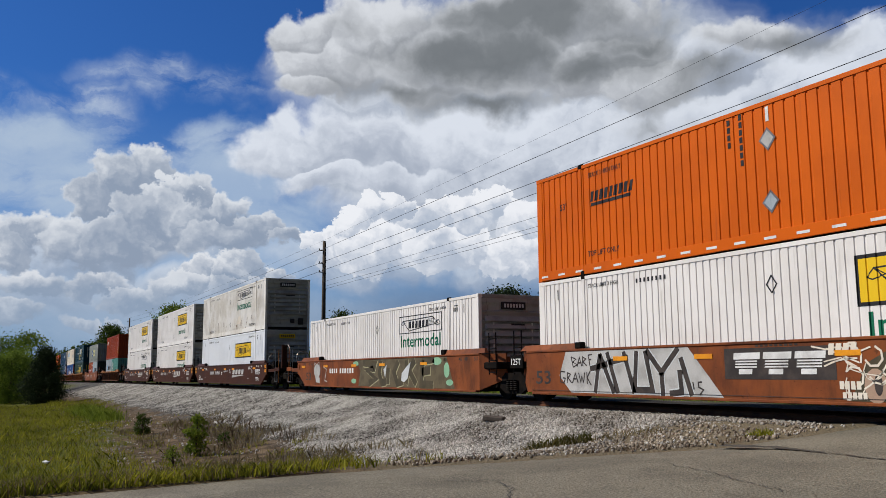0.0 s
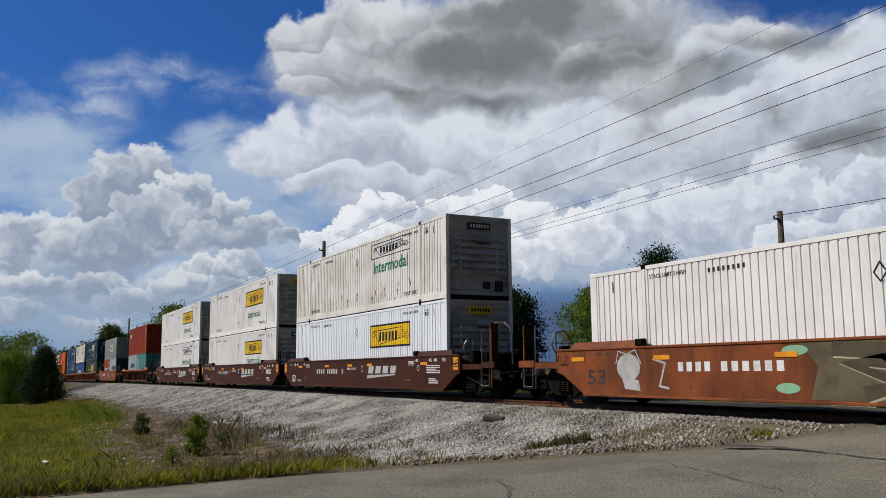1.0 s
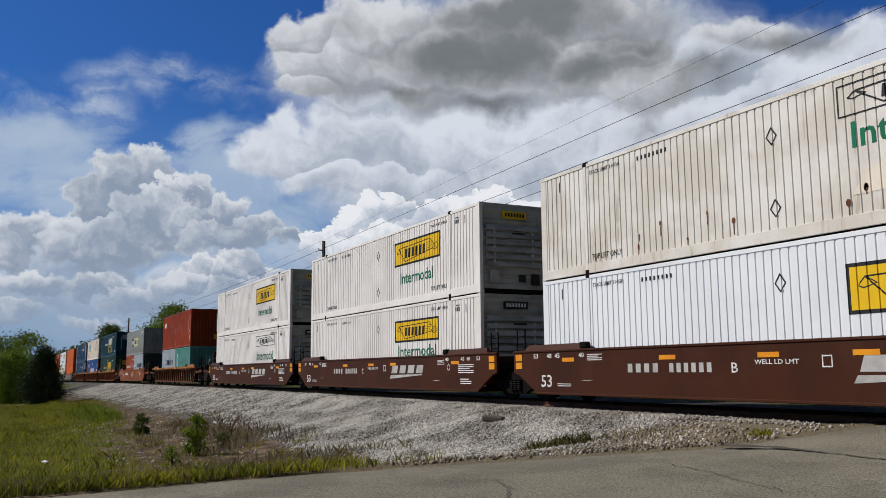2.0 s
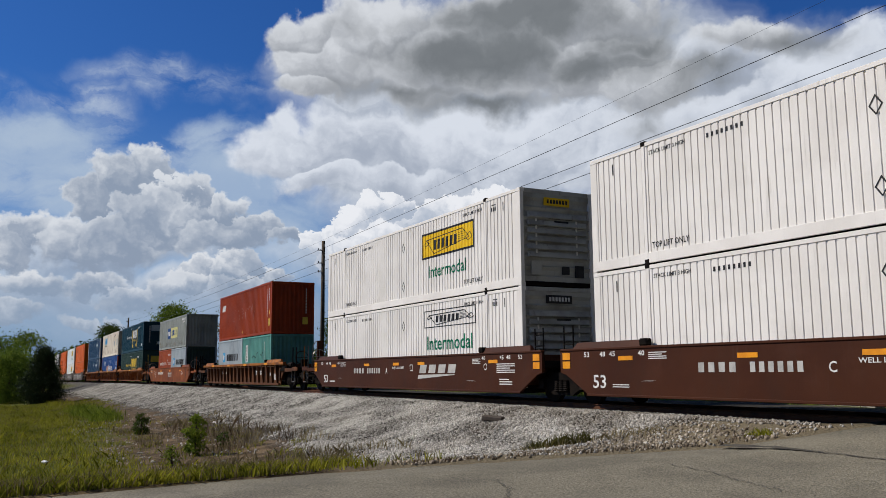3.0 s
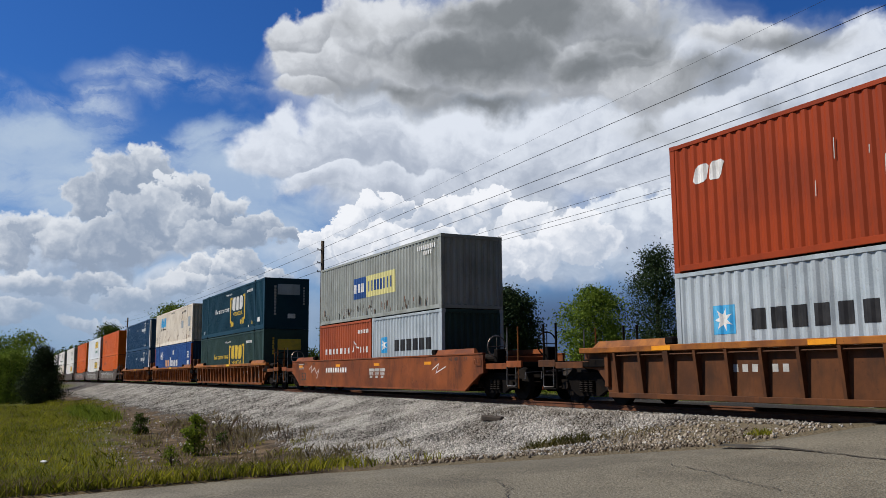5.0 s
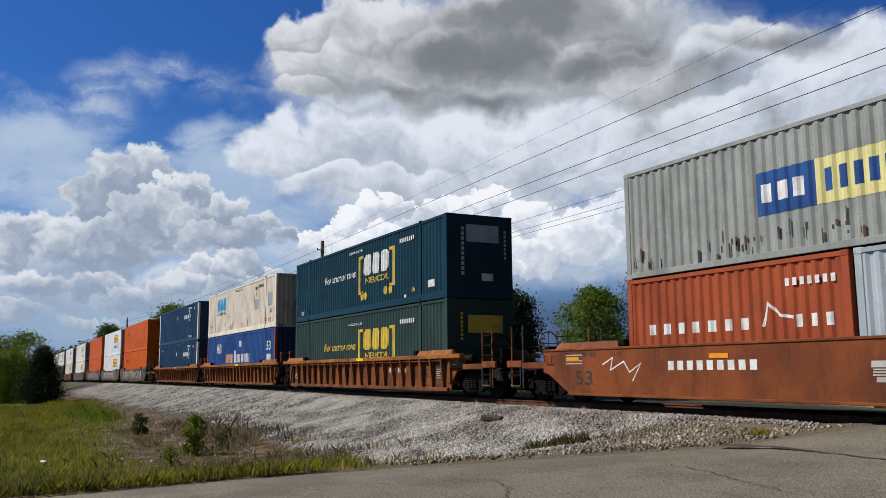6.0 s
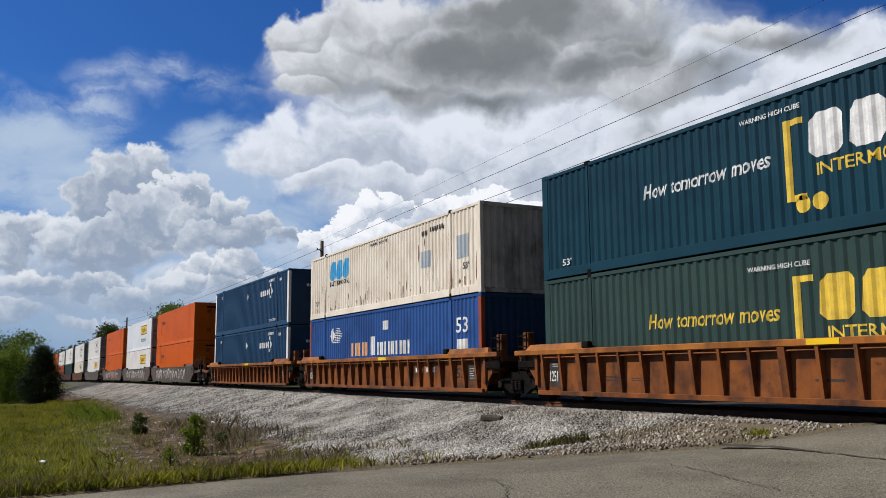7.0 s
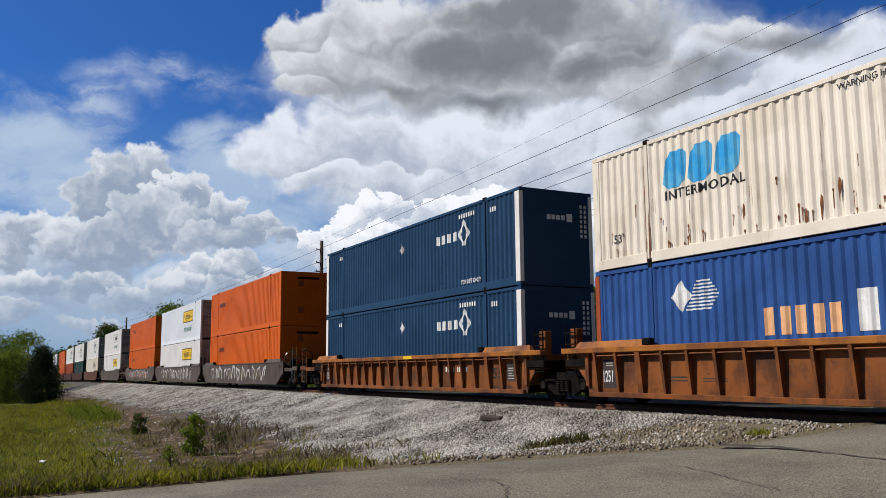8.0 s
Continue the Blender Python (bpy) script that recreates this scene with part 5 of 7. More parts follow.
grass("grass_tuft", "ragged olive grass tuft in the gravel", 380, (-14.6, -13.7), (9.4, 10.4), 0.22, "tuft", 44, lambda x, y, r: abs((x + 14.1) * 0.82 - (y - 10.0) * 0.57) < 0.16 + 0.1 * r.uniform())
grass("grass_tuft", "dry straw-coloured grass beside the tuft", 420, (-14.9, -12.6), (9.2, 11.4), 0.13, "straw", 46, lambda x, y, r: abs((x + 14.0) * 0.82 - (y - 10.1) * 0.57) < 0.3)
grass("edge_weeds", "brownish weeds along the asphalt edge", 2600, (-15, -10.4), (6.0, 11.5), 0.07, "brush", 62, lambda x, y, r: 0.1 < road_edge(y) - x < 0.35 + 0.5 * r.uniform() and noise.noise((x * 1.4, y * 1.4, 33)) > -0.15)
grass("dry_brush", "dry reddish-brown brush on the bank", 420, (-36, -25), (6.2, 8.6), 0.48, "brush", 63, lambda x, y, r: noise.noise((x * 0.7, y * 0.9, 41)) > 0.05)
grass("green_clump", "thick green weeds beside the cedar", 3600, (-64, -47), (4.2, 6.6), 0.45, "leaf_bright", 64, lambda x, y, r: r.uniform() < 1.2 - abs(y - 5.4) and noise.noise((x * 0.3, y * 0.5, 51)) > -0.25)
grass("trackside_weeds", "green weeds beyond the track", 9000, (-75, -4), (19.6, 24.5), 0.42, "leaf_bright", 65, lambda x, y, r: x < road_edge(y) - 0.5 and noise.noise((x * 0.4, y * 0.6, 61)) > -0.2)
grass("grass_tuft", "small green tuft by the asphalt edge", 140, (-11.0, -10.6), (11.5, 11.9), 0.11, "blade", 45, lambda x, y, r: True)


def stones(name, label, n, xr, yr, size, seed, keep, material="ballast"):
    rng = np.random.default_rng(seed)
    xs, ys = rng.uniform(*xr, n * 2), rng.uniform(*yr, n * 2)
    b = np.array([(x, y, ground_z(x, y)) for x, y in zip(xs, ys) if keep(x, y, rng)][:n])
    m = len(b)
    cube = np.array([(x, y, z) for z in (-1, 1) for y in (-1, 1) for x in (-1, 1)], float)
    cube[4:, :2] *= 0.6
    s = size * rng.uniform(0.45, 1.3, (m, 1, 1)) * rng.uniform(0.6, 1.2, (m, 1, 3))
    v = (cube[None] + rng.uniform(-0.35, 0.35, (m, 8, 3))) * s
    ang = rng.uniform(0, 2 * math.pi, m)
    ca, sa = np.cos(ang)[:, None], np.sin(ang)[:, None]
    tilt = rng.uniform(-0.7, 0.7, m)[:, None]
    x, y, z = v[..., 0] * ca - v[..., 1] * sa, v[..., 0] * sa + v[..., 1] * ca, v[..., 2]
    y, z = y * np.cos(tilt) - z * np.sin(tilt), y * np.sin(tilt) + z * np.cos(tilt)
    co = (np.stack([x, y, z], 2) + b[:, None] + np.array([0, 0, size * 0.25])).reshape(-1, 3)
    q = np.array([(0, 2, 3, 1), (4, 5, 7, 6), (0, 1, 5, 4), (2, 6, 7, 3), (0, 4, 6, 2), (1, 3, 7, 5)])
    fs = (q[None] + 8 * np.arange(m)[:, None, None]).reshape(-1, 4)
    return tagged(new(name, raw_mesh(name, co, fs, material)), label, "gravel", kind="stuff")


def ballast_material(name, dark, light, brown):
    """Broken stone, each piece in a tone of its own, with brown stains in patches and along the rails."""
    m = leaf_material(name, dark, light, 0.0)
    n = Nodes(m.node_tree, False)
    b = next(k for k in m.node_tree.nodes if k.type == "BSDF_PRINCIPLED")
    p = n.add("ShaderNodeTexCoord").outputs["Object"]
    x, y, z = n.split(p)
    near = n.math("MULTIPLY", n.step(y, 10.2, 13.2), n.step(x, -30.0, -15.0))
    f = n.math("ADD", n.math("MULTIPLY", n.step(n.noise(p, 0.45, 4.0, 0.6), 0.48, 0.70), 0.25), n.math("MULTIPLY", near, 0.55))
    own = n.add("ShaderNodeNewGeometry").outputs["Random Per Island"]
    f = n.math("MULTIPLY", f, n.math("MULTIPLY_ADD", n.math("FRACT", n.math("MULTIPLY", own, 17.0)), 0.7, 0.3), clamp=True)
    n.put(b.inputs["Base Color"], n.mix(f, b.inputs["Base Color"].links[0].from_socket, brown))
    b.inputs["Roughness"].default_value = 0.9
    return m


M["ballast"] = ballast_material("ballast_stones", (0.026, 0.022, 0.018), (0.60, 0.575, 0.525), (0.165, 0.128, 0.086))
M["brown_gravel"] = ballast_material("brown_gravel", (0.045, 0.034, 0.024), (0.42, 0.36, 0.28), (0.15, 0.105, 0.065))


def shoulder(y):
    """Width of the bare brown shoulder beside the asphalt."""
    return lerp(y, (5.0, 7.0, 9.0, 11.0, 12.2, 12.9), (0.8, 1.3, 2.7, 4.4, 3.2, 1.2))


def bank(x, y, rng):
    lo = lerp(x, (-75, -48, -26, -18, -14), (7.8, 8.2, 7.9, 6.6, 5.9)) + 0.7 * noise.noise((x * 0.35, y * 0.3, 1))
    w = shoulder(y)
    d = (road_edge(y) - x - 0.5 * w) / (0.8 * w) + 0.5 * noise.noise((x * 0.9, y * 0.9, 8))
    return off_road(x, y) and rng.uniform() < min(1.0, max(0.0, (y - lo) / 1.9), max(0.05, d))


stones("ballast_stones", "grey-white limestone ballast on the railway bank", 74000, (-34, -9.8), (6.6, 13.2), 0.025, 51, bank)
stones("ballast_stones", "grey-white limestone ballast on the railway bank", 62000, (-112, -34), (6.8, 13.2), 0.038, 52, bank)
stones("ditch_stones", "scattered stones on bare brown soil", 1300, (-52, -15), (3.2, 8.6), 0.030, 54, lambda x, y, r: off_road(x, y) and r.uniform() < 0.35 + 0.6 * noise.noise((x * 0.6, y * 0.7, 21)))
stones("loose_gravel", "loose brownish gravel along the asphalt edge", 3600, (-16.5, -10.2), (5.6, 12.9), 0.026, 53, lambda x, y, r: off_road(x, y) and road_edge(y) - x < shoulder(y) and r.uniform() < 0.6 + noise.noise((x * 1.5, y * 1.5, 71)), "brown_gravel")

chunk = tagged(part("timber_chunk", boxes((-0.3, 0.3, -0.09, 0.09, -0.06, 0.07), bevel=0.025), "tie", None), "dark broken piece of timber on the gravel", "timber")
chunk.matrix_world = pose(-19.0, 11.3, ground_z(-19.0, 11.3) + 0.07, 4, 3, 28)
scrap = tagged(part("paper_scrap", boxes((-0.09, 0.09, -0.06, 0.06, -0.01, 0.04), bevel=0.015), "paint", None), "crumpled white paper scrap in the grass", "litter")
scrap.matrix_world = pose(-27.6, 1.5, ground_z(-27.6, 1.5) + 0.12, 12, 8, 40)

# low utility box beyond the track
cab = thing("utility_box", "low white metal utility box beyond the track", "box")
cab.location = (-15.6, 20.6, ground_z(-15.6, 20.6))
part("body", boxes((-0.8, 0.8, -0.4, 0.4, 0.04, 0.56), bevel=0.03), "cabinet", cab)
part("lid", boxes((-0.84, 0.84, -0.44, 0.44, 0.56, 0.63), bevel=0.02), "cabinet", cab)
part("latch", boxes((-0.3, -0.2, -0.43, -0.40, 0.38, 0.44), bevel=0.005), "steel", cab)
part("latch", boxes((0.25, 0.35, -0.43, -0.40, 0.38, 0.44), bevel=0.005), "steel", cab)
part("plinth", boxes((-0.85, 0.85, -0.45, 0.45, -0.3, 0.04)), "stone", cab)

# tar seam and cracks in the asphalt
def strip(pts, width, name, label):
    bm = bmesh.new()
    prev = None
    for i, (x, y) in enumerate(pts):
        a = Vector(pts[max(i - 1, 0)])
        b = Vector(pts[min(i + 1, len(pts) - 1)])
        d = (b - a).normalized()
        w = width * (0.7 + 0.5 * noise.noise((x * 3, y * 3, 1))) * ((1.9 - 1.6 * min(1.0, i / len(pts) * 2.2)) if width > 0.05 else 1.0)
        row = [bm.verts.new((x - d.y * w * k, y + d.x * w * k, road_z(y + d.x * w * k) + 0.016)) for k in (-1, 1)]
        if prev:
            bm.faces.new((prev[0], prev[1], row[1], row[0]))
        prev = row
    ob = part(name, bm, "tar", None)
    return tagged(ob, label, "road marking", kind="structure")


def wander(points, n, amp, seed):
    out = []
    for i in range(n + 1):
        k = i / n * (len(points) - 1)
        j = min(int(k), len(points) - 2)
        p = Vector(points[j]).lerp(Vector(points[j + 1]), k - j)
        out.append((p.x + amp * noise.noise((i * 0.6, seed, 0)), p.y + amp * noise.noise((i * 0.6, seed, 5))))
    return out


strip(wander([(-10.5, 10.5), (-9.6, 10.75), (-8.6, 10.7), (-6.5, 10.5), (4.0, 10.2)], 40, 0.06, 1), 0.10, "tar_seam", "dark tar seam across the worn asphalt")
strip(wander([(-10.5, 5.3), (-10.0, 5.95), (-9.3, 5.75), (-8.4, 5.1)], 24, 0.10, 2), 0.012, "road_crack", "thin dark crack in the asphalt")
strip(wander([(-9.6, 8.5), (-8.6, 8.35), (-7.85, 8.1), (-7.0, 7.9)], 24, 0.08, 3), 0.012, "road_crack", "thin dark crack in the asphalt")

# ---- lettering and paint on the train ----
TEXTS = {}


def text_mesh(words):
    """Flat letters of the built-in font, one unit high, their left end at 0."""
    if words not in TEXTS:
        cu = bpy.data.curves.new("letters", "FONT")
        cu.body, cu.size, cu.resolution_u, cu.offset = words, 1.0, 2, 0.012
        ob = new("letters", cu)
        me = ob.to_mesh()
        v = np.array([p.co[:2] for p in me.vertices])
        fs = [tuple(p.vertices) for p in me.polygons]
        ob.to_mesh_clear()
        bpy.data.objects.remove(ob)
        v -= v.min(0)
        TEXTS[words] = (v / np.array([v[:, 0].max(), v[:, 1].max()]), fs)
    return TEXTS[words]


def lay_on(bm, prof, y):
    """Lays a flat drawing (x, z) on a wall: cuts it along the corrugation and lets it follow the hollows."""
    if prof:
        xs = [v.co.x for v in bm.verts]
        for x, d in prof:
            if min(xs) < x < max(xs):
                bmesh.ops.bisect_plane(bm, geom=bm.verts[:] + bm.edges[:] + bm.faces[:], plane_co=(x, 0, 0), plane_no=(1, 0, 0))
        px, pd = [p[0] for p in prof], [p[1] for p in prof]
        for v in bm.verts:
            v.co.y += y + float(np.interp(v.co.x, px, pd))
    else:
        for v in bm.verts:
            v.co.y += y
    bmesh.ops.recalc_face_normals(bm, faces=bm.faces)
    for f in bm.faces:
        if f.normal.y > 0:
            f.normal_flip()
    return bm


def words(parent, text, x0, x1, z0, z1, paint, y, prof=None, name="lettering", slant=0.0):
    v, fs = text_mesh(text)
    bm = bmesh.new()
    vs = [bm.verts.new((x0 + (x1 - x0) * a + slant * b * (z1 - z0), 0, z0 + (z1 - z0) * b)) for a, b in v]
    for f in fs:
        try:
            bm.faces.new([vs[i] for i in f])
        except ValueError:
            pass
    return part(name, lay_on(bm, prof, y), paint, parent)


def shapes(parent, outlines, paint, y, prof=None, name="emblem", label=""):
    """Plain filled outlines in x, z, painted on a side."""
    groups = [outlines]
    if name in ("emblem", "bracket", "number_bar", "label_panel", "dot", "placard", "small_label", "data_panel") and len(outlines) < 14 or name == "spray_paint" and 1 < len(outlines) < 7 and min(len(o) for o in outlines) > 9:
        groups = [[o] for o in outlines]
    if outlines and isinstance(outlines[0][0][0], (tuple, list)):
        groups = outlines
    for g in groups:
        bm = bmesh.new()
        layer, last = 0, None
        for o in g:  # outlines that do not carry on from one another lie a hair apart
            layer += last is not None and o[0] != last[1]
            last = o
            bm.faces.new([bm.verts.new((x, -0.0002 * (layer % 6), z)) for x, z in o])
        bmesh.ops.remove_doubles(bm, verts=bm.verts[:], dist=1e-5)
        bmesh.ops.triangulate(bm, faces=bm.faces[:])
        ob = part(name, lay_on(bm, prof, y), paint, parent, label)
    return ob


def rect(x0, x1, z0, z1, s=0.0):
    return [(x0, z0), (x1, z0), (x1 + s, z1), (x0 + s, z1)]


def ring(x0, x1, z0, z1, w):
    return [rect(x0, x1, z0, z0 + w), rect(x0, x1, z1 - w, z1), rect(x0, x0 + w, z0 + w, z1 - w), rect(x1 - w, x1, z0 + w, z1 - w)]


def oval(x, z, rx, rz, n=14):
    return [(x + rx * math.cos(k * 2 * math.pi / n), z + rz * math.sin(k * 2 * math.pi / n)) for k in range(n)]


def bars(x0, x1, z0, z1, n, gap=0.25, s=0.0):
    """n blocks in a row, as stand-ins for marks."""
    p = (x1 - x0) / n
    gap = gap + 0.14
    return [rect(x0 + i * p, x0 + (i + 1 - gap) * p, z0, z1, s) for i in range(n)]


def lines(x0, x1, z0, z1, n, fill=0.5):
    p = (z1 - z0) / n
    return [rect(x0, x1 - (0.25 * (x1 - x0) if i % 3 == 2 else 0.0), z0 + i * p, z0 + (i + fill) * p) for i in range(n)]


def stroke(pts, w):
    """A brush stroke along pts as a chain of quads with mitred joints."""
    rims = []
    for i, (x, z) in enumerate(pts):
        ways = []
        for (x0, z0), (x1, z1) in ((pts[max(i - 1, 0)], pts[max(i, 1)]), (pts[min(i, len(pts) - 2)], pts[min(i + 1, len(pts) - 1)])):
            d = math.hypot(x1 - x0, z1 - z0) or 1.0
            ways.append((-(z1 - z0) / d, (x1 - x0) / d))
        nx, nz = ways[0][0] + ways[1][0], ways[0][1] + ways[1][1]
        d = math.hypot(nx, nz)
        nx, nz = (nx / d, nz / d) if d > 0.05 else ways[0]
        k = w / 2 / max(0.5, abs(nx * ways[0][0] + nz * ways[0][1]))
        rims.append(((x - nx * k, z - nz * k), (x + nx * k, z + nz * k)))
    return [[a[0], b[0], b[1], a[1]] for a, b in zip(rims, rims[1:])]


def diamond(x, z, r, w=0.03):
    p = [(x, z - r), (x + r * 0.72, z), (x, z + r), (x - r * 0.72, z), (x, z - r)]
    return stroke(p, w)


def blocky(x0, x1, z0, z1, n, s=0.12):
    """A row of heavy solid blocks with clipped corners, the plain shape of a big emblem."""
    out, p, h = [], (x1 - x0) / n, z1 - z0
    for i in range(n):
        a, b, k, q = x0 + i * p, x0 + (i + 0.84) * p, s * h, 0.16 * h
        out.append([[(a + q, z0), (b - q, z0), (b, z0 + q), (b + k, z1 - q), (b + k - q, z1), (a + k + q, z1), (a + k, z1 - q), (a, z0 + q)]])
    return out


def striped(x0, x1, z0, z1, n, s=0.12):
    """A row of slanted blocks cut into bands."""
    out, p, h = [], (x1 - x0) / n, z1 - z0
    for i in range(n):
        a, b = x0 + i * p, x0 + (i + 0.9) * p
        rows = [(0.0, 0.24, 0.22), (0.30, 0.37, 0.08), (0.43, 0.50, 0.08), (0.56, 0.63, 0.08), (0.69, 1.0, 0.0)]
        out.append([rect(a + q * p + s * h * u, b - q * p + s * h * u, z0 + u * h, z0 + v * h, s * h * (v - u)) for u, v, q in rows])
    return out


YS = -1.295 + 0.012 - 0.006


def banner(c, x0, x1, z0, z1, ink, prof):
    """The scroll emblem: a slanted banner with blocks for its letters."""
    w, h = x1 - x0, z1 - z0
    X = lambda u: x0 + u * w
    Z = lambda u: z0 + u * h
    shapes(c, stroke([(X(0.10), Z(0.72)), (X(0.80), Z(0.80)), (X(0.92), Z(0.42)), (X(0.25), Z(0.14)), (X(0.10), Z(0.72))], 0.03) + stroke([(X(0.06), Z(0.55)), (X(0.10), Z(0.72)), (X(0.16), Z(0.58)), (X(0.09), Z(0.50)), (X(0.06), Z(0.55))], 0.025)
           + stroke([(X(0.84), Z(0.42)), (X(0.93), Z(0.60)), (X(0.97), Z(0.40)), (X(0.90), Z(0.30)), (X(0.84), Z(0.42))], 0.025) + [rect(X(0.72) + i * 0.0, X(0.84), Z(0.36 + i * 0.075), Z(0.36 + i * 0.075) + 0.014) for i in range(5)], ink, YS - 0.002, prof, "scroll")
    shapes(c, bars(X(0.24), X(0.72), Z(0.28), Z(0.66), 6, 0.22, 0.03), ink, YS - 0.002, prof)


def logo_side(c, prof, yellow, x0, x1, z0, z1, word=None):
    if yellow:
        shapes(c, [rect(x0, x1, z0, z1)], "ink", YS, prof, "panel_border")
        shapes(c, [rect(x0 + 0.07, x1 - 0.07, z0 + 0.07, z1 - 0.07)], "yellow", YS - 0.001, prof, "logo_panel", "yellow panel with a black border")
    else:
        shapes(c, ring(x0, x1, z0, z1, 0.03), "ink", YS, prof, "panel_border")
    banner(c, x0, x1, z0, z1, "ink", prof)
    if word:
        words(c, "Intermodal", *word, "green_ink", YS, prof, "lettering")


def stencil(c, prof, ink="ink", right=True):
    """The small warnings that every 53-foot box carries."""
    sides = ((4.62, 5.85), (-5.85, -4.65))
    for a, b in sides:
        words(c, "STACK LIMIT 3 HIGH", a, b, 2.56, 2.66, ink, YS, None)
        words(c, "TOP LIFT ONLY", a, b, 0.36, 0.50, ink, YS, None)
    shapes(c, [rect(6.45, 6.7, 2.60, 2.63)] + bars(6.42, 6.74, 2.42, 2.55, 3, 0.3), ink, YS, None, "mark")
    shapes(c, bars(-4.0, -2.9, 2.52, 2.62, 8, 0.42), ink, YS, None, "number_bar")
    shapes(c, diamond(0.0, 2.12, 0.17) + diamond(0.0, 0.68, 0.17), ink, YS, None, "placard_holder")
    shapes(c, [rect(7.1, 7.14, 2.35, 2.62), rect(-7.2, -7.16, 2.35, 2.62)], ink, YS, None, "mark")


def level_rib(c, x, y0, y1, z):
    """A pressed rib across an end wall: a sloping face over a short underside."""
    bm = bmesh.new()
    prof = ((0.0, z + 0.10), (0.055, z - 0.03), (0.055, z - 0.055), (0.0, z - 0.075))
    ring_a = [bm.verts.new((x + a - 0.01 * (a == 0), y0 + 0.05 * (a > 0), h)) for a, h in prof]
    ring_b = [bm.verts.new((x + a - 0.01 * (a == 0), y1 - 0.05 * (a > 0), h)) for a, h in prof]
    for k in range(3):
        bm.faces.new((ring_a[k], ring_a[k + 1], ring_b[k + 1], ring_b[k]))
    bm.faces.new(ring_a), bm.faces.new(ring_b[::-1])
    bmesh.ops.recalc_face_normals(bm, faces=bm.faces[:])
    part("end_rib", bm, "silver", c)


def end_marks(c, box_end, style):
    """Marks on the end wall that faces the head of the train."""
    x = 8.077 + 0.012
    def plate(y0, y1, z0, z1, paint, name, label=""):
        part(name, boxes((x - 0.05, x, y0, y1, z0, z1), bevel=0.004), paint, c, label)
    if style == "scroll":
        plate(-0.45, 0.45, 2.42, 2.66, "yellow" if box_end > 1 else "ink", "end_plate", "small logo plate on the end wall")
        part("end_lettering", boxes(*[(x, x + 0.004, -0.36 + k * 0.11, -0.29 + k * 0.11, 2.48, 2.60) for k in range(7)]), "ink" if box_end > 1 else "paint", c)
        plate(-0.30, 0.55, 2.02, 2.07, "ink", "marker_bar")
        plate(-0.10, 0.40, 1.88, 1.97, "ink", "number_bar")
        for k in range(6):
            level_rib(c, x - 0.012, -1.06, 1.06, 0.92 + k * 0.235)
        for y in (-0.78, 0.66):
            part("rust_streak", boxes((x - 0.02, x + 0.002, y, y + 0.05, 0.95, 2.0)), "grime", c)
        part("placard_holder", boxes((x - 0.02, x + 0.004, -0.95, -0.6, 0.35, 0.72)), "silver", c)
        plate(0.15, 0.40, 0.38, 0.62, "ink", "small_plate")
        plate(0.62, 0.92, 0.30, 0.66, "ink", "small_plate")
    if style == "dark_top":
        plate(-0.55, 0.75, 1.95, 2.55, "pale", "end_plate", "pale grey plate on the dark end")
        plate(0.05, 0.5, 0.62, 0.88, "paint", "small_plate")
        part("number_bar", boxes(*[(x, x + 0.004, -0.75, -0.63, 0.8 + k * 0.17, 0.92 + k * 0.17) for k in range(10)], *[(x, x + 0.004, 0.95, 1.03, 1.4 + k * 0.15, 1.5 + k * 0.15) for k in range(7)]), "chalk", c)
    if style == "dark_low":
        plate(-0.5, 0.85, 1.75, 2.35, "gold", "end_plate", "faded yellow plate on the dark end")
        part("number_bar", boxes(*[(x, x + 0.004, -0.8, -0.7, 1.5 + k * 0.14, 1.6 + k * 0.14) for k in range(7)]), "gold", c)
    if style == "navy_end":
        part("number_bar", boxes(*[(x, x + 0.004, 0.85 + q * 0.15, 0.93 + q * 0.15, 1.5 + k * 0.15, 1.6 + k * 0.15) for k in range(7) for q in (0, 1)]), "paint", c)
        part("emblem", boxes(*[(x, x + 0.004, -0.35 + k * 0.17, -0.22 + k * 0.17, 2.0, 2.14) for k in range(4)], (x, x + 0.004, 0.36, 0.56, 1.96, 2.2)), "paint", c)
    if style == "orange":
        part("placard_holder", boxes((x - 0.02, x + 0.004, -0.35, -0.05, 2.1, 2.4)), "brick_red", c)
        part("placard_holder", boxes((x - 0.02, x + 0.004, -0.35, -0.05, 0.7, 1.0)), "brick_red", c)
        part("door_slot", boxes((x - 0.02, x + 0.004, -0.4, 0.8, 2.5, 2.62)), "black", c)


def get(name, k):
    return LOADS[name][1][k][:2]


W_YELLOW = (1.57, 5.33, 1.49, 2.40)
# lead unit: orange over white
c, p = get("lead", 1)
shapes(c, bars(-5.67, -3.95, 1.86, 2.12, 9, 0.2, 0.06) + [rect(-5.67, -4.1, 1.74, 1.82, 0.04)], "ink", YS, p)
words(c, "STACK 3 HIGH ONLY", -5.7, -4.4, 2.50, 2.62, "ink", YS)
words(c, "TOP LIFT ONLY", -5.8, -4.55, 0.46, 0.60, "ink", YS)
words(c, "53'", -6.98, -6.7, 1.84, 2.02, "ink", YS)
shapes(c, [rect(-0.92, -0.84, 2.62 - k * 0.16, 2.74 - k * 0.16) for k in range(4)] + [rect(-0.60, -0.52, 2.66 - k * 0.16, 2.78 - k * 0.16) for k in range(7)], "ink", YS, None, "number_bar")
shapes(c, [rect(0.10, 0.18, 2.46, 2.76)], "paint", YS - 0.002, None, "marker_bar")
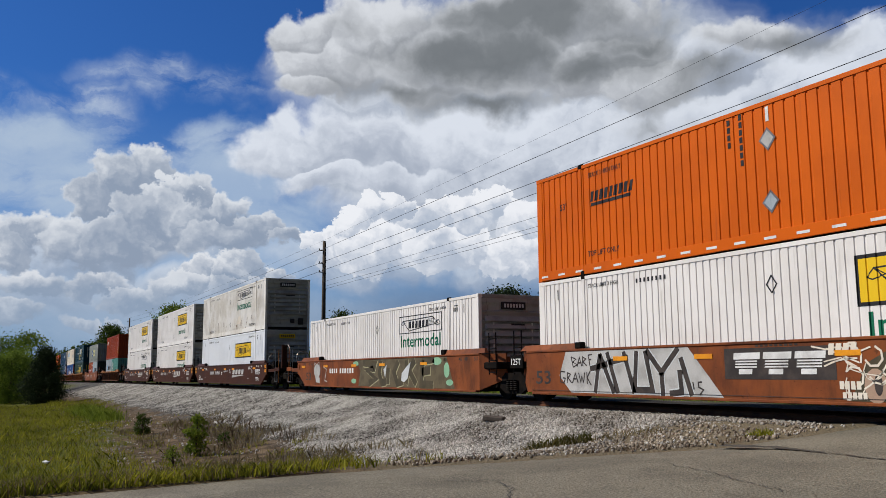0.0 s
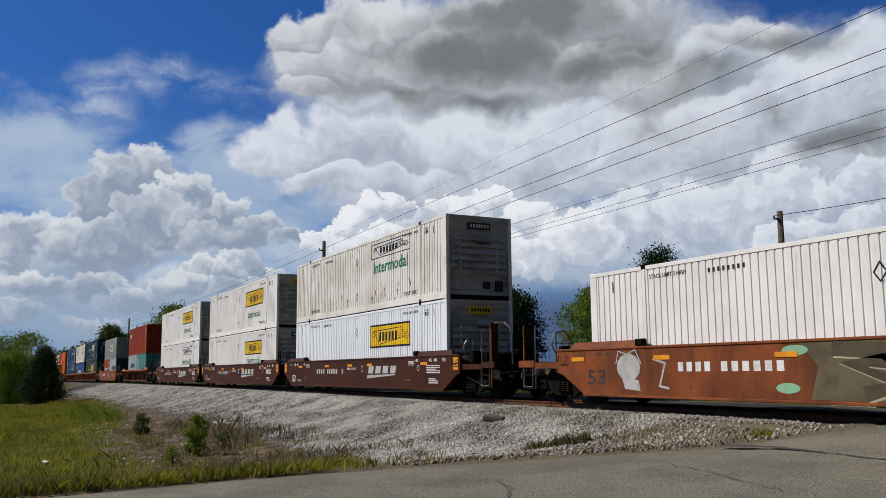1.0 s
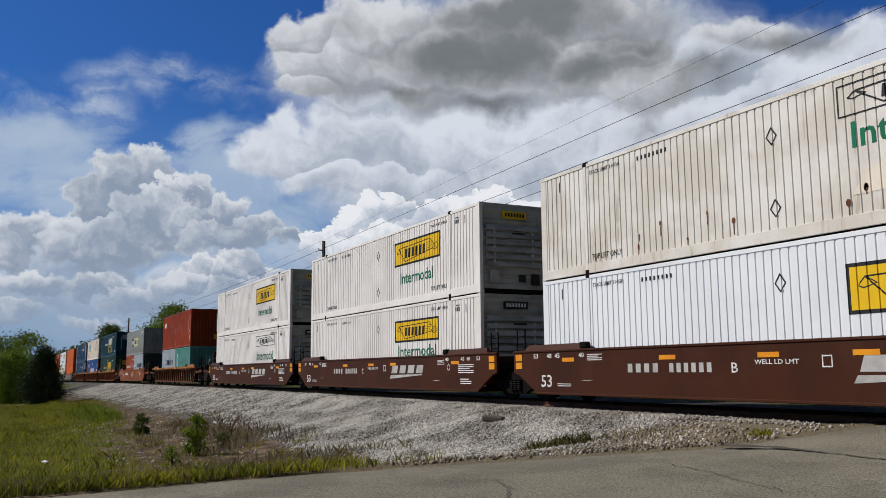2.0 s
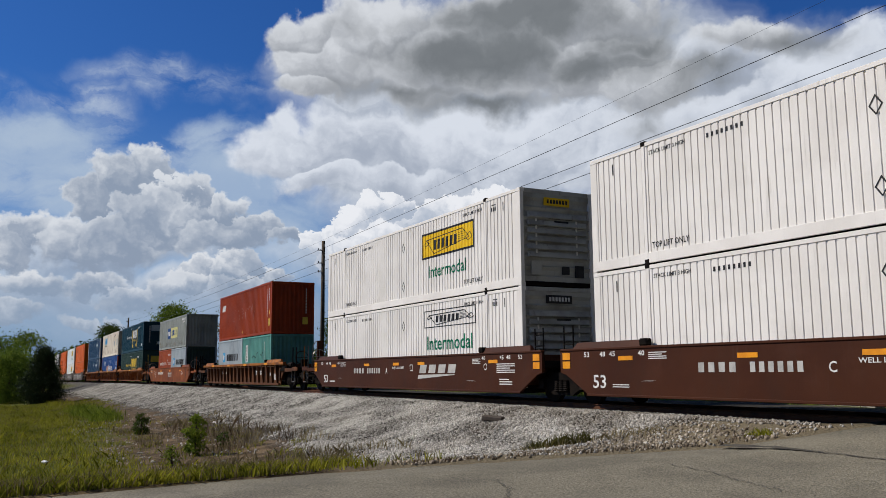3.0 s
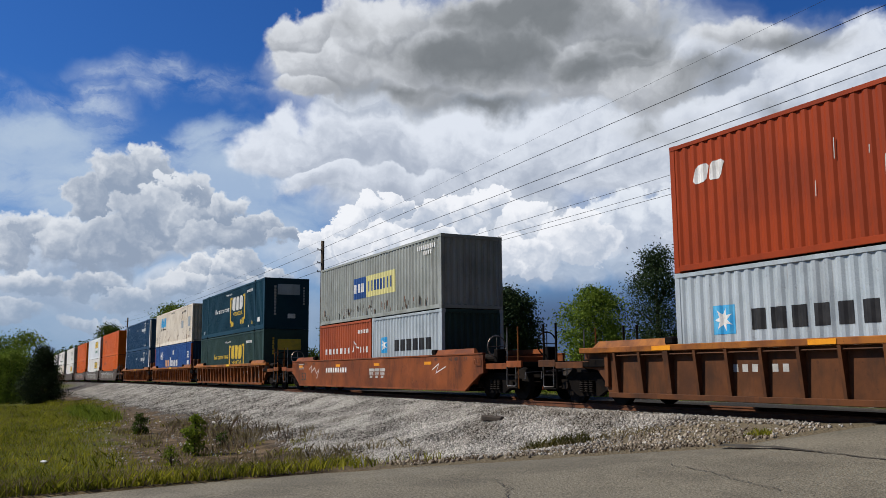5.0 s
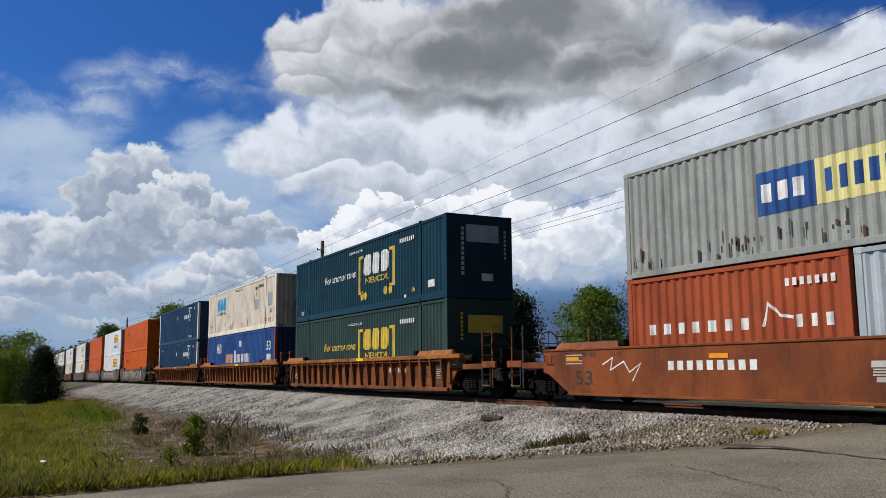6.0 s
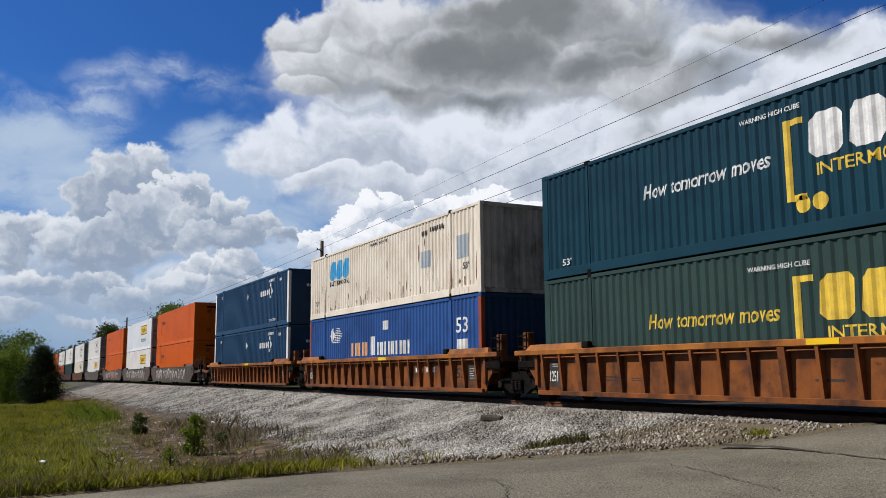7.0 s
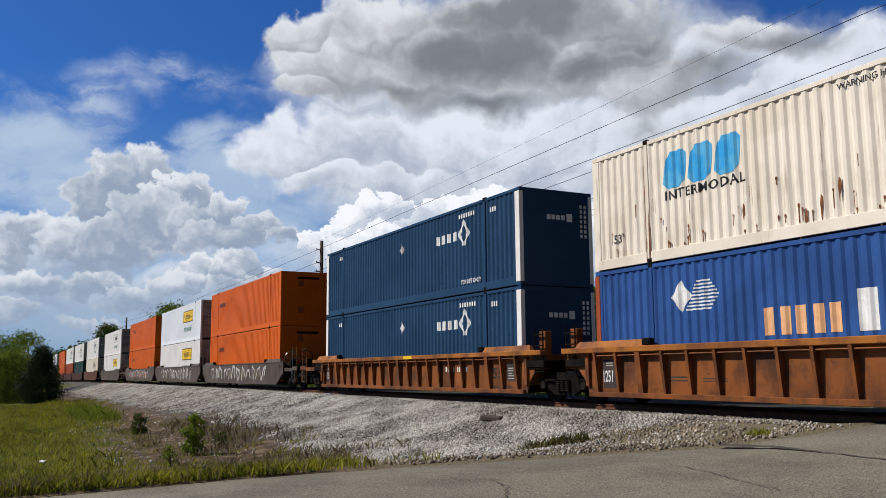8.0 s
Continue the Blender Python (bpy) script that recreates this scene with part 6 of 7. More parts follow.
for z, paint in ((2.1, "chalk"), (0.84, "pale")):
    shapes(c, [[(0.12, z - 0.24), (0.32, z), (0.12, z + 0.24), (-0.10, z)]], "steel", YS - 0.002, None, "placard_holder", "diamond placard holder")
    shapes(c, [[(0.12, z - 0.18), (0.27, z), (0.12, z + 0.18), (-0.05, z)]], paint, YS - 0.005, None, "placard")
shapes(c, [rect(-7.9 + k * 0.78, -7.6 + k * 0.78, 0.10, 0.155) for k in range(21)], "paint", -1.295 - 0.008, None, "reflector_strip", "white reflective dashes")
c, p = get("lead", 0)
logo_side(c, p, True, 1.85, 5.5, 1.55, 2.45, (2.05, 5.2, 1.0, 1.45)), stencil(c, p, right=False)
c, p = get("single", 0)
logo_side(c, p, False, 2.1, 5.55, 1.86, 2.50, (2.25, 5.46, 1.36, 1.80)), stencil(c, p), end_marks(c, 1, "scroll")
c, p = get("white_a", 1)
logo_side(c, p, False, 1.52, 5.2, 2.06, 2.66, (1.77, 4.99, 1.46, 1.94)), stencil(c, p), end_marks(c, 1, "scroll")
rng = np.random.default_rng(77)
for k in range(26):
    x, z = rng.uniform(-6.5, 5.5), rng.uniform(0.2, 1.1) ** 1.3
    shapes(c, [oval(x, z, rng.uniform(0.02, 0.06), rng.uniform(0.03, 0.08), 7), rect(x - 0.012, x + 0.015, z - rng.uniform(0.1, 0.3), z, 0.005)], "rail", YS - 0.001, None, "rust_stain")
shapes(c, [[(1.7, 0.62), (2.7, 0.62), (2.5, 1.15), (2.0, 1.02)]], "cream", YS - 0.001, p, "scraped_patch", "scraped tan patch")
c, p = get("white_a", 0)
logo_side(c, p, True, 1.45, 5.2, 1.42, 2.32), stencil(c, p), end_marks(c, 2, "scroll")
for u in ("white_b", "white_c"):
    c, p = get(u, 1)
    logo_side(c, p, True, *W_YELLOW, (2.1, 4.78, 0.80, 1.22)), stencil(c, p), end_marks(c, 2, "scroll")
c, p = get("white_b", 0)
logo_side(c, p, True, 1.6, 5.2, 1.55, 2.35, (1.9, 5.0, 1.02, 1.42)), stencil(c, p), end_marks(c, 1, "scroll")
c, p = get("white_c", 0)
logo_side(c, p, False, 1.74, 5.35, 1.97, 2.56, (1.96, 5.14, 1.20, 1.68)), stencil(c, p), end_marks(c, 1, "scroll")
# rust-red box on two short ones
Y40 = -1.219 + 0.012 - 0.006
c, p = get("red_forty", 2)
shapes(c, blocky(-5.4, -4.5, 1.9, 2.3, 2, 0.2), "paint", Y40, p)
for dx in (5.2, 5.55):
    shapes(c, [rect(dx, dx + 0.06, 2.45 - k * 0.15, 2.55 - k * 0.15) for k in range(11 if dx < 5.5 else 5)], "paint", Y40, None, "number_bar")
shapes(c, [[(5.5, 1.12), (5.78, 1.12), (5.66, 1.35)]], "gold", Y40, None, "warning_mark")
shapes(c, [rect(5.45, 5.8, 0.48, 0.86)], "gold", Y40 - 0.002, None, "warning_label", "yellow warning label")
shapes(c, lines(5.5, 5.75, 0.52, 0.82, 4), "ink", Y40 - 0.004, None, "label_lines")
shapes(c, [rect(-0.2, -0.1, 0.25, 0.45)], "gold", Y40, None, "small_label")
x = 6.096 + 0.004
part("warning_label", boxes((x - 0.02, x, 0.55, 0.85, 0.55, 0.95)), "gold", c, "yellow label on the end")
part("number_bar", boxes(*[(x - 0.01, x + 0.001, 0.72, 0.77, 1.15 + k * 0.16, 1.26 + k * 0.16) for k in range(9)]), "paint", c)
for k in range(16):
    xx, z = rng.uniform(-2.5, 2.5), rng.uniform(1.0, 1.8)
    shapes(c, [rect(xx, xx + 0.02, z, z + rng.uniform(0.1, 0.4), 0.01)], "chalk", Y40, None, "scratch")
c, p = get("red_forty", 0)
shapes(c, [rect(-2.28, -1.9, 1.12, 2.12)], "paint", Y40, p, "name_panel")
shapes(c, [rect(-2.2, -1.98, 1.2 + k * 0.18, 1.32 + k * 0.18) for k in range(5)], "ink", Y40 - 0.002, p, "number_bar")
shapes(c, [rect(1.55, 1.66, 1.1, 2.2), rect(1.9, 1.96, 0.9, 1.7)], "chalk", Y40, p, "scratch")
shapes(c, stroke([(-0.9, 1.35), (-0.5, 1.5), (-0.2, 1.3), (0.1, 1.55), (0.35, 1.75)], 0.05) + stroke([(0.8, 1.6), (1.1, 1.4), (1.3, 1.65)], 0.04), "dgreen", Y40, p, "scuff")
c, p = get("red_forty", 1)
shapes(c, bars(-0.9, 2.1, 1.26, 1.68, 6, 0.18), "ink", Y40, p)
shapes(c, [rect(-1.95, -1.35, 1.2, 1.8)], "sky_ink", Y40, p, "emblem_panel"), shapes(c, [[(-1.65 + r * math.cos(a), 1.5 + r * math.sin(a)) for k in range(14) for r, a in ((0.26 if k % 2 else 0.11, k * math.pi / 7),)]], "paint", Y40 - 0.002, p, "star")
# grey box over brick-red and pale ones
c, p = get("grey_forty", 2)
shapes(c, [rect(-2.06, -0.65, 0.90, 1.77)], "blue", Y40, p, "logo_panel", "blue panel"), shapes(c, [rect(-0.65, 2.22, 0.90, 1.77)], "peach_pale", Y40, p, "logo_panel", "pale yellow panel")
shapes(c, bars(-1.92, -0.78, 1.15, 1.52, 3, 0.2), "paint", Y40 - 0.002, p), shapes(c, bars(-0.45, 2.05, 1.12, 1.55, 8, 0.3), "blue", Y40 - 0.002, p)
shapes(c, bars(4.2, 5.7, 2.18, 2.34, 9, 0.25) + bars(4.7, 5.4, 1.98, 2.12, 4, 0.25), "paint", Y40, None, "number_bar")
for k in range(60):
    xx, z = rng.uniform(-6, 5.9), rng.uniform(0.12, 0.5)
    shapes(c, [rect(xx, xx + rng.uniform(0.02, 0.06), z, z + rng.uniform(0.05, 0.32), 0.0)], "rail" if k % 3 == 0 else "tie", Y40, None, "rust_stain")
c, p = get("grey_forty", 0)
shapes(c, bars(-0.9, 2.3, 1.24, 1.66, 6, 0.18), "ink", Y40, p), shapes(c, [rect(-2.2, -1.55, 1.2, 1.8)], "sky_ink", Y40, p, "emblem_panel")
shapes(c, [[(-1.88 + r * math.cos(a), 1.5 + r * math.sin(a)) for k in range(14) for r, a in ((0.26 if k % 2 else 0.11, k * math.pi / 7),)]], "paint", Y40 - 0.002, p, "star")
c, p = get("grey_forty", 1)
shapes(c, bars(-2.3, 0.9, 1.26, 1.5, 7, 0.4) + stroke([(1.0, 1.3), (1.15, 1.75), (1.45, 1.5), (1.75, 1.45)], 0.06) + bars(1.8, 2.8, 1.26, 1.5, 3, 0.4), "paint", Y40, p)
shapes(c, bars(1.6, 2.8, 2.05, 2.2, 7, 0.3), "paint", Y40, None, "number_bar")
# dark petrol box over a grey-green one
for k, ink, base in ((1, "paint", 3.275), (0, "gold", 0.375)):
    c, p = get("petrol_pair", k)
    z = (lambda v: v - 3.275) if k == 1 else (lambda v: v - 3.275 - 0.12)
    b = "gold"
    shapes(c, [rect(0.17, 0.33, z(4.0), z(5.6)), rect(0.33, 0.62, z(5.48), z(5.6)), rect(3.63, 3.79, z(4.1), z(5.62)), rect(3.34, 3.63, z(5.5), z(5.62))], b, YS, p, "bracket")
    shapes(c, [rect(0.33, 0.62, z(4.0), z(4.12)), rect(3.34, 3.63, z(4.1), z(4.22))], "gold", YS, p, "bracket")
    shapes(c, blocky(0.74, 3.32, z(4.74), z(5.58), 3, 0.05), ink, YS, p)
    words(c, "INTERMODAL", 0.87, 3.25, z(4.40), z(4.64), "gold", YS, p)
    words(c, "How tomorrow moves", -3.9, -0.2, z(4.78), z(5.12), "paint" if k == 1 else "gold", YS, p, slant=0.15)
    words(c, "WARNING HIGH CUBE", -0.9, 0.6, z(5.78), z(5.88), "paint", YS)
    shapes(c, bars(4.3, 5.6, z(5.62), z(5.78), 8, 0.3), "paint", YS, None, "number_bar")
    if k == 1:
        shapes(c, [oval(v, z(3.92), 0.17, 0.17) for v in (0.52, 0.92)] + [oval(v, z(3.98), 0.17, 0.17) for v in (2.95, 3.36)], "gold", YS, p, "dot")
        words(c, "1A", 5.35, 5.6, z(3.7), z(3.9), "gold", YS), words(c, "53'", -7.2, -6.8, z(3.6), z(3.78), "paint", YS)
        shapes(c, [rect(6.65, 7.15, z(3.75), z(4.0)), rect(4.7, 4.85, z(3.55), z(3.65))], "paint", YS, None, "small_label")
    end_marks(c, 1, "dark_top" if k == 1 else "dark_low")
# old cream box over a royal blue one
c, p = get("cream_blue", 1)
shapes(c, blocky(-5.5, -3.15, 1.62, 2.45, 3, 0.12), "sky_ink", YS, p), words(c, "INTERMODAL", -5.45, -3.1, 1.36, 1.58, "ink", YS, p)
words(c, "53'", -7.3, -6.95, 0.62, 0.84, "ink", YS), words(c, "WARNING HIGH CUBE", -0.85, 0.9, 2.58, 2.70, "ink", YS)
for k in range(70):
    x, z = rng.uniform(-7.6, 7.6), 0.15 + abs(rng.normal()) * 0.55
    r = rng.uniform(0.010, 0.032)
    shapes(c, [oval(x, z, r, r * 1.6, 7), rect(x - r * 0.5, x + r * 0.4, z - rng.uniform(0.05, 0.35), z, 0.0)], "rust_brown", YS - 0.001, None, "rust_stain")
for x, z, h in ((-1.35, 0.6, 0.5), (-0.95, 0.85, 0.35), (-1.7, 0.4, 0.3), (-3.2, 0.75, 0.2), (-6.1, 0.5, 0.45), (2.3, 0.6, 0.4)):
    shapes(c, [[(x, z - h), (x + 0.02, z - h * 0.5), (x + 0.045, z - 0.1), (x + 0.05, z + 0.1), (x + 0.01, z + 0.16), (x - 0.02, z)]], "rust_brown", YS - 0.002, None, "rust_stain")
shapes(c, [rect(3.75, 4.55, 1.20, 1.78), rect(6.50, 7.28, 1.22, 1.98)], "pale", YS - 0.001, p, "label_panel", "faded grey patch")
words(c, "53'", 6.92, 7.30, 0.84, 1.06, "ink", YS), shapes(c, bars(3.9, 4.4, 2.34, 2.50, 4, 0.2) + bars(4.55, 5.6, 2.40, 2.56, 6, 0.2), "ink_soft", YS, None, "number_bar")
for x0 in (5.975, -6.135):
    shapes(c, [[(x0, 0.05), (x0 + 0.025, 0.05), (x0 + 0.02, 0.9), (x0 + 0.03, 1.6), (x0 + 0.012, 2.5), (x0, 1.7)], [(x0 + 0.09, 0.05), (x0 + 0.13, 0.05), (x0 + 0.16, 0.5), (x0 + 0.12, 1.3), (x0 + 0.10, 0.8)]], "rust_brown", -1.295 - 0.009, None, "rust_stain", "rust along the stacking post")
for x, z, w, h in ((3.62, 1.55, 0.05, 0.55), (4.05, 2.02, 0.10, 0.22), (5.1, 0.35, 0.05, 0.40), (4.8, 0.30, 0.04, 0.5), (6.55, 0.42, 0.22, 0.14), (7.75, 0.55, 0.10, 0.8), (3.7, 0.35, 0.05, 0.25), (2.6, 0.6, 0.03, 0.3)):
    shapes(c, [[(x, z), (x + w * 0.6, z - h * 0.25), (x + w, z + h * 0.3), (x + w * 0.7, z + h), (x + w * 0.2, z + h * 0.7)]], "rust_brown", YS - 0.002, p, "rust_stain")
c, p = get("cream_blue", 0)
shapes(c, [[(-5.42, 2.06), (-5.1, 1.72), (-4.78, 2.06), (-5.1, 2.42)]] + [rect(-4.95 + 0.04 * i, -4.0 - 0.05 * abs(i - 4), 1.74 + i * 0.075, 1.775 + i * 0.075) for i in range(9)], "paint", YS, p)
shapes(c, bars(-2.83, -0.95, 1.12, 1.66, 5, 0.22), "peach", YS, p), shapes(c, bars(-0.75, -0.25, 1.12, 1.86, 1, 0.1) + bars(-0.15, 3.0, 1.12, 1.62, 9, 0.25), "paint", YS, p)
words(c, "53", 6.4, 7.2, 1.7, 2.2, "paint", YS), shapes(c, [rect(6.45, 7.1, 1.05, 1.5), rect(0.4, 0.9, 2.08, 2.42)], "paint", YS, p, "label_panel")
part("corner_post", boxes((-8.085, -7.91, -1.31, -1.17, 0.12, 2.78), bevel=0.01), "brick_red", c, "orange-red corner post"), part("corner_post", boxes((7.91, 8.085, -1.31, -1.17, 0.12, 2.78), bevel=0.01), "brick_red", c, "orange-red corner post")
# navy boxes
for k in (0, 1):
    c, p = get("navy_pair", k)
    shapes(c, bars(2.75, 4.35, 1.82, 2.12, 4, 0.22) + stroke([(4.7, 1.62), (5.0, 1.98), (4.7, 2.36), (4.4, 1.98), (4.7, 1.62)], 0.12), "paint", YS, p)
    shapes(c, [[(-0.06, 1.82), (0.12, 2.05), (-0.06, 2.30), (-0.24, 2.05)]], "chalk" if k else "paint", YS, p, "placard")
    words(c, "TOP LIFT ONLY", 4.5, 5.8, 0.34, 0.48, "paint", YS), shapes(c, bars(4.4, 5.5, 2.5, 2.64, 7, 0.3) + bars(6.4, 6.8, 2.4, 2.55, 3, 0.3) + bars(-6.5, -6.1, 2.4, 2.55, 2, 0.3), "paint", YS, None, "number_bar")
    for x in (-8.085, 7.84):
        part("corner_post", boxes((x, x + 0.245, -1.31, -1.17, 0.12, 2.78), bevel=0.01), "white", c, "pale grey corner post")
    part("corner_post", boxes((7.93, 8.085, 1.17, 1.31, 0.12, 2.78), bevel=0.01), "white", c, "pale grey corner post")
    end_marks(c, 1, "navy_end")
# boxes further back
for u in ("oA", "oB", "oG"):
    for k in (0, 1):
        c, p = get(u, k)
        shapes(c, bars(-5.6, -4.1, 1.85, 2.12, 9, 0.2, 0.05), "ink", YS, None), end_marks(c, 1, "orange")
for u, k, yel in (("wA", 1, True), ("wA", 0, True), ("wC", 1, False), ("wC", 0, True), ("wD", 1, False), ("wD", 0, False), ("wE", 1, False), ("wF", 1, False)):
    c, p = get(u, k)
    logo_side(c, None, yel, 1.6, 5.2, 1.5, 2.4, (2.0, 4.8, 0.8, 1.25)), end_marks(c, 1, "scroll")


# ---- marks on the cars ----
YC_ = -1.50 - 0.004
YR = -1.345 - 0.004


def limits(c, y, ink="paint"):
    for x, s in ((6.2, "40"), (7.25, "45"), (7.62, "48"), (8.25, "53")):
        for e in (1, -1):
            words(c, s, e * x - 0.12 if e > 0 else -x - 0.05, e * x + 0.10 if e > 0 else -x + 0.17, 1.18, 1.30, ink, y)


def reflectors(c, y, xs):
    for x in xs:
        part("reflector", boxes((x - 0.26, x + 0.26, y - 0.006, y + 0.02, 1.08, 1.18)), "reflector", c, "orange-yellow reflective strip")


for u, mark in (("white_a", "B"), ("white_b", "C"), ("white_c", "A")):
    car = LOADS[u][0]
    shapes(car, bars(1.75, 4.55, 0.80, 1.08, 4, 0.14, 0.10), "chalk", YC_, None), shapes(car, [[(1.62, 0.60), (4.4, 0.74), (4.3, 0.77), (1.70, 0.74)]], "chalk", YC_, None, "swoosh")
    shapes(car, bars(-4.35, -3.2, 0.80, 1.0, 4, 0.28) + bars(-2.95, -1.6, 0.80, 1.0, 6, 0.28), "chalk", YC_, None, "number_bar")
    words(car, mark, -1.15, -0.98, 0.79, 0.99, "paint", YC_), words(car, "53", -7.95, -7.45, 0.42, 0.74, "paint", YC_)
    words(car, "WELL LD LMT", -0.55, 0.5, 0.95, 1.04, "paint", YC_), shapes(car, ring(1.0, 1.22, 0.88, 1.1, 0.025), "paint", YC_, None, "mark")
    limits(car, YC_), reflectors(car, YC_, (-6.7, -3.0, -0.2, 1.9, 6.75))
    shapes(car, lines(6.95, 7.95, 0.80, 1.10, 5, 0.45) + lines(7.1, 7.8, 0.46, 0.66, 3, 0.45) + lines(-7.2, -6.6, 0.45, 0.55, 2, 0.4) + lines(5.5, 6.0, 1.08, 1.25, 4, 0.45) + lines(-5.9, -5.3, 1.1, 1.28, 4, 0.45), "paint", YC_, None, "small_print")
    shapes(car, stroke([oval(6.3, 0.98, 0.09, 0.09)[k % 14] for k in range(15)], 0.02), "paint", YC_, None, "mark")
    shapes(car, [rect(-6.2, -5.85, 0.60, 0.615, 0.2), rect(5.3, 5.7, 0.55, 0.565, -0.2)], "chalk", YC_, None, "scratch")
    for e in (1, -1):
        part("reflector", boxes((e * 9.05 - 0.16, e * 9.05 + 0.16, YC_ - 0.006, YC_ + 0.02, 1.12, 1.30)), "reflector", car, "orange-yellow reflective strip")
        part("reflector", boxes((e * 9.05 - 0.16, e * 9.05 + 0.16, YC_ - 0.006, YC_ + 0.02, 0.90, 1.08)), "reflector", car, "orange-yellow reflective strip")

car = LOADS["lead"][0]
shapes(car, [[(-6.6, 1.33), (-2.15, 1.335), (-1.18, 0.29), (-6.4, 0.30), (-6.9, 0.72)]], "chalk", YC_, None, "spray_paint", "big silver spray-painted patch")
for pts in [[(-5.4, 0.31), (-5.18, 1.25)], [(-5.18, 1.25), (-4.68, 0.32)], [(-5.58, 0.89), (-4.89, 1.01)], [(-4.9, 1.29), (-4.52, 0.32)], [(-4.28, 1.29), (-3.93, 0.33)], [(-4.84, 1.04), (-4.12, 1.14)], [(-3.82, 1.29), (-3.92, 0.41), (-3.31, 0.41), (-3.52, 1.29)], [(-3.48, 1.31), (-3.0, 0.8), (-2.44, 1.33)], [(-3.0, 0.8), (-2.97, 0.28)], [(-2.38, 1.12), (-2.08, 0.31)], [(-2.76, 0.34), (-2.38, 0.38), (-2.43, 0.85)]]:
    shapes(car, [q for q in stroke(pts, 0.19)], "chalk_pale", YC_ - 0.001, None, "spray_edge")
    shapes(car, [q for q in stroke(pts, 0.135)], "ink_soft", YC_ - 0.003, None, "spray_paint", "dark spray-painted stroke")
scrawl = [[(-6.36, 1.2), (-6.28, 0.94)], [(-6.36, 1.2), (-6.16, 1.14), (-6.3, 1.07), (-6.11, 1.0), (-6.28, 0.94)], [(-6.12, 0.95), (-6.01, 1.18), (-5.92, 0.96)], [(-6.09, 1.04), (-5.93, 1.05)], [(-5.87, 0.96), (-5.88, 1.19), (-5.74, 1.14), (-5.87, 1.07), (-5.71, 0.97)], [(-5.58, 0.96), (-5.64, 1.23), (-5.48, 1.25)], [(-5.63, 1.11), (-5.52, 1.13)], [(-6.65, 0.82), (-6.84, 0.84), (-6.86, 0.57), (-6.7, 0.54), (-6.64, 0.66), (-6.75, 0.67)], [(-6.56, 0.54), (-6.54, 0.8), (-6.41, 0.76), (-6.52, 0.67), (-6.36, 0.54)], [(-6.33, 0.54), (-6.2, 0.79), (-6.09, 0.55)], [(-6.3, 0.64), (-6.12, 0.65)], [(-6.06, 0.8), (-5.98, 0.56), (-5.93, 0.72), (-5.87, 0.56), (-5.8, 0.81)], [(-5.72, 0.81), (-5.71, 0.52)], [(-5.58, 0.84), (-5.71, 0.68), (-5.55, 0.49)], [(-2.04, 0.6), (-2.01, 0.44)], [(-1.77, 0.6), (-1.88, 0.59), (-1.87, 0.49), (-1.74, 0.44), (-1.85, 0.33)]]
shapes(car, [q for pts in scrawl for q in stroke(pts, 0.034)], "ink_soft", YC_ - 0.004, None, "spray_scrawl")
shapes(car, [rect(-1.12, 1.50, 0.66, 1.27)], "ink_soft", YC_, None, "emblem_panel", "dark rectangular emblem panel"), shapes(car, striped(-0.92, 1.32, 0.76, 1.18, 3, 0.15), "paint", YC_ - 0.002)
paint_rng = np.random.default_rng(19)
shapes(car, [[(1.75, 0.30), (2.1, 0.95), (2.5, 1.15), (3.6, 1.25), (4.2, 0.95), (4.1, 0.40), (3.4, 0.30)]], "olive_dark", YC_, None, "spray_paint", "dark olive spray-painted ground")
shapes(car, [oval(2.25, 0.56, 0.22, 0.30), oval(3.0, 0.62, 0.26, 0.34), oval(3.75, 0.70, 0.22, 0.28)], "peach_rose", YC_ - 0.002, None, "spray_paint", "pinkish spray-painted shape")
shapes(car, [oval(2.30, 0.58, 0.08, 0.18), oval(3.05, 0.64, 0.09, 0.22), oval(3.78, 0.72, 0.08, 0.16)], "ink_soft", YC_ - 0.004, None, "spray_paint", "black spray-painted slit")
for k in range(30):  # whipping thin lines of pale paint
    x, z, a = 1.6 + 2.6 * paint_rng.uniform(), paint_rng.uniform(0.45, 1.15), paint_rng.uniform(0, 6.28)
    turn, pts = paint_rng.uniform(-0.9, 0.9), []
    for j in range(6):
        pts.append((x, min(1.30, max(0.33, z))))
        x, z, a = x + 0.14 * math.cos(a), z + 0.14 * math.sin(a), a + turn
    shapes(car, stroke(pts, paint_rng.uniform(0.018, 0.045)), "cream", YC_ - 0.006, None, "spray_line")
shapes(car, stroke([(1.0, 1.26), (1.3, 1.20), (1.6, 1.24), (1.9, 1.12), (2.2, 1.22)], 0.03) + stroke([(1.25, 0.98), (1.6, 1.05), (1.9, 0.9), (1.7, 0.82), (1.75, 0.95)], 0.025), "cream", YC_ - 0.007, None, "spray_line")
shapes(car, bars(1.35, 1.95, 1.10, 1.30, 4, 0.1, 0.03) + bars(1.55, 2.0, 0.50, 0.64, 4, 0.1) + bars(1.6, 2.1, 0.33, 0.45, 5, 0.1), "cream", YC_ - 0.008, None, "spray_scrawl")
shapes(car, bars(-0.3, 0.75, 1.29, 1.325, 9, 0.25), "ink_soft", YC_ - 0.002, None, "number_bar"), shapes(car, [rect(-8.2, 8.2, 0.335, 0.345)], "ink_soft", YC_ - 0.010, None, "weld_line")
words(car, "125T", -9.25, -8.75, 1.02, 1.20, "paint", YC_ - 0.01)
part("number_plate", boxes((-9.32, -8.66, YC_ - 0.006, YC_ + 0.02, 0.93, 1.30)), "black", car, "black end plate")
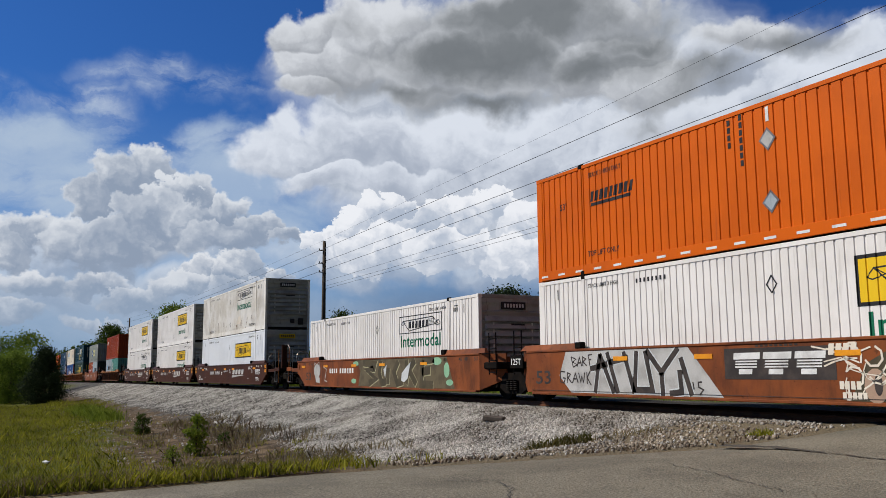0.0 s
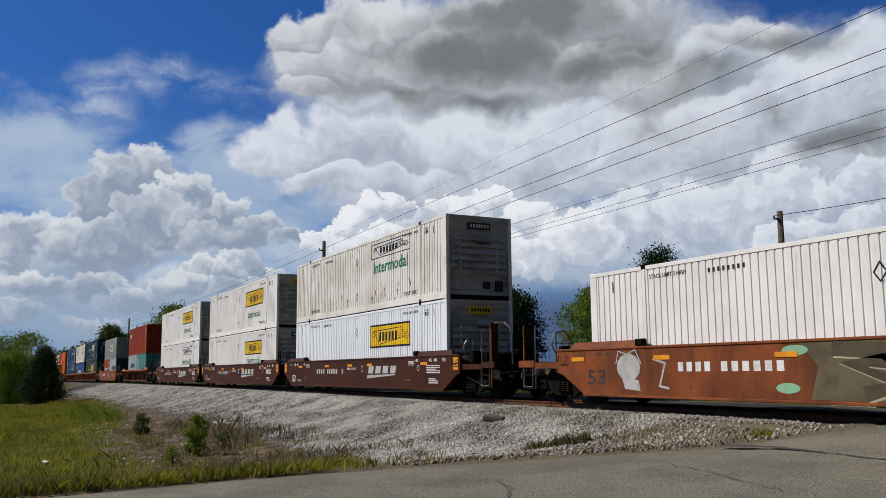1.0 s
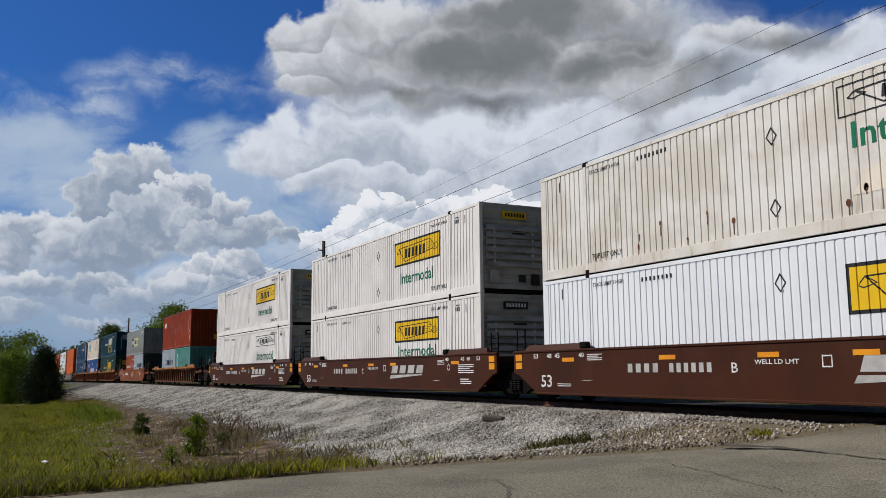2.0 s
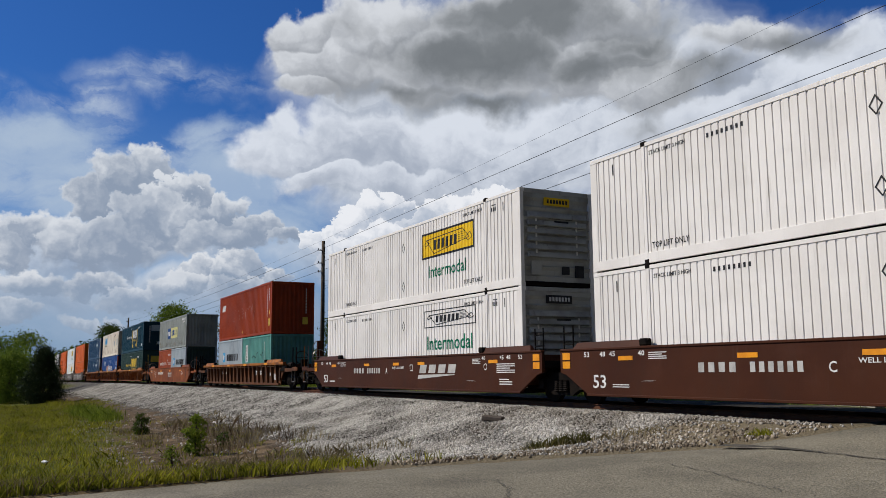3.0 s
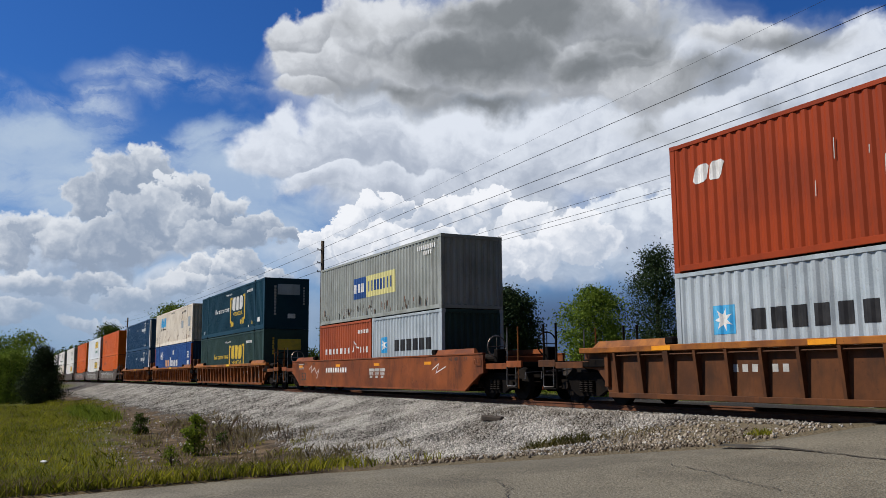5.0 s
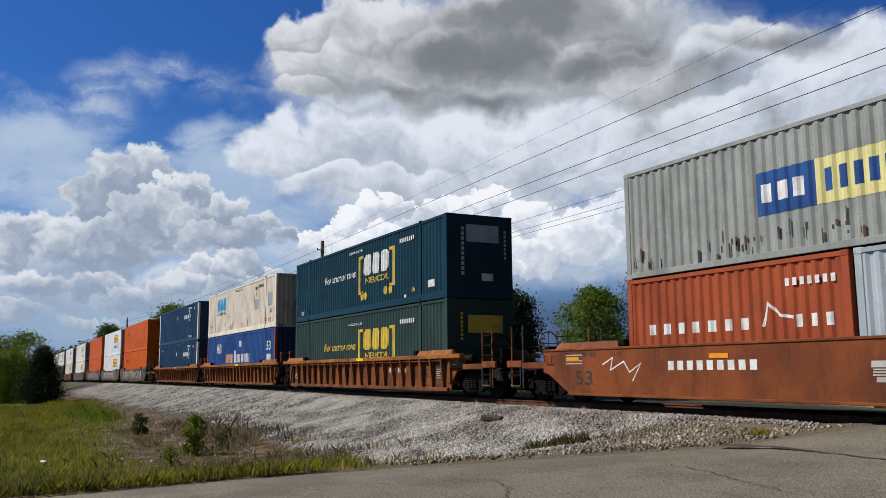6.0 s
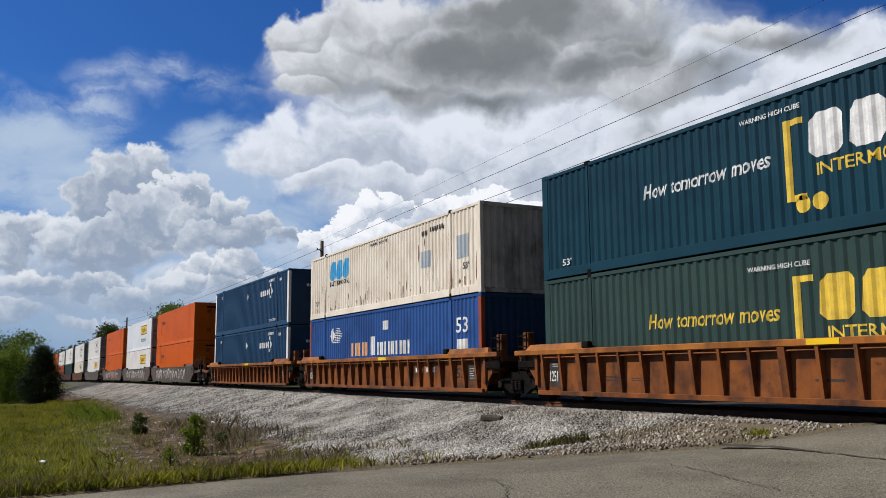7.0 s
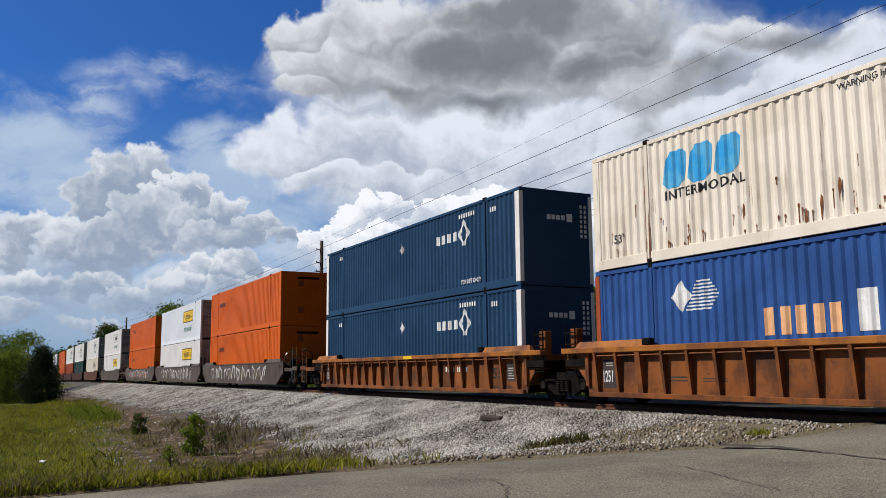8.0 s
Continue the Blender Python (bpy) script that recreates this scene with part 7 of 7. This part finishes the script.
reflectors(car, YC_ - 0.004, (-4.4, -1.7, 1.75)), words(car, "53", -8.0, -7.3, 0.50, 0.86, "ink_soft", YC_)
car = LOADS["single"][0]
shapes(car, [[(-1.4, 0.30), (6.85, 0.30), (6.6, 0.75), (6.3, 1.33), (-1.6, 1.33), (-1.2, 0.9)]], "khaki", YC_, None, "spray_paint", "khaki spray-painted patch")
for pts in ([(-0.9, 1.22), (0.3, 1.14), (0.2, 0.98), (-0.5, 0.92), (0.4, 0.60), (-0.3, 0.42)], [(0.9, 1.28), (0.75, 0.80), (1.0, 0.45), (1.4, 0.50)], [(1.6, 1.0), (1.55, 0.40)], [(2.5, 1.25), (2.1, 0.85), (2.4, 0.45), (2.9, 0.52)],
            [(3.2, 1.28), (3.3, 0.80), (3.15, 0.42)], [(3.9, 1.26), (3.4, 0.92), (4.0, 0.42)], [(4.5, 1.25), (4.4, 0.42), (5.3, 0.40)], [(4.45, 0.85), (5.1, 0.90)], [(4.5, 1.22), (5.4, 1.28)]):
    shapes(car, stroke([(u + 0.03, v - 0.02) for u, v in pts], 0.31), "pale_olive", YC_ - 0.001, None, "spray_edge")
    shapes(car, stroke(pts, 0.28), "olive_dark", YC_ - 0.003, None, "spray_paint", "olive spray-painted letter with a pale edge")
shapes(car, [[(2.75, 0.55), (3.0, 0.48), (3.3, 0.62), (3.55, 1.20), (3.1, 0.98), (2.8, 0.80)], [(1.15, 0.95), (1.45, 1.12), (1.3, 0.62)]], "chalk_pale", YC_ - 0.006, None, "spray_paint", "white spray-painted drop")
shapes(car, [oval(-1.7, 1.2, 0.3, 0.1), oval(-1.9, 0.5, 0.28, 0.1), oval(5.6, 1.2, 0.35, 0.13), oval(6.3, 0.9, 0.2, 0.25), oval(6.5, 0.5, 0.25, 0.1)], "mint", YC_ - 0.003, None, "spray_paint")
shapes(car, [oval(-6.45, 0.92, 0.42, 0.32), [(-6.7, 0.72), (-6.1, 0.62), (-6.05, 0.38), (-6.6, 0.42)]], "chalk", YC_, None, "spray_paint", "white spray-painted blob")
shapes(car, stroke([(-6.9, 1.0), (-6.8, 1.3), (-6.5, 1.22), (-6.2, 1.32), (-6.0, 1.0)], 0.03) + stroke([(-5.6, 1.1), (-5.2, 1.0), (-5.4, 0.5), (-5.1, 0.45)], 0.05), "chalk", YC_ - 0.002, None, "spray_paint")
shapes(car, bars(-4.8, -3.75, 0.82, 1.02, 4, 0.25) + bars(-3.55, -1.85, 0.82, 1.02, 6, 0.25), "paint", YC_, None, "number_bar"), words(car, "53", -8.0, -7.3, 0.50, 0.86, "ink_soft", YC_)
reflectors(car, YC_ - 0.004, (-8.4, -5.3, -1.9, 1.0, 4.6)), limits(car, YC_, "ink_soft")
car = LOADS["grey_forty"][0]
shapes(car, striped(0.4, 2.0, 0.62, 0.98, 3, 0.15), "chalk", YC_), shapes(car, bars(-4.5, -1.9, 0.84, 1.04, 9, 0.25), "paint", YC_, None, "number_bar"), words(car, "53", -7.9, -7.2, 0.48, 0.84, "ink_soft", YC_)
shapes(car, stroke([(-6.8, 0.98), (-6.4, 1.15), (-6.5, 0.85), (-6.0, 1.05), (-5.8, 0.8), (-5.4, 1.0), (-5.7, 0.6)], 0.035) + stroke([(5.9, 0.9), (6.4, 1.1), (6.2, 0.8), (6.9, 1.0)], 0.035), "paint", YC_, None, "spray_paint")
reflectors(car, YC_ - 0.002, (-8.0, -3.0, 1.2, 5.6)), limits(car, YC_, "ink_soft"), shapes(car, lines(-8.3, -7.6, 1.0, 1.28, 4, 0.5), "chalk", YC_, None, "small_print")
car = LOADS["red_forty"][0]
shapes(car, striped(3.45, 4.95, 0.74, 0.98, 3, 0.15), "paint", YR, None), words(car, "53", 5.48, 5.98, 0.70, 0.98, "ink", YR), shapes(car, bars(-4.4, -2.9, 0.8, 0.95, 6, 0.3), "chalk", YR, None, "number_bar")
shapes(car, lines(6.4, 6.95, 0.72, 0.92, 5, 0.5) + ring(7.25, 7.6, 0.5, 0.8, 0.03) + lines(7.3, 7.55, 0.53, 0.77, 4, 0.5) + lines(7.8, 8.0, 0.5, 0.72, 4, 0.5), "paint", YR, None, "small_print")
for x in (-6.3, -2.1, 1.9, 6.2):
    part("reflector", boxes((x - 0.3, x + 0.3, -1.54, -1.50, 1.28, 1.38)), "reflector", car, "orange-yellow reflective strip")
for u in ("petrol_pair", "cream_blue", "navy_pair"):
    car = LOADS[u][0]
    shapes(car, bars(3.5, 4.15, 0.82, 0.98, 4, 0.25) + bars(4.3, 5.0, 0.82, 0.98, 6, 0.25), "paint", YR, None, "number_bar"), words(car, "53", 6.50, 7.06, 0.62, 0.94, "ink", YR)
    shapes(car, [rect(7.32, 7.75, 0.55, 1.05), rect(-7.82, -7.28, 0.42, 1.10)], "ink_soft", YR, None, "data_panel", "black data panel"), shapes(car, lines(7.38, 7.68, 0.62, 0.98, 5, 0.3) + lines(-7.7, -7.45, 0.95, 1.06, 2, 0.4), "chalk", YR - 0.002, None, "small_print")
    words(car, "1251", -7.81, -7.46, 0.56, 0.84, "paint", YR - 0.003)
    shapes(car, lines(6.5, 6.9, 0.36, 0.42, 2, 0.5) + lines(7.2, 7.6, 0.36, 0.42, 2, 0.5) + lines(-5.5, -4.9, 0.6, 0.75, 2, 0.35) + lines(-4.5, -3.8, 0.6, 0.7, 2, 0.35) + lines(0.6, 1.2, 0.62, 0.7, 1, 0.6), "ink_soft", YR, None, "small_print")
    part("reflector", boxes((0.6, 1.3, -1.54, -1.50, 1.28, 1.39)), "yellow", car, "yellow strip on the chord")
for u in ("oA", "wA", "oB"):
    car = LOADS[u][0]
    shapes(car, [q for k in range(12) for q in stroke([(-6.5 + k * 1.1 + rng.uniform(-0.3, 0.3), rng.uniform(0.35, 0.6)), (-6.4 + k * 1.1 + rng.uniform(-0.2, 0.2), rng.uniform(0.95, 1.25)), (-5.9 + k * 1.1, rng.uniform(0.9, 1.2)), (-5.9 + k * 1.1 + rng.uniform(-0.3, 0.3), rng.uniform(0.4, 0.7))], rng.uniform(0.06, 0.2))], "chalk", YC_, None, "spray_paint", "pale spray-painted scrawl")
    shapes(car, [oval(-4.5 + k * 3, 0.8, 0.5, 0.25) for k in range(4)], "brick_red" if u == "oB" else "khaki", YC_ + 0.001, None, "spray_paint")


# ---- movement ----
def motions():
    times = (0.0, 1.0, 2.0, 3.0, 4.0, 5.0, 6.0, 7.0, 8.0)
    for ob, x0, dz in MOVERS:
        rows = []
        for t in times:
            x = x0 + SPEED * t
            slope = math.degrees(math.atan(-2 * 2.24e-5 * x))
            rows.append((t, Matrix.Translation((x, TRACK_Y, track_z(x))) @ pose(0, 0, 0, 0, -slope, 0) @ Matrix.Translation((0, 0, dz))))
        walk(ob, rows)
    for w in WHEELSETS:
        at = w.matrix_basis.translation.copy()
        walk(w, [(k / 30, Matrix.Translation(at) @ pose(0, 0, 0, 0, math.degrees(SPEED * k / 30 / 0.46), 0)) for k in range(0, 241)])


motions()
